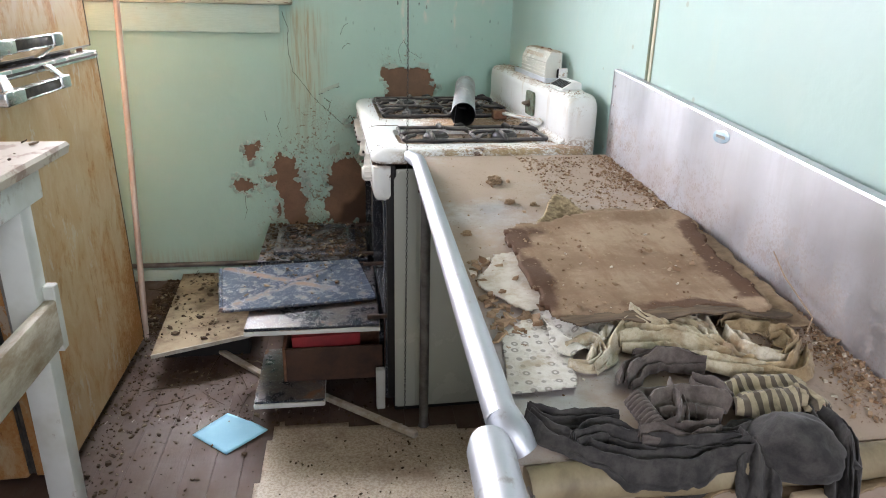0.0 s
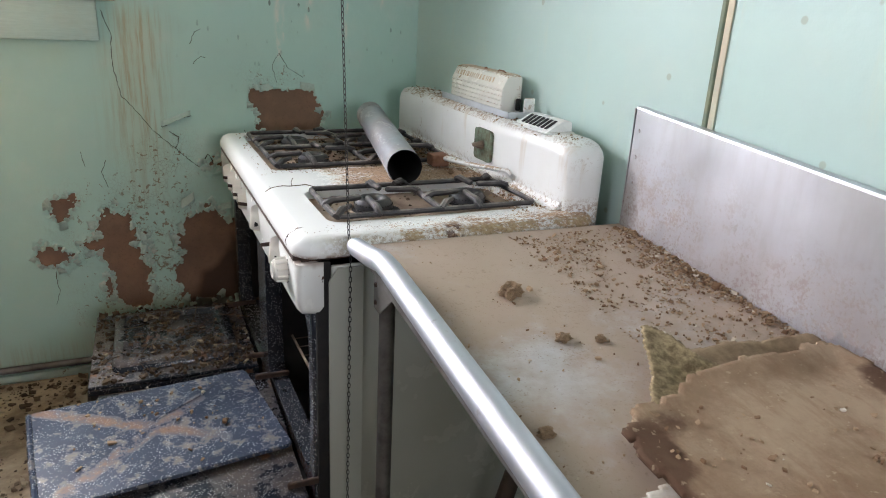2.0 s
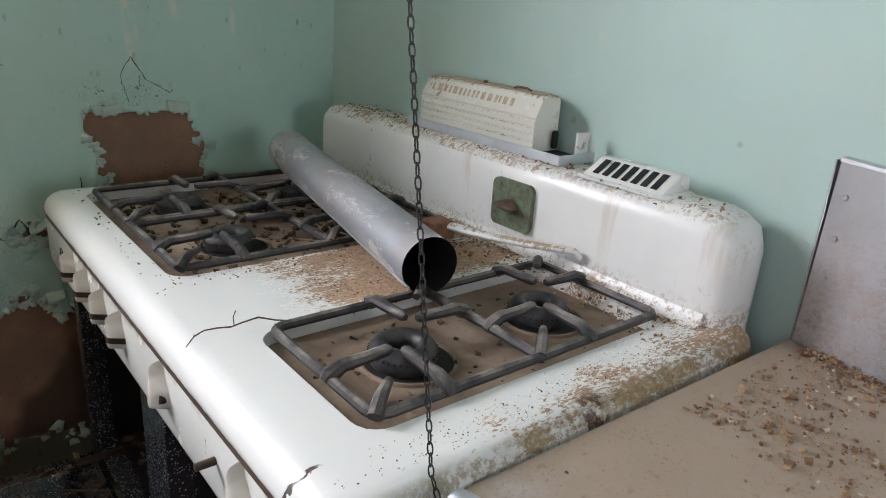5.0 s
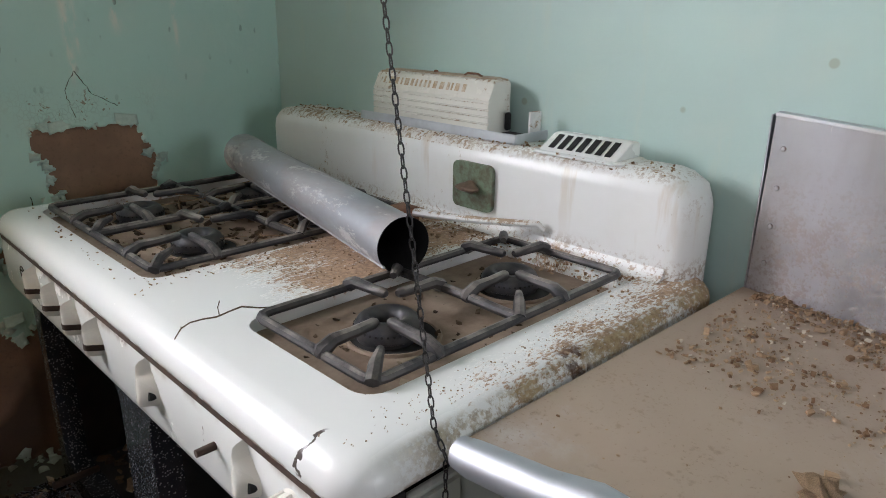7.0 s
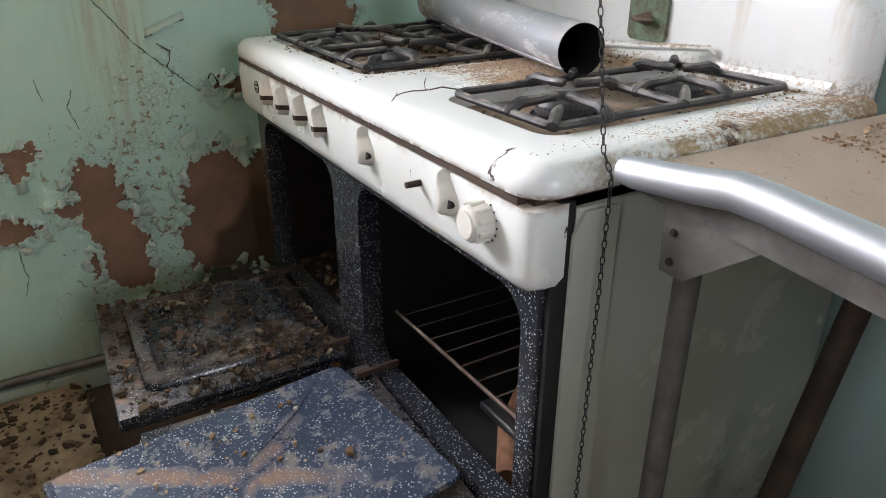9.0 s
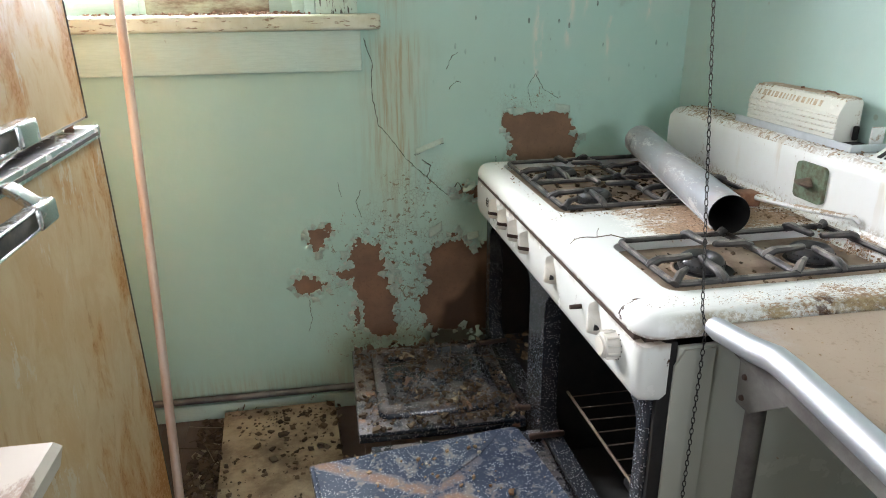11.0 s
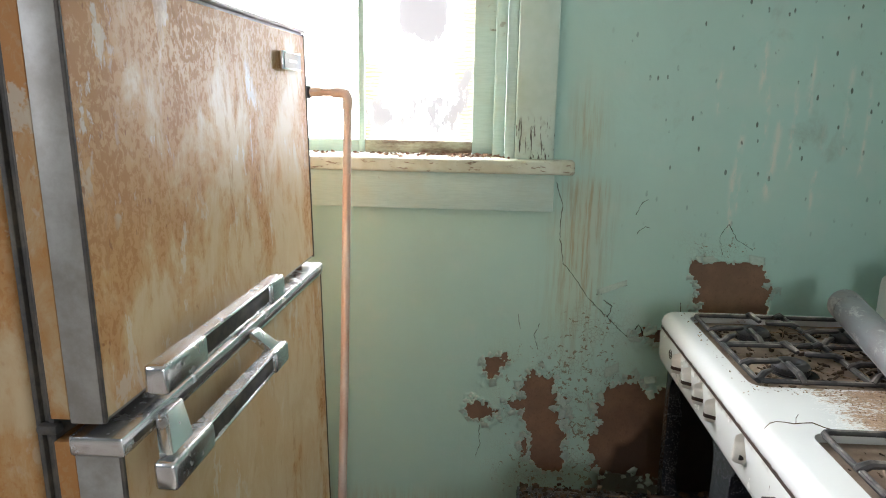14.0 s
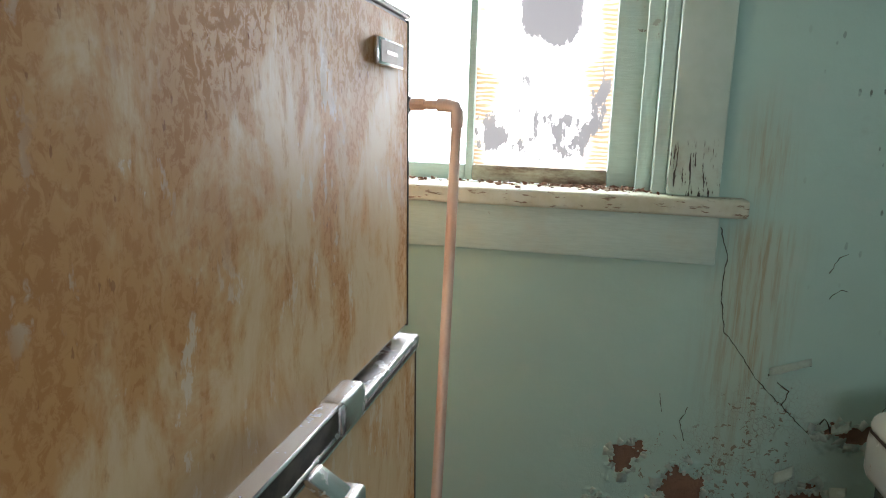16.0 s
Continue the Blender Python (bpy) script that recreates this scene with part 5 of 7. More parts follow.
    hood = prism([(0.602, 1.0583), (0.606, 1.0600), (0.641, 1.0810), (0.647, 1.0830), (0.664, 1.0830), (0.670, 1.0800), (0.672, 1.0583)], "y", 0.194, 0.338)
    bmesh.ops.bevel(hood, geom=list(hood.edges), offset=0.0025, segments=2, profile=0.5, affect="EDGES")
    vent = part("vent", hood, M_ENAMEL, st, "white sloping flue vent with dark slots")
    part("flange", slab(0.594, 0.678, 0.182, 0.350, 0.014, [(0.0, 1.0545), (0.0, 1.0565), (0.003, 1.0582)], 5), M_ENAMEL, vent, "dirty white flange")
    # Slots are black bars that paint in their dark; the hood is uncut.
    for k in range(7):
        v = 0.2085 + 0.0175 * k
        part("slot", prism([(0.6100, 1.0630), (0.6390, 1.0804), (0.6384, 1.0814), (0.6094, 1.0640)], "y", v, v + 0.0105), M_BLACK, vent, "flat black bar for the dark of a slot")
    return st


def oven_door(name, label, x0, x1, y0, y1, z, embossed):
    """A dropped oven door: white shell below, speckled liner above, hinge arms at the stove."""
    d = part(name, box((x0, y0, z - 0.020), (x1, y1, z - 0.004), 0.004, 2), M_DOOR_IN if embossed else M_ENAMEL, RANGE, label)
    d.matrix_parent_inverse = STOVE.inverted()
    part("liner", box((x0 + 0.002, y0 + 0.001, z - 0.0038), (x1 - 0.002, y1 - 0.001, z + 0.008), 0.004, 2), M_DOOR_IN, d, "dark speckled inner face")
    if embossed:
        part("raised_panel", slab(x0 + 0.055, x1 - 0.045, y0 + 0.055, y1 - 0.045, 0.03, [(0, z + 0.008), (0.003, z + 0.022), (0.012, z + 0.030), (0.030, z + 0.031), (0.040, z + 0.022), (0.06, z + 0.0215)], 5), M_DOOR_IN, d)
        part("inner_panel", slab(x0 + 0.145, x1 - 0.125, y0 + 0.135, y1 - 0.125, 0.02, [(0, z + 0.0217), (0.004, z + 0.026), (0.012, z + 0.027)], 4), M_DOOR_IN, d)
    for v in (y0 + 0.03, y1 - 0.045):
        part("hinge_arm", box((x1 - 0.040, v, z + 0.0085), (x1 + 0.05, v + 0.010, z + 0.024), 0.003, 1), M_HINGE, d, "dark rusty hinge arm")
    return d


RANGE = stove()
oven_door("oven_door", "dropped oven door with dark speckled lining, heaped with litter", -0.262, 0.172, 2.505, 2.955, 0.338, True)
oven_door("oven_door", "dropped oven door with white edge under a loose panel", -0.236, 0.188, 1.905, 2.445, 0.345, False)

liner = thing("enamel_sheet", "loose blue-grey speckled enamel sheet with a rusty cross", "metal sheet", pose(-0.095, 2.225, 0.366, 0, 0.8, 9))
part("sheet", slab(-0.255, 0.255, -0.195, 0.185, 0.02, [(0.0, 0.0), (0.0, 0.004), (0.003, 0.007)], 4), M_LINER, liner)
part("lip", tube([(-0.252, -0.185, 0.005), (-0.254, 0.0, 0.006), (-0.252, 0.175, 0.005)], 0.007, 8), M_LINER, liner)
part("rib", tube([(-0.02, 0.02, 0.0045), (0.12, 0.10, 0.0058), (0.20, 0.165, 0.0045)], 0.0035, 8), M_LINER, liner)
part("clip", box((-0.075, -0.205, -0.004), (-0.055, -0.190, 0.006), 0.002, 1), M_BLACK, liner)

# the broiler door let down below, and what lies in it
br = part("broiler_door", box((-0.225, 1.905, 0.060), (0.005, 2.270, 0.078), 0.004, 2), M_ENAMEL, RANGE, "dropped broiler door, dark inside with a white edge")
br.matrix_parent_inverse = STOVE.inverted()
part("liner", box((-0.222, 1.908, 0.0783), (0.003, 2.268, 0.088), 0.003, 2), M_DOOR_IN, br)
part("prop", box((-0.20, 2.02, 0.0), (-0.01, 2.25, 0.0598)), M_BLACK, br)
dr = part("broiler_drawer", box((-0.135, 2.02, 0.0885), (-0.125, 2.26, 0.215), 0.003, 1), M_RUST, RANGE, "dark rusty broiler drawer")
dr.matrix_parent_inverse = STOVE.inverted()
part("side", box((-0.125, 2.02, 0.0885), (0.20, 2.030, 0.215), 0.003, 1), mat_simple("burnt_brown", (0.06, 0.032, 0.022), (0.10, 0.05, 0.03), 12, 0.7), dr)
part("side", box((-0.125, 2.25, 0.0885), (0.20, 2.26, 0.215), 0.003, 1), M_RUST, dr)
part("bottom", box((-0.125, 2.03, 0.0885), (0.20, 2.25, 0.096)), M_RUST, dr)
red = thing("red_box", "bright red folded carton lying in the drawer", "box", pose(0.0, 2.14, 0.0965, 0, 0, 4))
part("carton", box((-0.11, -0.095, 0), (0.12, 0.10, 0.150), 0.004, 2), mat_simple("red_card", (0.36, 0.02, 0.025), (0.26, 0.015, 0.02), 14, 0.6), red)


# ---------- things on the stove ----------
def stove_things():
    duct = thing("stovepipe", "loose dented galvanised tin stovepipe lying across the grates", "pipe")
    a, b = Vector((0.4925, 2.239, 0.9575)), Vector((0.609, 2.892, 0.968))
    r = 0.0415
    d = (b - a).normalized()
    bm = bmesh.new()
    outer = [a + (b - a) * t for t in (0, 0.02, 0.3, 0.6, 0.9, 0.97, 1.0)]
    tube(outer, [r, r, r * 1.005, r, r * 0.995, r * 1.02, r * 1.02], 36, bm, caps=False)
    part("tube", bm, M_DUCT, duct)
    part("lining", tube(outer, [r * 0.997] + [r * 0.975] * 6, 36, caps=False), M_BLACK, duct, "dark sooty inside")
    side = d.cross(Vector((0, 0, 1))).normalized()
    seam = (side * -0.75 + Vector((0, 0, -0.66))).normalized() * r
    part("seam", tube([a + seam, b + seam], 0.0022, 6), M_DUCT, duct)
    bm = tube([b - d * 0.02, b + d * 0.045], r * 1.05, 32)
    part("collar", bm, M_DUCT, duct)

    tray = thing("metal_tray", "narrow white tin tray standing on the back guard", "tray", pose(0.832, 2.510, 1.0565, 0, 0, 0.8))
    M_TRAY = mat_simple("grey_tin", (0.58, 0.61, 0.64), (0.46, 0.48, 0.50), 12, 0.4, 0.2, 0.05)
    part("base", box((-0.046, -0.211, 0.0), (0.040, 0.211, 0.004), 0.001, 1), M_BLACK, tray)
    part("lip", box((-0.049, -0.212, 0.0), (-0.0462, 0.212, 0.017), 0.002, 1), M_TRAY, tray)
    part("end", box((-0.046, -0.212, 0.0), (0.040, -0.2092, 0.017), 0.001, 1), M_TRAY, tray)
    part("tab", box((0.004, -0.200, 0.004), (0.036, -0.194, 0.050), 0.003, 2), M_ENAMEL, tray)

    case = thing("white_box", "white ribbed plastic dispenser box with a rusty top", "box", pose(0.838, 2.548, 1.0607, 0, 0, 0.8))
    prof = [(-0.030, 0.0), (-0.029, 0.006)]
    for k in range(4):
        z = 0.008 + 0.0122 * k
        prof += [(-0.0325, z), (-0.0325, z + 0.0085), (-0.0295, z + 0.0095), (-0.0295, z + 0.0112)]
    prof += [(-0.0315, 0.059), (-0.0285, 0.064), (-0.016, 0.090), (-0.011, 0.0935), (0.026, 0.095), (0.031, 0.090), (0.032, 0.0)]
    rings = []
    for v, s in ((-0.163, 0.93), (-0.158, 0.985), (-0.150, 1.0), (0.150, 1.0), (0.158, 0.985), (0.163, 0.93)):
        rings.append([(x * s, v, 0.047 + (z - 0.047) * s if z > 0.047 else z) for x, z in prof])
    part("case", loft(rings), mat_enamel("box_enamel", 0.20, (0.78, 0.77, 0.70)), case)
    part("top_plate", box((-0.009, -0.146, 0.0945), (0.025, 0.146, 0.0965), 0.0008, 1), mat_simple("rusty_lid", (0.40, 0.29, 0.19), (0.56, 0.47, 0.36), 18, 0.7), case, "rusty lid")
    bm = tube([(0.004, -0.115, 0.0968), (0.002, -0.105, 0.101), (0.002, -0.080, 0.101), (0.004, -0.070, 0.0968)], 0.002, 8)
    part("catch", bm, M_RUST, case)
    part("stud", lathe([(0, 0.005), (0.004, 0.004), (0.005, 0)], 12), M_RUST, case, m=pose(0.006, 0.01, 0.0965))
    wr = random.Random(12)
    v, marks = -0.10, bmesh.new()
    while v < 0.13:
        l = wr.uniform(0.006, 0.020)
        prism([(-0.0262, 0.0700), (-0.0200, 0.0830), (-0.0192, 0.0830), (-0.0254, 0.0700)], "y", v, v + l * 0.7, marks)
        v += l + wr.uniform(0.001, 0.006)
    part("worn_lettering", marks, mat_simple("faded_brown_print", (0.42, 0.29, 0.17), (0.62, 0.54, 0.42), 90, 0.7), case, "faded brown lettering")
    part("switch", box((0.012, -0.172, 0.004), (0.026, -0.1635, 0.036), 0.003, 1), M_BLACK, case)

    grip = thing("broken_handle", "broken white oven handle with a rusty bracket", "handle")
    p, q = Vector((0.680, 2.440, 0.930)), Vector((0.754, 2.203, 0.945))
    bar = [p.lerp(q, t) + Vector((-0.014, 0, 0)) * math.sin(t * 3.14) for t in (0, 0.2, 0.4, 0.6, 0.8, 0.97)] + [q + Vector((0.004, 0, -0.010))]
    part("bar", tube(bar, [0.011, 0.010, 0.009, 0.0085, 0.008, 0.008, 0.006], 10, squash=0.7), M_ENAMEL, grip)
    part("bracket", box((0.640, 2.430, 0.908), (0.690, 2.475, 0.940), 0.004, 2), M_RUST, grip, "rusty bracket")

    twig = bmesh.new()
    z = 0.909
    tube([(0.172, 2.262, z), (0.186, 2.276, z + 0.004), (0.200, 2.283, z + 0.005), (0.213, 2.276, z + 0.008), (0.228, 2.271, z + 0.008), (0.247, 2.280, z + 0.006), (0.266, 2.282, z + 0.007), (0.284, 2.270, z + 0.004), (0.304, 2.260, z + 0.003)], [0.0007, 0.0009, 0.0008, 0.0010, 0.0011, 0.0010, 0.0012, 0.0010, 0.0006], 5, twig)
    tube([(0.232, 2.272, z + 0.008), (0.233, 2.277, z + 0.017), (0.237, 2.279, z + 0.024)], 0.0006, 4, twig)
    tube([(0.186, 2.276, z + 0.004), (0.183, 2.268, z + 0.010)], 0.0005, 4, twig)
    tagged(part("twig", twig, M_DARKDEBRIS), "thin dry twig lying on the stove top", "twig")
    rng = random.Random(8)
    pts = [(rng.uniform(0.36, 0.72), rng.uniform(2.285, 2.45), 0.9055, rng.uniform(0.001, 0.003)) for _ in range(140)]
    pts += [(rng.uniform(0.19, 0.70), rng.uniform(1.96, 2.0), 0.9055, rng.uniform(0.0007, 0.0018)) for _ in range(120)]
    pts += [(rng.uniform(0.66, 0.745), rng.uniform(2.0, 2.98), 0.9055, rng.uniform(0.002, 0.006)) for _ in range(300)]
    pts += [(0.80 + rng.gauss(0, 0.02), rng.uniform(2.0, 2.98), 1.0565, rng.uniform(0.0015, 0.005)) for _ in range(260)]
    pts += [(rng.uniform(0.36, 0.66), rng.uniform(2.29, 2.46), 0.9055, rng.uniform(0.0008, 0.002)) for _ in range(500)]
    pts += [(rng.uniform(0.24, 0.72), 1.955 + abs(rng.gauss(0, 0.022)), 0.9055, rng.uniform(0.0006, 0.0016)) for _ in range(260)]
    pts += [(0.190 + abs(rng.gauss(0, 0.028)), rng.uniform(2.42, 3.0), 0.9045, rng.uniform(0.0010, 0.0038)) for _ in range(75)]
    pts += [(rng.uniform(0.22, 0.70), 2.462 + rng.gauss(0, 0.012), 0.9052, rng.uniform(0.001, 0.003)) for _ in range(120)]
    crumbs("stove_crumbs", pts, M_DEBRIS, "brown crumbs of dirt on the stove top", "dirt", 21)
    pts = [(rng.uniform(0.26, 0.72), rng.uniform(2.50, 2.94), 0.884, rng.uniform(0.004, 0.014)) for _ in range(500)]
    pts += [(rng.uniform(0.28, 0.70), rng.uniform(2.04, 2.24), 0.884, rng.uniform(0.003, 0.008)) for _ in range(140)]
    crumbs("well_litter", pts, M_DARKDEBRIS, "dark litter lying in the burner wells", "dirt", 22)
    straws("well_straw", [(rng.uniform(0.28, 0.70), rng.uniform(2.55, 2.92), 0.905) for _ in range(40)], M_DEBRIS, "dry straw caught in the grates", "straw", 0.07)


def pull_chain():
    """Link chain that comes down over the stove's corner."""
    ch = thing("chain", "dark steel link chain hanging down past the stove", "chain")
    path = [Vector(p) for p in ((0.311, 2.271, 2.5495), (0.291, 2.078, 1.60), (0.2765, 1.938, 0.907), (0.2760, 1.921, 0.882), (0.2755, 1.920, 0.86), (0.267, 1.914, 0.02))]
    link = finish(tube([(0.0026 * math.cos(a) * (1.0 if abs(math.sin(a)) < 0.75 else 0.8), 0, 0.0066 * math.sin(a)) for a in [2 * math.pi * k / 10 for k in range(10)]], 0.00085, 5, closed=True), "link", mat_simple("dark_chain", (0.035, 0.035, 0.038), (0.075, 0.07, 0.065), 60, 0.45, 0.8))
    s, k = 0.0, 0
    lengths = [(b - a).length for a, b in zip(path, path[1:])]
    while s < sum(lengths) - 0.01:
        rest = s
        for (a, b), l in zip(zip(path, path[1:]), lengths):
            if rest <= l:
                break
            rest -= l
        at, d = a.lerp(b, rest / l), (a - b).normalized()
        rot = d.to_track_quat("Z", "Y").to_matrix().to_4x4()
        part("link", link, None, ch, m=Matrix.Translation(at) @ rot @ pose(0, 0, 0, 0, 0, 35 + 90 * (k % 2)))
        s, k = s + 0.0104, k + 1


stove_things(), pull_chain()


# ---------- the sink unit ----------
def deck(y):
    """Height of the sloping drainboard."""
    return 0.886 - 0.068 * (1.92 - y)


SINK_EDGE = 0.615


def sink_unit():
    su = thing("sink_unit", "stainless steel sink table with a muddy sloping drainboard", "sink")
    y0, y1, x0, x1 = SINK_EDGE, 1.925, 0.292, 0.885
    prof = [(y1, -0.012), (y1, 0.0)] + [(y1 + (y0 - y1) * t, 0.0) for t in (0.25, 0.5, 0.75, 1.0)]
    ring = [(y, deck(y) + dz) for y, dz in prof]
    e = deck(y0)
    ring += [(y0 - 0.006, e - 0.003), (y0 - 0.006, e - 0.110), (y0 - 0.001, e - 0.110), (y0, e - 0.012)]
    part("drainboard", prism(ring, "x", x0, x1), M_COUNTER, su, "steel drainboard under dried mud")
    roll = [(x0 + 0.012 + (x1 - x0 - 0.016) * t, y0 - 0.026 + 0.003 * math.sin(9 * t), e - 0.020 + 0.002 * math.sin(14 * t)) for t in [k / 12 for k in range(13)]]
    part("edge_roll", tube(roll, 0.0235, 18), mat_simple("tan_painted_roll", (0.27, 0.22, 0.13), (0.16, 0.12, 0.07), 9, 0.6, 0, 0.25, (1.5, 1, 1)), su, "thick rounded tan basin edge")
    part("basin", box((x0, -0.55, e - 0.165), (x1, y0 - 0.036, e - 0.150), 0.004, 1), M_COUNTER, su)
    part("basin_side", box((x0 - 0.004, -0.55, e - 0.150), (x0 + 0.004, y0 - 0.043, e - 0.002)), M_STEEL, su)
    part("basin_back", box((x1 - 0.010, -0.55, e - 0.150), (x1 - 0.002, y0 - 0.043, e + 0.02)), M_STEEL, su)
    # splashback
    sp = [(1.922, 0.885 - 0.01), (1.918, 1.141), (0.84, 1.062), (-0.55, 0.96), (-0.55, deck(-0.55) - 0.02)]
    plate = part("splashback", prism(sp, "x", 0.887, 0.897), M_STEEL, su, "tall stained stainless splashback")
    lip = loft([[(x, 1.919, 1.1405 + z) for x, z in ((0.885, -0.002), (0.887, 0.0025), (0.905, 0.0030), (0.905, -0.002))], [(x, -0.55, 0.9585 + z) for x, z in ((0.885, -0.002), (0.887, 0.0025), (0.912, 0.0030), (0.912, -0.002))]])
    part("rim", lip, M_STEEL, plate)
    part("end_flange", box((0.886, 1.9225, 0.880), (0.915, 1.9250, 1.140), 0.001, 1), M_STEEL, plate)
    for z in (0.93, 0.985, 1.04, 1.095):
        part("rivet", lathe([(0, 0.002), (0.003, 0.0016), (0.004, 0)], 10), M_STEEL, plate, m=pose(0.8868, 1.902, z, 0, -90, 0))
    badge = part("maker_plate", loft([[(x, 1.284 + 0.034 * math.cos(a) * s, 1.066 + 0.014 * math.sin(a) * s - 0.003 * math.cos(a)) for a in [2 * math.pi * k / 24 for k in range(24)]] for x, s in ((0.8868, 1.0), (0.8852, 0.98), (0.8848, 0.90))]), mat_simple("pale_blue_plate", (0.34, 0.50, 0.60), (0.52, 0.58, 0.62), 40, 0.4, 0.4), plate, "small oval blue maker's plate")
    part("bar", box((0.8838, 1.266, 1.063), (0.8846, 1.302, 1.069)), M_STRIP, badge)
    # rounded front rail with its bent end
    rz = [(0.279, 1.906, 0.894), (0.2795, 1.89, 0.895), (0.284, 1.81, 0.904), (0.290, 1.770, 0.910), (0.291, 1.735, 0.909)]
    rail = [Vector(p) for p in rz] + [Vector((0.291 - 0.005 * t, 1.735 - 1.08 * t, 0.909 - 0.083 * t)) for t in (0.2, 0.4, 0.6, 0.8, 1.0)]
    part("front_rail", tube(rail, [0.015, 0.0175, 0.0185, 0.0195, 0.0195] + [0.0200, 0.0205, 0.0212, 0.0220, 0.0225], 22), M_RAIL, su, "rounded bright metal front rail")
    part("apron_strip", prism([(1.90, 0.872), (1.90, 0.890), (1.75, 0.905), (0.655, 0.815), (0.655, deck(0.655) - 0.020)], "x", 0.2905, 0.2935), M_LEG, su)
    end = rail[-1]
    part("rail_elbow", tube([end + Vector((0.001, 0.014, 0.001)), end + Vector((0.003, -0.004, -0.001)), end + Vector((0.012, -0.020, -0.010)), end + Vector((0.022, -0.028, -0.026))], [0.0232, 0.0245, 0.0235, 0.019], 20), M_RAIL, su)
    lower = [(0.258, 0.618, 0.828), (0.258, 0.612, 0.829), (0.257, 0.596, 0.829), (0.250, 0.40, 0.815), (0.236, -0.50, 0.75)]
    part("basin_rail", tube(lower, [0.014, 0.024, 0.0285, 0.0285, 0.0285], 22), M_RAIL, su, "rounded bright metal basin rail")
    # legs with gusset plates
    for x, y in ((0.322, 1.835), (0.322, 0.66), (0.84, 0.66)):
        leg = part("leg", tube([(x, y, 0.0), (x, y, 0.02), (x, y, deck(y) - 0.013)], [0.020, 0.0150, 0.0150], 16), M_LEG, su, "grey tubular steel leg")
        d = 1 if x < 0.6 else -1
        top = deck(y) - 0.014
        part("gusset", prism([(y - 0.105, deck(y - 0.105) - 0.010), (y + 0.030, top), (y + 0.026, top - 0.080), (y - 0.008, top - 0.080)], "x", x - 0.0155 * d, x - 0.0180 * d), M_GUSSET, leg, "dull grey gusset plate")
        for q in (-0.030, -0.065):
            part("bolt", lathe([(0, 0.004), (0.004, 0.0035), (0.005, 0)], 8), M_HINGE, leg, m=pose(x - 0.0180 * d, y + 0.012, top + q, 0, -90 * d, 0))
    return su


sink_unit()
drain = tube([(0.535, 1.842, 0.0), (0.634, 1.840, 0.369), (0.709, 1.840, 0.639), (0.762, 1.840, 0.850)], 0.020, 14)
tagged(part("waste_pipe", drain, mat_simple("brown_iron_pipe", (0.085, 0.060, 0.042), (0.045, 0.032, 0.025), 16, 0.7, 0.2, 0.2)), "brown rusty iron pipe standing in the gap beside the stove", "pipe")


M_LUMP = mat_simple("lump", (0.38, 0.255, 0.145), (0.13, 0.078, 0.042), 90, 0.9, 0, 0.9)


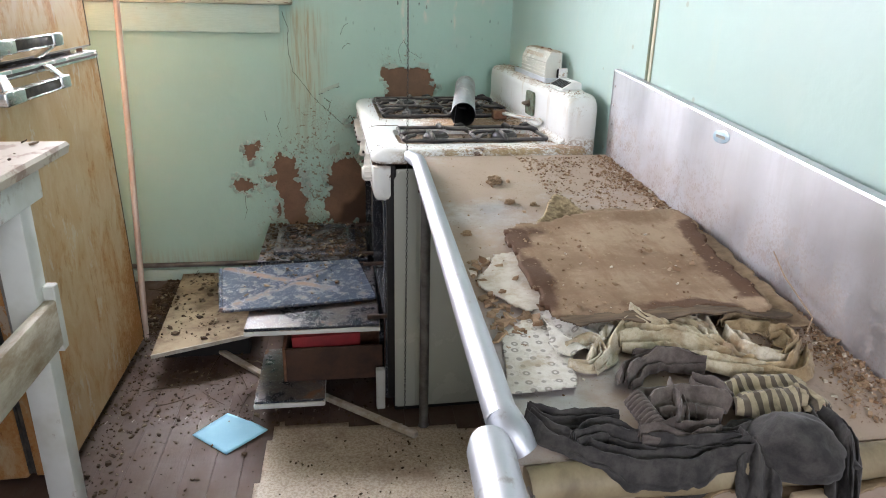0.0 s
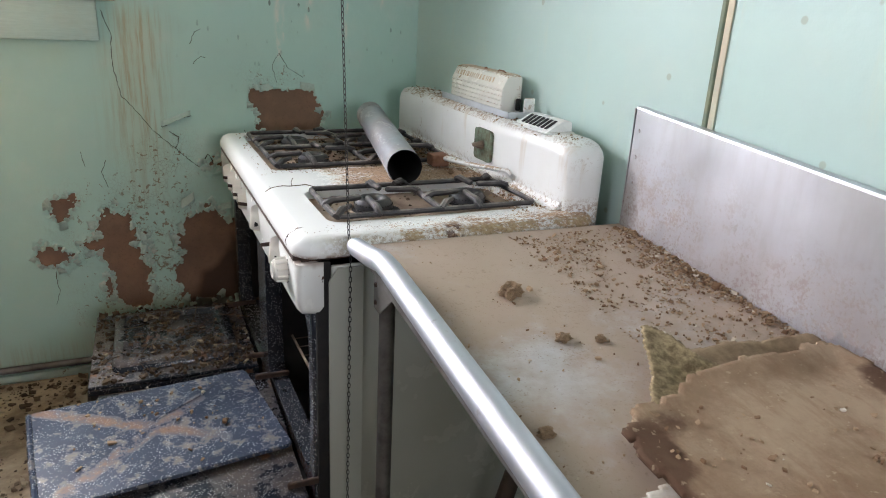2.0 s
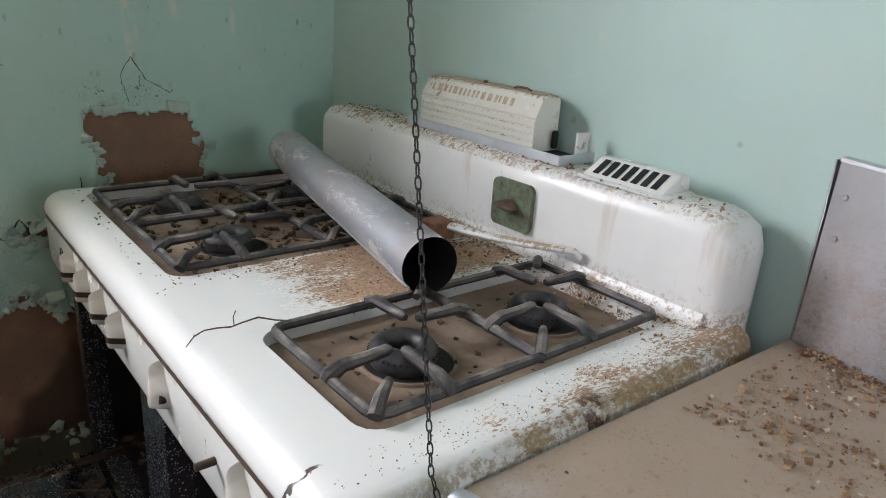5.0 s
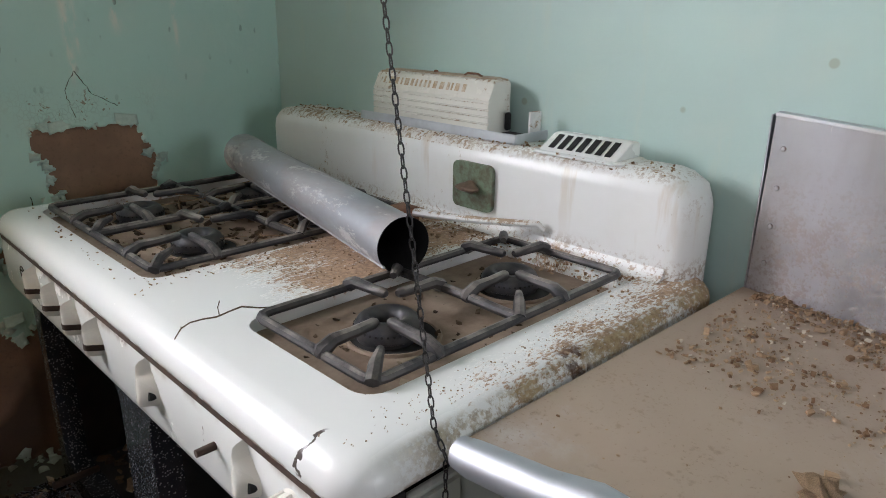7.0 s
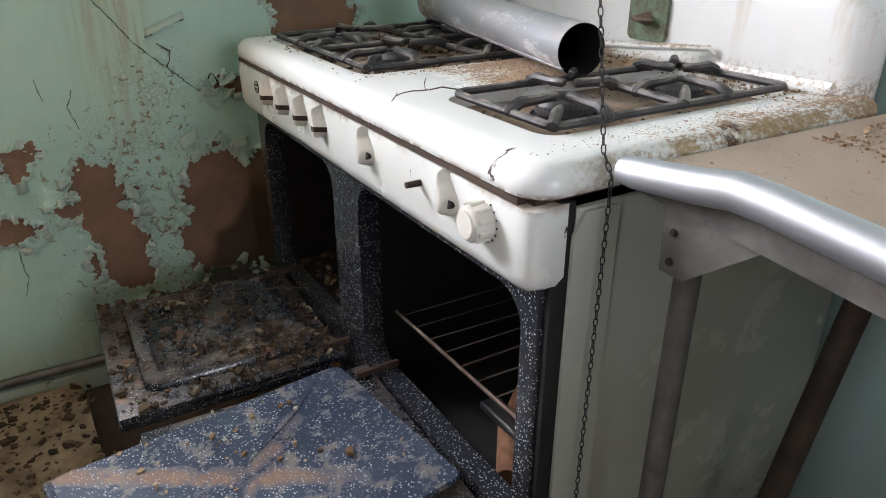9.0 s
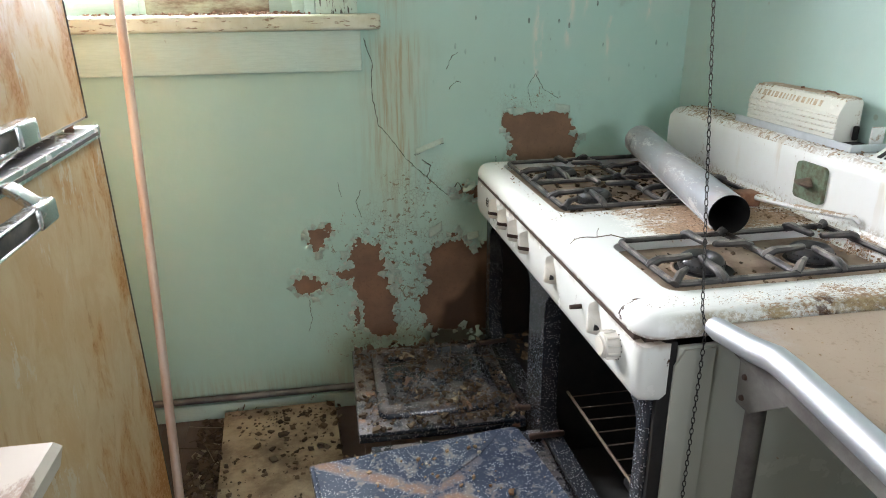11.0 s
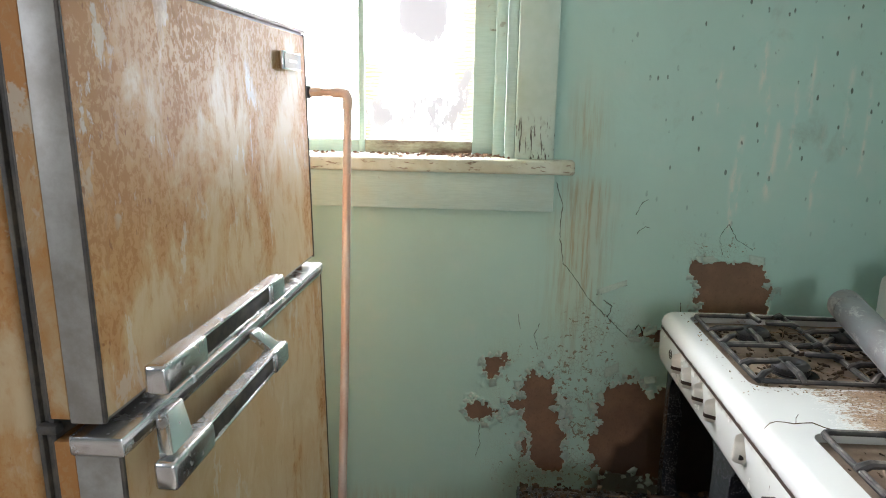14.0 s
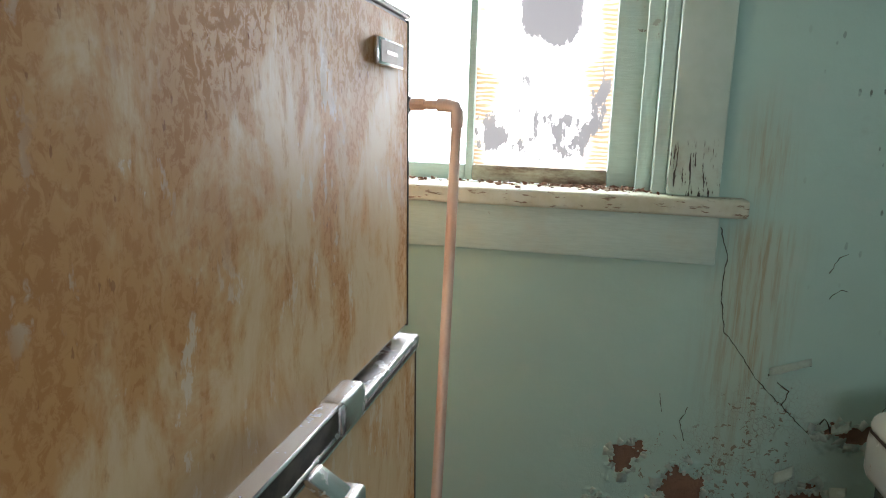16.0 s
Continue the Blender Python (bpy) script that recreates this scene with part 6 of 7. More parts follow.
def counter_debris():
    rng = random.Random(31)
    pts = []

    def drift(x, y, seed):
        return float(cloud(np.array([[x * 16.0]]), np.array([[y * 11.0]]), seed, 3)[0, 0])

    def grain_size():
        return 0.0014 + 0.0042 * rng.random() ** 2.0 + (0.008 * rng.random() if rng.random() > 0.965 else 0)

    for _ in range(7000):
        y = rng.uniform(0.63, 1.90)
        heavy = 0.045 + 0.05 * (1.5 < y < 1.85) + 0.05 * (y < 0.95)
        x = 0.884 - abs(rng.gauss(0, heavy))
        if x > 0.32 and rng.random() < 0.12 + 3.2 * max(0.0, drift(x, y, 5) - 0.40):
            pts.append((x, y, deck(y), grain_size()))
    for _ in range(2600):
        y = rng.uniform(1.42, 1.90)
        x = rng.uniform(0.60, 0.88)
        if rng.random() < 4.0 * max(0.0, drift(x, y, 15) - 0.43):
            pts.append((x, y, deck(y), grain_size()))
    for _ in range(1500):
        y = rng.uniform(0.63, 1.90)
        pts.append((0.885 - abs(rng.gauss(0, 0.022)), y, deck(y) + rng.uniform(0, 0.003), grain_size() * 1.25))
    for _ in range(260):
        y = rng.uniform(0.64, 1.9)
        pts.append((rng.uniform(0.34, 0.86), y, deck(y), grain_size()))
    for _ in range(110):
        y = rng.uniform(0.86, 1.2)
        pts.append((0.33 + abs(rng.gauss(0, 0.06)), y, deck(y), rng.uniform(0.006, 0.018)))
    for _ in range(300):
        pts.append((rng.uniform(0.31, 0.87), rng.uniform(0.05, 0.54), deck(SINK_EDGE) - 0.150, rng.uniform(0.008, 0.030)))
    crumbs("plaster_crumbs", pts, M_DEBRIS, "brown plaster crumbs strewn over the steel drainboard", "debris", 32)
    # larger pieces
    for x, y, s, name in ((0.484, 1.671, 0.042, "plaster_lump"), (0.492, 1.515, 0.024, "plaster_lump"), (0.548, 1.500, 0.018, "plaster_lump"), (0.352, 1.325, 0.022, "plaster_lump"), (0.345, 1.09, 0.024, "plaster_lump"), (0.392, 0.955, 0.024, "plaster_lump")):
        bm = bmesh.new()
        bmesh.ops.create_icosphere(bm, subdivisions=3, radius=0.5)
        for v in bm.verts:
            n = noise.noise(v.co * 3.1 + Vector((x * 40, y * 40, 0))) * 0.55 + noise.noise(v.co * 7 + Vector((y * 30, 0, 0))) * 0.42 + noise.noise(v.co * 14) * 0.30
            v.co *= 1 + n
            v.co.x *= 1.25
            v.co.z = max(v.co.z * 0.62, -0.2)
        ob = part(name, bm, M_LUMP, smooth=15)
        ob.matrix_basis = Matrix.Translation((x, y, deck(y) + 0.17 * s)) @ pose(0, 0, 0, 0, 0, 70 + 300 * x) @ Matrix.Scale(s * 0.85, 4)
        tagged(ob, "jagged tan lump of broken plaster on the drainboard", "debris", "lumps on the drainboard")


def rotted_sheet(name, label, outline, z_of, material, seed, thick=0.005, curl=0.0, n=90, ragged=0.018):
    """A ragged flat sheet; outline: corners in plan; z_of: its height."""
    poly = [Vector((*p, 0)) for p in outline]
    xs, ys = [p.x for p in poly], [p.y for p in poly]
    X, Y = np.meshgrid(np.linspace(min(xs) - 0.03, max(xs) + 0.03, n), np.linspace(min(ys) - 0.03, max(ys) + 0.03, n))
    inside = np.full(X.shape, 9.0)
    for a, b in zip(poly, poly[1:] + poly[:1]):
        ex, ey = b.x - a.x, b.y - a.y
        l = math.hypot(ex, ey)
        inside = np.minimum(inside, (ex * (Y - a.y) - ey * (X - a.x)) / l)
    inside = inside + (cloud(X * 26, Y * 26, seed, 4) - 0.5) * ragged * 2
    rim = smooth01(inside, 0.075, 0.0) * smooth01(cloud(X * 6, Y * 6, seed + 5, 3), 0.30, 0.62) * smooth01(Y, max(ys) - 0.02, max(ys) - 0.10)
    Z = z_of(X, Y) + (cloud(X * 9, Y * 9, seed + 9, 3) - 0.5) * 0.010 + curl * smooth01(inside, 0.05, 0.0) * (cloud(X * 7, Y * 7, seed + 12, 2) - 0.25)
    c = inside[:-1, :-1] + inside[1:, 1:] + inside[:-1, 1:] + inside[1:, :-1]
    me = grid_mesh(name, X, Y, Z, material, c > 0, dict(rim=rim))
    ob = tagged(part(name, me, material), label, "board")
    mod = ob.modifiers.new("thick", "SOLIDIFY")
    mod.thickness, mod.offset = thick, 1.0
    return ob


def hull_z(lift):
    return lambda X, Y: deck(Y) + lift


counter_debris()
rotted_sheet("rotted_board", "rotted brown hardboard sheet lying on the drainboard", [(0.425, 0.915), (0.80, 0.895), (0.845, 1.34), (0.58, 1.345), (0.42, 1.28)], lambda X, Y: deck(Y) + 0.017 + 0.010 * smooth01(X, 0.45, 0.8), M_BOARD, 3, 0.008, 0.016)
M_MOSS = mat_simple("mouldy_card", (0.13, 0.09, 0.042), (0.36, 0.275, 0.155), 75, 0.9, 0, 0.8)
rotted_sheet("mouldy_card", "curled greenish-brown scrap of mouldy card", [(0.475, 1.275), (0.66, 1.33), (0.60, 1.455), (0.585, 1.455)], lambda X, Y: deck(Y) + 0.012 + 0.02 * smooth01(Y, 1.33, 1.46), M_MOSS, 14, 0.003, 0.02, 60, 0.008)
M_TANPAPER = mat_simple("tan_backing", (0.29, 0.21, 0.125), (0.17, 0.11, 0.06), 30, 0.9, 0, 0.4)
rotted_sheet("torn_backing", "torn tan backing paper along the board", [(0.63, 1.34), (0.87, 1.28), (0.875, 1.40), (0.64, 1.425)], hull_z(0.008), M_TANPAPER, 18, 0.002, 0.015, 60, 0.012)
rotted_sheet("torn_backing", "long torn tan strip beside the splashback", [(0.80, 0.88), (0.86, 0.86), (0.872, 1.36), (0.85, 1.38)], hull_z(0.014), M_TANPAPER, 24, 0.002, 0.01, 70, 0.014)
M_PALECARD = mat_simple("pale_card", (0.55, 0.52, 0.45), (0.38, 0.31, 0.22), 24, 0.9, 0, 0.5)
rotted_sheet("pale_card", "dirty off-white torn card under the board", [(0.330, 1.075), (0.395, 0.965), (0.46, 0.98), (0.44, 1.21), (0.385, 1.19)], hull_z(0.006), M_PALECARD, 29, 0.003, 0.012, 60, 0.008)
rotted_sheet("dark_strip", "dark rotted strip of wood along the board's edge", [(0.43, 0.900), (0.46, 0.884), (0.79, 0.872), (0.84, 0.882), (0.80, 0.906), (0.50, 0.912)], hull_z(0.026), mat_simple("dark_rot", (0.075, 0.052, 0.033), (0.16, 0.11, 0.065), 30, 0.95, 0, 0.7, (0.4, 3, 1)), 35, 0.003, 0.022, 110, 0.016)
rng = random.Random(44)
crumbs("board_crumbs", [(x, y, deck(y) + 0.026 + 0.006 * (x > 0.65), rng.uniform(0.0015, 0.006) * (1 if rng.random() > 0.08 else 2)) for x, y in [(rng.uniform(0.45, 0.82), rng.uniform(0.92, 1.33)) for _ in range(260)]], M_DEBRIS, "plaster crumbs lying on the rotted board", "debris", 45)
wire = tube([(0.80, 0.80, deck(0.80) + 0.045), (0.845, 0.85, deck(0.85) + 0.04), (0.875, 0.98, deck(0.98) + 0.05), (0.880, 1.03, deck(1.03) + 0.075)], 0.0013, 6)
tagged(part("wire", wire, M_DEBRIS), "thin bent pale wire leaning on the splashback", "wire")


# ---------- heap of old clothes ----------
M_SPOTTED = mat_cloth("spotted_cotton", (0.62, 0.60, 0.55), (0.50, 0.47, 0.40), 900, (0.34, 0.27, 0.17), (0.22, 0.20, 0.18))
M_CREAM = mat_cloth("cream_cotton", (0.54, 0.49, 0.36), (0.36, 0.29, 0.18), 900, (0.20, 0.125, 0.06))
M_OFFWHITE = mat_cloth("soiled_white_cotton", (0.58, 0.54, 0.44), (0.40, 0.33, 0.22), 900, (0.24, 0.155, 0.08))
M_BROWN = mat_cloth("brown_wool", (0.075, 0.060, 0.054), (0.15, 0.125, 0.11), 700)
M_CHARCOAL = mat_cloth("charcoal_wool", (0.030, 0.028, 0.028), (0.070, 0.064, 0.060), 700)
M_TANRAG = mat_cloth("tan_cotton", (0.42, 0.33, 0.20), (0.28, 0.20, 0.11), 900, (0.18, 0.11, 0.055))
M_STRIPED = mat_cloth("striped_knit", (0.40, 0.34, 0.23), (0.30, 0.25, 0.16), 500, None, None, (0.07, 0.055, 0.045))

def deck_or_drop(Y):
    """Height of the drainboard and of the rolled edge below it."""
    return np.where(Y > SINK_EDGE - 0.01, deck(Y), deck(SINK_EDGE) - 0.9 * np.maximum(SINK_EDGE - 0.035 - Y, 0.0))


def band(name, material, path, w, h, seed, base=0.003, folds=2.0, parent=None, label=""):
    """A long bunched fold of cloth, swept along a line in plan: arched across, creased along, pinched at its ends."""
    rng = np.random.default_rng(seed)
    p = np.array(path, float)
    q = np.vstack([2 * p[0] - p[1], p, 2 * p[-1] - p[-2]])
    rows = []
    for k in range(len(p) - 1):
        for t in np.linspace(0, 1, 34, endpoint=k == len(p) - 2):
            a, b, c, d = q[k:k + 4]
            rows.append(0.5 * (2 * b + (c - a) * t + (2 * a - 5 * b + 4 * c - d) * t * t + (3 * b - a - 3 * c + d) * t ** 3))
    line = np.array(rows)
    tan = np.gradient(line, axis=0)
    tan /= np.linalg.norm(tan, axis=1)[:, None] + 1e-9
    side = np.stack([-tan[:, 1], tan[:, 0]], -1)
    run = np.concatenate([[0], np.cumsum(np.linalg.norm(np.diff(line, axis=0), axis=1))])
    m = 34
    S, U = np.meshgrid(run, np.linspace(-1, 1, m), indexing="ij")
    T = S / run[-1]
    phase = rng.uniform(0, 6)
    wide = (0.5 * w) * (0.55 + 0.45 * smooth01(np.minimum(T, 1 - T), 0.0, 0.16)) * (0.62 + 0.75 * cloud(S * 34, np.sign(U) * 3.0 + seed, seed, 3))
    warp = (cloud(S * 18, U * 1.5, seed + 1, 3) - 0.5) * 3.2
    crease = np.cos(folds * math.pi * U + phase + warp)
    crumple = cloud(S * 34, U * 2.4, seed + 6, 3) - 0.5
    pucker = np.sin(S * 150 + 2.5 * U + 5 * cloud(S * 12, U, seed + 4, 2)) * smooth01(cloud(S * 25, U * 1.2, seed + 2, 2), 0.45, 0.75)
    arch = np.sqrt(np.clip(1 - U ** 2, 0, 1))
    Z = h * arch * (0.58 + 0.40 * crease + 0.07 * pucker + 0.70 * crumple + 0.5 * (cloud(S * 14, U * 0.7, seed + 3, 2) - 0.5))
    X, Y = line[:, 0:1] + side[:, 0:1] * U * wide, line[:, 1:2] + side[:, 1:2] * U * wide
    Zw = deck_or_drop(Y) + base + np.maximum(Z, 0.0)
    ob = part(name, grid_mesh(name, X, Y, Zw, material), material, parent, label)
    mod = ob.modifiers.new("thick", "SOLIDIFY")
    mod.thickness, mod.offset = 0.0010, 1.0
    return ob


rotted_sheet("spotted_cloth", "off-white cotton cloth with small printed rings, lying flat on the drainboard", [(0.313, 0.741), (0.415, 0.745), (0.457, 0.924), (0.418, 0.978), (0.336, 0.896)], hull_z(0.004), M_SPOTTED, 61, 0.0015, 0.006, 90, 0.004)
rotted_sheet("spotted_cloth", "wrinkled end of the ring-printed cotton cloth beside the board", [(0.405, 0.815), (0.485, 0.843), (0.537, 0.906), (0.556, 0.978), (0.471, 0.982), (0.417, 0.955)], lambda X, Y: deck(Y) + 0.009 + 0.005 * np.sin(X * 130 + Y * 60), M_SPOTTED, 63, 0.0015, 0.008, 90, 0.004)
shirt = thing("cream_shirt", "yellowed cream cotton shirt twisted into a heap of folds", "clothes")
for k, (path, w, h, base) in enumerate((
        ([(0.448, 0.782), (0.483, 0.830), (0.521, 0.883), (0.559, 0.912), (0.604, 0.916), (0.647, 0.899), (0.674, 0.864)], 0.040, 0.024, 0.004),
        ([(0.537, 0.885), (0.602, 0.899), (0.649, 0.874), (0.674, 0.811)], 0.055, 0.026, 0.004),
        ([(0.514, 0.840), (0.578, 0.846), (0.622, 0.820), (0.665, 0.777)], 0.05, 0.03, 0.006),
        ([(0.429, 0.848), (0.476, 0.862), (0.480, 0.820), (0.449, 0.786), (0.419, 0.802)], 0.022, 0.016, 0.006),
        ([(0.575, 0.798), (0.621, 0.781), (0.663, 0.757), (0.702, 0.746)], 0.035, 0.022, 0.012),
        ([(0.562, 0.924), (0.582, 0.877), (0.624, 0.842), (0.649, 0.799)], 0.03, 0.034, 0.01),
        ([(0.679, 0.913), (0.673, 0.852), (0.671, 0.797), (0.697, 0.768)], 0.032, 0.028, 0.006),
)):
    band("fold", M_CREAM if k % 3 else M_OFFWHITE, path, w, h, 70 + k, base, 2.0 + k % 2, shirt)
rag = thing("tan_rag", "soiled tan and white rag looped beside the shirt", "clothes")
for k, (path, w, h, base) in enumerate((
        ([(0.710, 0.884), (0.761, 0.894), (0.792, 0.860), (0.795, 0.811)], 0.05, 0.022, 0.005),
        ([(0.701, 0.859), (0.704, 0.821), (0.715, 0.784), (0.764, 0.779)], 0.034, 0.026, 0.006),
        ([(0.662, 0.772), (0.705, 0.751), (0.755, 0.751), (0.801, 0.802)], 0.04, 0.028, 0.005),
        ([(0.766, 0.843), (0.800, 0.849), (0.789, 0.803), (0.755, 0.780)], 0.022, 0.024, 0.012),
)):
    band("fold", M_OFFWHITE if k == 1 else M_TANRAG, path, w, h, 90 + k, base, 2.0, rag)
jacket = thing("brown_jacket", "worn dark grey-brown jacket with a ribbed cuff lying crumpled", "clothes")
for k, (path, w, h, base) in enumerate((
        ([(0.491, 0.670), (0.542, 0.692), (0.582, 0.681), (0.599, 0.658)], 0.085, 0.028, 0.010),
        ([(0.482, 0.735), (0.513, 0.771), (0.565, 0.787), (0.618, 0.765)], 0.042, 0.026, 0.01),
        ([(0.526, 0.812), (0.565, 0.808), (0.614, 0.785)], 0.05, 0.018, 0.006),
        ([(0.536, 0.714), (0.530, 0.666), (0.502, 0.624), (0.451, 0.612)], 0.026, 0.026, 0.016),
        ([(0.575, 0.725), (0.597, 0.700), (0.606, 0.671)], 0.045, 0.028, 0.014),
        ([(0.463, 0.641), (0.507, 0.618), (0.564, 0.624)], 0.05, 0.03, 0.006),
)):
    band("fold" if k else "sleeve", M_BROWN, path, w, h, 110 + k, base, 2.0 + 0.5 * (k % 3), jacket)
trousers = thing("charcoal_trousers", "dusty charcoal wool trousers draped over the basin edge", "clothes")
for k, (path, w, h, base) in enumerate((
        ([(0.328, 0.687), (0.353, 0.640), (0.395, 0.601), (0.444, 0.579), (0.535, 0.585), (0.598, 0.590)], 0.042, 0.020, 0.004),
        ([(0.332, 0.701), (0.364, 0.677), (0.406, 0.675), (0.446, 0.666)], 0.034, 0.020, 0.004),
        ([(0.369, 0.621), (0.417, 0.640), (0.453, 0.617), (0.513, 0.599), (0.583, 0.603)], 0.032, 0.024, 0.008),
        ([(0.546, 0.619), (0.593, 0.620), (0.634, 0.635)], 0.045, 0.020, 0.006),
)):
    band("trouser_leg" if k == 0 else "fold", M_CHARCOAL, path, w, h, 130 + k, base, 2.5, trousers)
sweater = thing("striped_sweater", "cream and dark brown striped knitted sweater sleeve", "clothes")
band("sleeve", M_STRIPED, [(0.598, 0.672), (0.647, 0.685), (0.701, 0.689), (0.723, 0.677)], 0.075, 0.024, 151, 0.016, 1.0, sweater)
band("cuff", M_STRIPED, [(0.710, 0.689), (0.725, 0.673), (0.729, 0.648)], 0.045, 0.018, 153, 0.014, 1.0, sweater)


def felt_cap():
    bm = bmesh.new()
    bmesh.ops.create_uvsphere(bm, u_segments=48, v_segments=30, radius=1.0)
    for v in bm.verts:
        n = noise.noise(v.co * 1.3) * 0.16 + noise.noise(v.co * 3.5 + Vector((5, 0, 0))) * 0.06 + abs(noise.noise(v.co * 5 + Vector((0, 9, 0)))) * 0.05
        v.co *= 1 + n
        v.co.x, v.co.y, v.co.z = v.co.x * 0.052, v.co.y * 0.058, max(v.co.z, -0.7) * 0.046
    cap = thing("felt_cap", "dusty black felt cap slumped over the basin edge", "cap", pose(0.648, 0.588, deck(0.588) + 0.010, -18, 6, 20))
    part("crown", bm, M_CHARCOAL, cap, smooth=180)
    part("strap", tube([(0.046, 0.036, 0.016), (0.060, 0.012, 0.008), (0.062, -0.026, -0.004), (0.050, -0.052, -0.020)], 0.007, 8, squash=0.5), M_CHARCOAL, cap)


felt_cap()
scarf = thing("wool_scarf", "dark grey wool scarf hanging over the basin edge", "clothes")
for k, (path, w, h, base) in enumerate((
        ([(0.724, 0.659), (0.724, 0.612), (0.699, 0.556), (0.665, 0.498)], 0.04, 0.026, 0.004),
        ([(0.734, 0.644), (0.722, 0.588), (0.682, 0.515)], 0.025, 0.03, 0.004),
        ([(0.590, 0.615), (0.596, 0.579), (0.569, 0.528)], 0.05, 0.024, 0.004),
)):
    band("fold", M_CHARCOAL, path, w, h, 170 + k, base, 2.0, scarf)
U, V = np.meshgrid(np.linspace(0, 1, 60), np.linspace(0, 1, 16))
cuff = grid_mesh("ribbed_cuff", 0.457 + 0.006 * U + 0.034 * V, 0.681 - 0.064 * U + 0.002 * V, deck(0.681) + 0.026 + 0.016 * np.sin(math.pi * V) - 0.006 * U + 0.0022 * np.sin(U * 56), M_BROWN)
cuff_ob = part("ribbed_cuff", cuff, M_BROWN, jacket, "ribbed knitted cuff")
cuff_ob.modifiers.new("thick", "SOLIDIFY").thickness = 0.005
rotted_sheet("dark_rag", "dark rotted rag lying in the basin below the edge", [(0.486, 0.587), (0.591, 0.556), (0.651, 0.603), (0.554, 0.614)], lambda X, Y: deck(SINK_EDGE) - 0.050 + 0.012 * np.sin(X * 40 + Y * 30), M_CHARCOAL, 67, 0.003, 0.02, 90, 0.02)
rotted_sheet("tan_backing_scrap", "crumpled tan backing paper filling the basin", [(0.313, 0.570), (0.764, 0.548), (0.832, 0.631), (0.338, 0.634)], lambda X, Y: deck(SINK_EDGE) - 0.062 + 0.018 * np.sin(X * 31 + Y * 17), M_TANPAPER, 69, 0.003, 0.03, 110, 0.02)
chip = box((-0.028, -0.012, 0), (0.028, 0.012, 0.018), 0.004, 2)
tagged(part("wood_block", chip, mat_simple("bare_pine", (0.60, 0.48, 0.33), (0.48, 0.35, 0.22), 20, 0.8, 0, 0.3, (0.3, 3, 3)), m=pose(0.651, 0.542, deck(SINK_EDGE) - 0.044, 0, 8, 12)), "small pale wooden block resting among the rags", "wood")


# ---------- the refrigerator ----------
def fridge():
    fr = thing("refrigerator", "rust-streaked cream refrigerator with freezer door above", "refrigerator", pose(-0.757, 1.676, 1.15) @ pose(0, 0, 0, 0, -1.2, 0) @ pose(0, 0, -1.15))
    w = 0.839
    part("body", box((-0.70, 0.006, 0.02), (-0.090, w - 0.012, 1.655), 0.012, 3), M_FR_SIDE, fr, "cream side streaked with rust")
    for k in range(3):
        part("gasket", box((-0.0895 + 0.008 * k, 0.008 + 0.004 * (k % 2), 0.035), (-0.0825 + 0.008 * k, w - 0.008, 1.632), 0.0025, 2), M_RUBBER, fr)
    for name, z0, z1, x, mat in (("freezer_door", 1.150, 1.637, 0.0, M_FR_UP), ("lower_door", 0.030, 1.131, 0.014, M_FR_LO)):
        door = part(name, box((-0.042, 0.0, z0), (x - 0.004, w, z1), 0.002, 2), M_STRIP, fr, "rust-stained cream door" if x == 0 else "yellowed cream door")
        part("door_skin", box((x - 0.0035, 0.004, z0 + 0.006), (x, w - 0.010, z1 - 0.006), 0.0015, 1), mat, door)
        part("inner_edge", box((-0.0655, 0.0015, z0 + 0.004), (-0.0425, w - 0.004, z1 - 0.004), 0.001, 1), M_FR_EDGE, door, "rusty inner edge")
        for y in (-0.0012, w - 0.0095):
            part("edge_line", box((x - 0.0038, y, z0 + 0.002), (x + 0.0012, y + 0.0048, z1 - 0.002), 0.001, 1), M_RUBBER, door, "dark edge strip")
    lower_cap = part("top_trim", box((-0.046, -0.003, 1.112), (0.018, w + 0.003, 1.1365), 0.004, 2), M_CHROME, fr, "chrome trim along the lower door")
    part("groove", box((0.0183, 0.02, 1.120), (0.0195, w - 0.02, 1.1265)), M_RUBBER, lower_cap)
    part("top_trim", box((-0.046, -0.001, 1.6375), (0.002, w + 0.002, 1.6445), 0.002, 1), M_STRIP, fr)
    part("hinge", lathe([(0, 0.0), (0.009, 0.0), (0.010, 0.006), (0.010, 0.012), (0, 0.013)], 14), M_RUST, fr, m=pose(-0.030, w - 0.03, 1.1368))
    part("hinge", box((-0.085, 0.000, 1.134), (-0.060, 0.016, 1.146), 0.004, 2), M_RUBBER, fr)
    badge = part("badge", box((0.0002, 0.656, 1.556), (0.0100, 0.772, 1.592), 0.003, 2), M_CHROME, fr, "small chrome badge")
    part("plate", box((0.0102, 0.662, 1.560), (0.0110, 0.766, 1.588)), M_STRIP, badge)
    part("bar", box((0.0112, 0.684, 1.571), (0.0118, 0.734, 1.576)), M_CHROME, badge)

    def handle(z_bar, z_foot, x_foot):
        h = part("handle", box((0.045, 0.116, z_bar - 0.013), (0.062, 0.361, z_bar + 0.013), 0.004, 2), M_RUBBER, fr, "chrome trapezoid door handle with black insert")
        part("trim", box((0.0425, 0.111, z_bar + 0.0115), (0.064, 0.366, z_bar + 0.0165), 0.002, 1), M_CHROME, h)
        part("trim", box((0.0425, 0.111, z_bar - 0.0165), (0.064, 0.366, z_bar - 0.0115), 0.002, 1), M_CHROME, h)
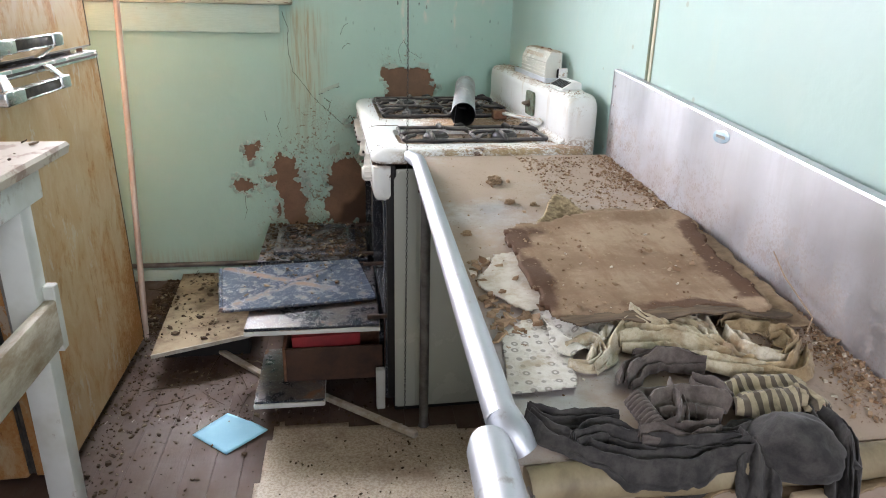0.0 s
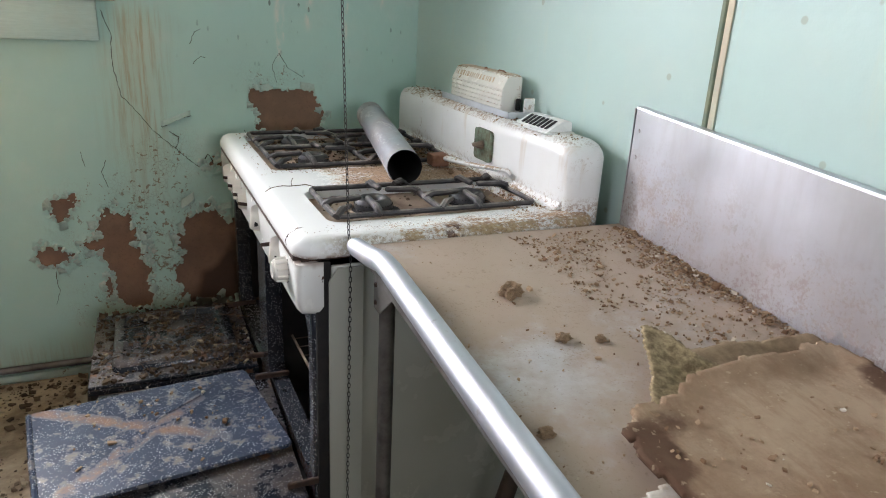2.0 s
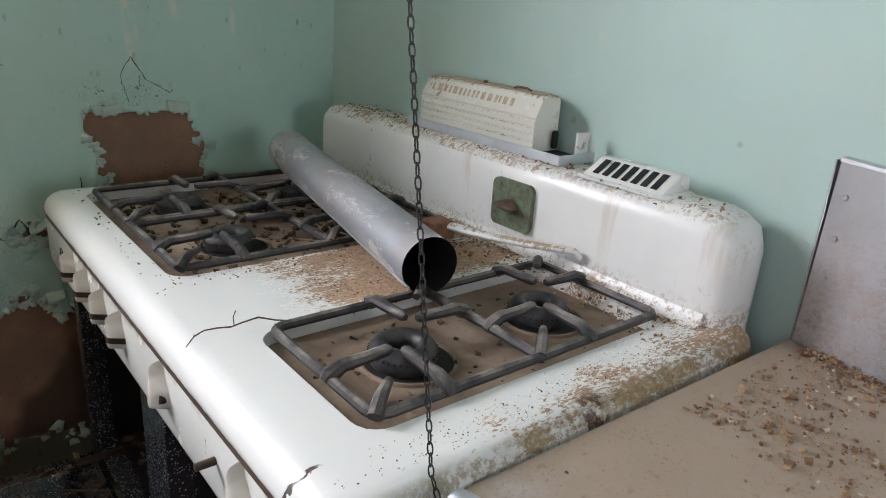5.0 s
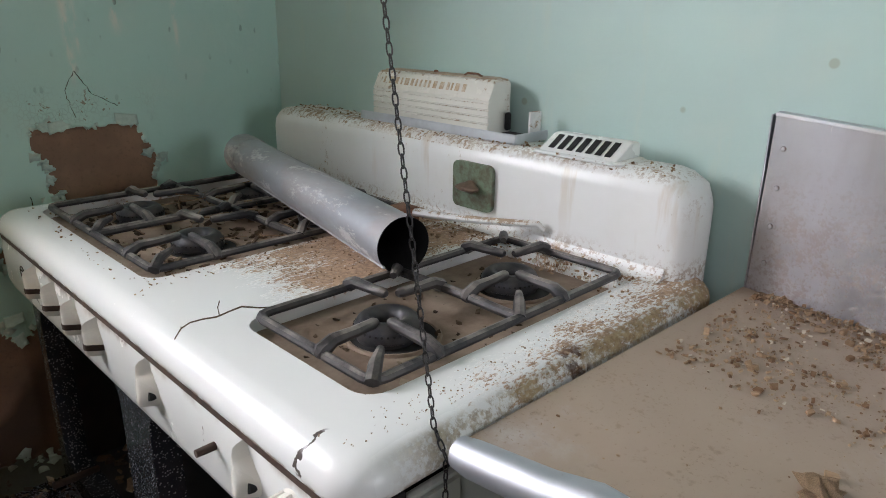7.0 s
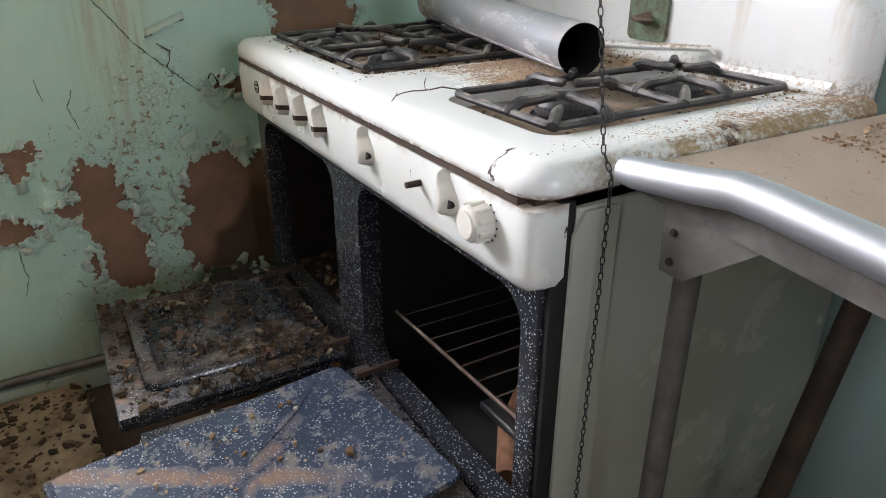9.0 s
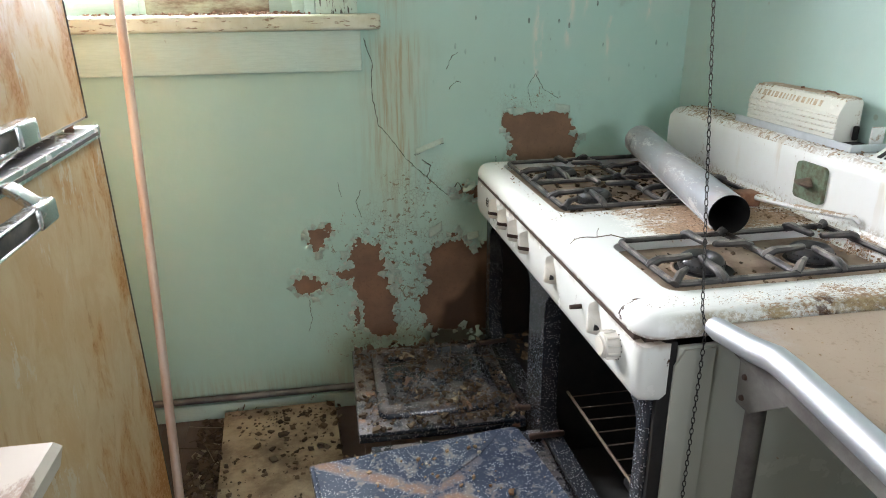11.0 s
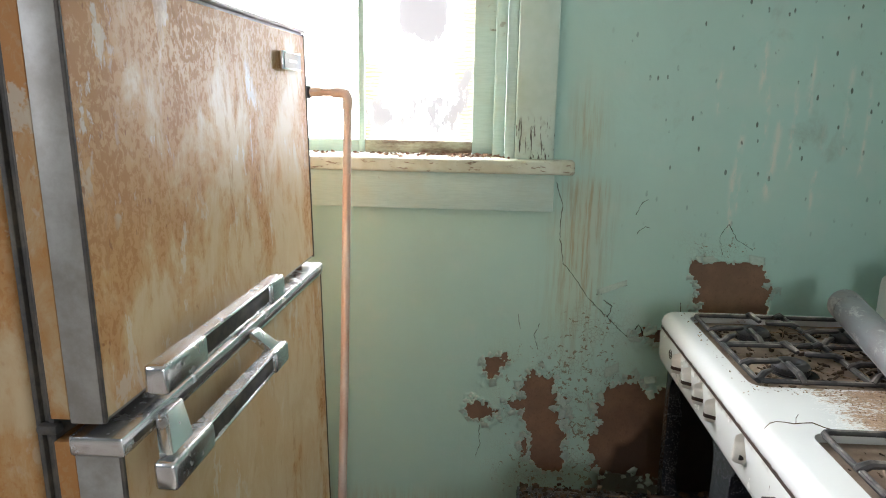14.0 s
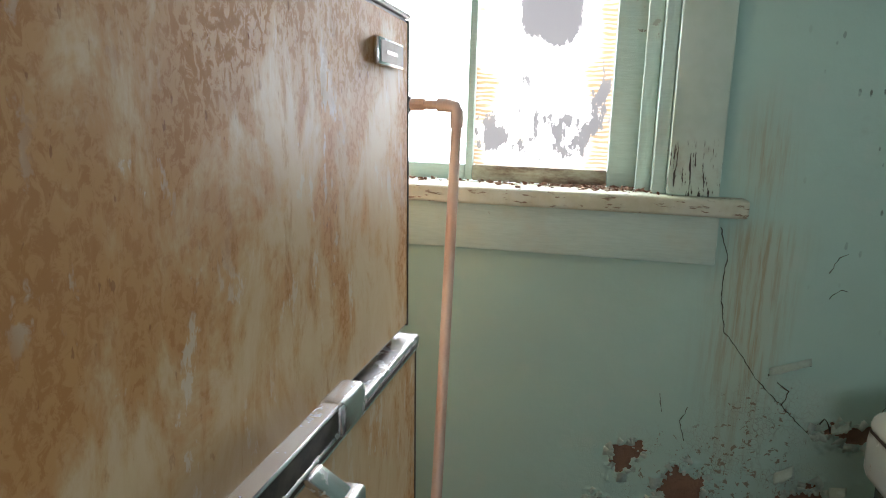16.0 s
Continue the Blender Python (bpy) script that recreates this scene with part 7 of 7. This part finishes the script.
        for y0, y1 in ((0.012, 0.120), (0.358, 0.424)):
            part("end_cap", box((0.040, y0, z_bar - 0.018), (0.068, y1, z_bar + 0.018), 0.006, 3), M_CHROME, h, "chrome end cap")
        for ya, yb, yc, yd in ((0.020, 0.080, 0.072, 0.117), (0.378, 0.416, 0.359, 0.394)):
            s = 1 if z_foot > z_bar else -1
            ring0 = [(0.044, ya, z_bar + 0.010 * s), (0.062, ya, z_bar + 0.010 * s), (0.062, yb, z_bar + 0.010 * s), (0.044, yb, z_bar + 0.010 * s)]
            ring1 = [(x_foot - 0.006, yc, z_foot), (x_foot + 0.010, yc, z_foot), (x_foot + 0.010, yd, z_foot), (x_foot - 0.006, yd, z_foot)]
            bm = loft([ring0, ring1])
            bmesh.ops.bevel(bm, geom=list(bm.edges), offset=0.003, segments=2, profile=0.5, affect="EDGES")
            part("bracket", bm, M_CHROME, h, "chrome bracket")

    handle(1.198, 1.150, 0.004)
    handle(1.082, 1.132, 0.020)
    return fr


fridge()
cp = thing("copper_pipe", "lime-stained copper water pipe leaning from a valve to the floor", "pipe")
top, foot = Vector((-0.779, 2.972, 1.512)), Vector((-0.733, 2.572, 0.0))
part("riser", tube([foot, foot.lerp(top, 0.5) + Vector((0.003, 0, 0)), top], 0.0118, 14), M_COPPER, cp)
part("elbow", tube([top + Vector((0, -0.004, -0.040)), top + Vector((0, 0, -0.008)), top + Vector((-0.006, 0, 0.004)), top + Vector((-0.022, 0, 0.008)), top + Vector((-0.045, 0, 0.008))], 0.0150, 16), M_COPPER, cp, "copper elbow")
part("branch", tube([top + Vector((-0.040, 0, 0.008)), top + Vector((-0.30, 0.0, 0.008))], 0.0105, 14), M_COPPER, cp)
part("nut", tube([top + Vector((-0.075, 0, 0.008)), top + Vector((-0.105, 0, 0.008))], 0.0150, 6), M_COPPER, cp, "copper nut")
part("valve", tube([top + Vector((-0.108, 0, 0.008)), top + Vector((-0.140, 0, 0.008))], 0.018, 12), M_BLACK, cp, "dark valve")


# ---------- the table ----------
def table():
    tb = thing("table", "chipped white painted wooden worktable with scuffed top", "table")
    x0, x1, y0, y1, z = -1.22, -0.536, 0.35, 1.605, 1.004
    bm = bmesh.new()
    loft([[(x0, y0, z - 0.026), (x1 - 0.004, y0, z - 0.026), (x1 - 0.004, y1 - 0.004, z - 0.026), (x0, y1 - 0.004, z - 0.026)], [(x0, y0, z - 0.008), (x1, y0, z - 0.008), (x1, y1, z - 0.008), (x0, y1, z - 0.008)], [(x0, y0, z), (x1 - 0.005, y0, z), (x1 - 0.005, y1 - 0.005, z), (x0, y1 - 0.005, z)]], bm)
    part("tabletop", bm, M_TABLETOP, tb, "scuffed cream top")
    part("apron", box((x1 - 0.086, y0 + 0.03, z - 0.125), (x1 - 0.064, y1 - 0.03, z - 0.0265), 0.003, 1), M_WHITEWOOD, tb)
    part("apron", box((x0 + 0.05, y1 - 0.058, z - 0.125), (x1 - 0.088, y1 - 0.036, z - 0.0265), 0.003, 1), M_WHITEWOOD, tb)
    for x in (x0 + 0.03, x1 - 0.160):
        for y in (y0 + 0.03, y1 - 0.100):
            part("leg", box((x, y, 0.0), (x + 0.070, y + 0.060, z - 0.0267), 0.005, 2), M_WHITEWOOD, tb)
    part("stretcher", box((x1 - 0.088, y0, 0.52), (x1 - 0.060, y1 - 0.075, 0.640), 0.006, 2), M_STRETCH, tb, "weathered stretcher board")
    part("stub", box((x1 - 0.089, y1 - 0.0745, 0.50), (x1 - 0.062, y1 - 0.045, 0.672), 0.003, 1), M_WHITEWOOD, tb)
    part("shelf", box((x0 + 0.05, y0 + 0.05, 0.40), (x1 - 0.165, y1 - 0.11, 0.42), 0.003, 1), M_WHITEWOOD, tb)
    return tb


table()
rng = random.Random(77)
crumbs("table_crumbs", [(rng.uniform(-0.95, -0.56), rng.uniform(1.2, 1.59), 1.004, rng.uniform(0.004, 0.016)) for _ in range(36)], M_DARKDEBRIS, "dark crumbs on the scuffed table top", "debris", 78)
cab = thing("white_drawer_box", "white painted drawer box standing under the table", "drawer")
part("carcass", box((-1.15, 1.18, 0.4205), (-0.78, 1.52, 0.66), 0.004, 2), M_WHITEWOOD, cab)
part("front", box((-0.7795, 1.19, 0.43), (-0.768, 1.51, 0.54), 0.003, 1), M_WHITEWOOD, cab)


# ---------- floor clutter ----------
def lino():
    n = 70
    X, Y = np.meshgrid(np.linspace(-0.24, 0.86, n), np.linspace(0.2, 1.93, n))
    edge = np.minimum(X + 0.155 + (1.89 - Y) * 0.11, 1.895 - 0.13 * (X + 0.15) - Y) + (cloud(X * 12, Y * 12, 4, 3) - 0.5) * 0.02
    Z = 0.003 + 0.010 * smooth01(edge, 0.10, 0.0) * cloud(X * 5, Y * 5, 6, 2)
    c = edge[:-1, :-1] + edge[1:, 1:] + edge[:-1, 1:] + edge[1:, :-1]
    ob = tagged(part("linoleum_sheet", grid_mesh("linoleum_sheet", X, Y, Z, M_LINO, c > 0), M_LINO), "loose torn sheet of speckled beige linoleum on the floor", "floor covering")
    mod = ob.modifiers.new("thick", "SOLIDIFY")
    mod.thickness, mod.offset = 0.003, 1.0


lino()
lb = thing("beige_panel", "beige speckled panel propped on the floor, covered with rubble", "board")
ring = [(-0.700, 3.145, 0.035), (-0.33, 3.155, 0.035), (-0.285, 2.335, 0.105), (-0.615, 2.215, 0.098)]
part("sheet", loft([[(x, y, z) for x, y, z in ring], [(x, y, z + 0.012) for x, y, z in ring]]), mat_simple("muddy_beige", (0.40, 0.32, 0.21), (0.16, 0.105, 0.062), 7, 0.85, 0, 0.5), lb)
part("edge", loft([[(x, y - 0.0015, z - 0.001) for x, y, z in ring[2:]] + [(x, y + 0.004, z - 0.001) for x, y, z in ring[:1:-1]], [(x, y - 0.0015, z + 0.0135) for x, y, z in ring[2:]] + [(x, y + 0.004, z + 0.0135) for x, y, z in ring[:1:-1]]]), M_PALECARD, lb, "pale broken edge")
part("batten", box((-0.62, 2.40, 0.0), (-0.30, 2.46, 0.088)), M_BLACK, lb)
part("batten", box((-0.66, 3.08, 0.0), (-0.36, 3.13, 0.034)), M_BLACK, lb)


def on_panel(x, y):
    return 0.047 + 0.067 * (3.15 - y) / 0.87


rng = random.Random(91)
pts = []
while len(pts) < 1500:
    x, y = rng.uniform(-0.69, -0.30), rng.uniform(2.32, 3.13)
    if rng.random() < 0.16 + 0.84 * smooth01(np.array(x + 0.25 * (y - 2.7)), -0.58, -0.42) and x < -0.29 - 0.02:
        pts.append((x, y, on_panel(x, y) - 0.002, 0.002 + 0.009 * rng.random() ** 2 + (0.012 if rng.random() > 0.95 else 0)))
crumbs("panel_rubble", pts, M_DARKDEBRIS, "brown rubble lying on the beige panel", "debris", 92)
pts = []
while len(pts) < 1500:
    x, y = rng.uniform(-0.254, 0.165), rng.uniform(2.512, 2.948)
    d = min(x + 0.254, 0.165 - x, y - 2.512, 2.948 - y)
    heap = math.exp(-((x + 0.02 + 0.5 * (y - 2.70)) / 0.13) ** 2)
    if rng.random() < 0.03 + 0.95 * heap * float(cloud(np.array([[x * 14]]), np.array([[y * 14]]), 8, 2)[0, 0] > 0.47) * (1 if y < 2.86 else 0.5) + 0.35 * (d < 0.05):
        high = 0.346 if d < 0.055 else 0.360
        pts.append((x, y, high + rng.uniform(0, 0.014) * heap, 0.002 + 0.013 * rng.random() ** 3.0))
crumbs("door_litter", pts, M_DARKDEBRIS, "heap of rotted brown litter on the oven door", "debris", 93)
straws("door_straw", [(rng.uniform(-0.2, 0.12), rng.uniform(2.52, 2.90), 0.368) for _ in range(45)], M_DARKDEBRIS, "dry stalks in the litter on the oven door", "straw", 0.09)
pts = [(rng.uniform(-0.33, 0.14), rng.uniform(2.06, 2.42), 0.373, rng.uniform(0.002, 0.008)) for _ in range(60)] + [(-0.19, 2.19, 0.374, 0.018), (-0.02, 2.26, 0.374, 0.013), (0.05, 2.20, 0.374, 0.012), (-0.25, 2.11, 0.374, 0.012)]
crumbs("panel_crumbs", pts, M_DEBRIS, "few plaster crumbs on the loose oven panel", "debris", 94)
pts = []
while len(pts) < 1700:
    x, y = rng.uniform(-0.74, 0.16), rng.uniform(1.35, 2.9)
    near_fridge = math.exp(-((x + 0.66) / 0.12) ** 2)
    band = math.exp(-((y - 2.15) / 0.25) ** 2)
    if rng.random() < 0.08 + 0.5 * near_fridge + 0.5 * band and not (y < 1.9 and x > -0.2):
        pts.append((x, y, 0.0, rng.uniform(0.002, 0.008) * (1 if rng.random() > 0.08 else 2.2)))
for _ in range(500):
    pts.append((rng.uniform(-0.78, -0.62), rng.uniform(2.62, 3.17), 0.0, rng.uniform(0.006, 0.022)))
crumbs("floor_rubble", pts, M_DARKDEBRIS, "brown rubble and plaster crumbs strewn over the floor", "debris", 95)
straws("floor_straw", [(rng.uniform(-0.76, -0.62), rng.uniform(2.55, 3.1), 0.02) for _ in range(60)] + [(rng.uniform(-0.6, 0.0), rng.uniform(2.05, 2.4), 0.003) for _ in range(22)], M_DARKDEBRIS, "dry stalks and twigs on the floor", "straw", 0.12, 0.0012)
crumbs("lino_crumbs", [(rng.uniform(-0.12, 0.6), rng.uniform(1.3, 1.80), 0.008, rng.uniform(0.002, 0.008)) for _ in range(160)], M_DARKDEBRIS, "dark crumbs on the linoleum sheet", "debris", 96)
pts = []
while len(pts) < 420:
    x = rng.uniform(-1.0, -0.20)
    y = 3.305 - abs(rng.gauss(0, 0.045))
    if y > 3.16 and rng.random() < 0.15 + 0.85 * math.exp(-((x + 0.42) / 0.15) ** 2):
        pts.append((x, y, 1.328, rng.uniform(0.003, 0.011)))
crumbs("sill_crumbs", pts, mat_debris("rusty_flakes", (0.20, 0.10, 0.065), (0.36, 0.24, 0.17), (0.6, 0.56, 0.48)), "flakes of rust and paint lying on the window sill", "debris", 97)

paper = bmesh.new()
q = [Vector(p) for p in ((-0.416, 1.869, 0.0055), (-0.294, 1.755, 0.006), (-0.178, 1.862, 0.006), (-0.323, 1.980, 0.007))]
n = 12
rows = [[paper.verts.new(q[0].lerp(q[3], j / n).lerp(q[1].lerp(q[2], j / n), i / n) + Vector((0, 0, 0.006 * math.sin(2.6 * i / n) * (j / n) ** 2 + (0.003 if i > 6 else 0) * (j / n)))) for i in range(n + 1)] for j in range(n + 1)]
for a, b in zip(rows, rows[1:]):
    for k in range(n):
        paper.faces.new((a[k], a[k + 1], b[k + 1], b[k]))
sheet_ob = tagged(part("blue_paper", paper, M_PAPER), "square of light blue paper lying on the floor", "paper")
sheet_ob.modifiers.new("thick", "SOLIDIFY").thickness = 0.0015
stick = box((-0.215, -0.010, 0.0), (0.215, 0.010, 0.020), 0.002, 1)
tagged(part("wooden_stick", stick, M_PALECARD, m=pose(0.135, 1.905, 0.012, 0, -2.0, -43.5)), "pale wooden batten lying on the floor by the stove", "stick")
stick2 = box((-0.16, -0.012, 0.0), (0.16, 0.012, 0.016), 0.002, 1)
tagged(part("wooden_stick", stick2, M_PALECARD, m=pose(-0.33, 2.32, 0.004, 0, 0, -48)), "dirty pale batten lying under the beige panel", "stick")
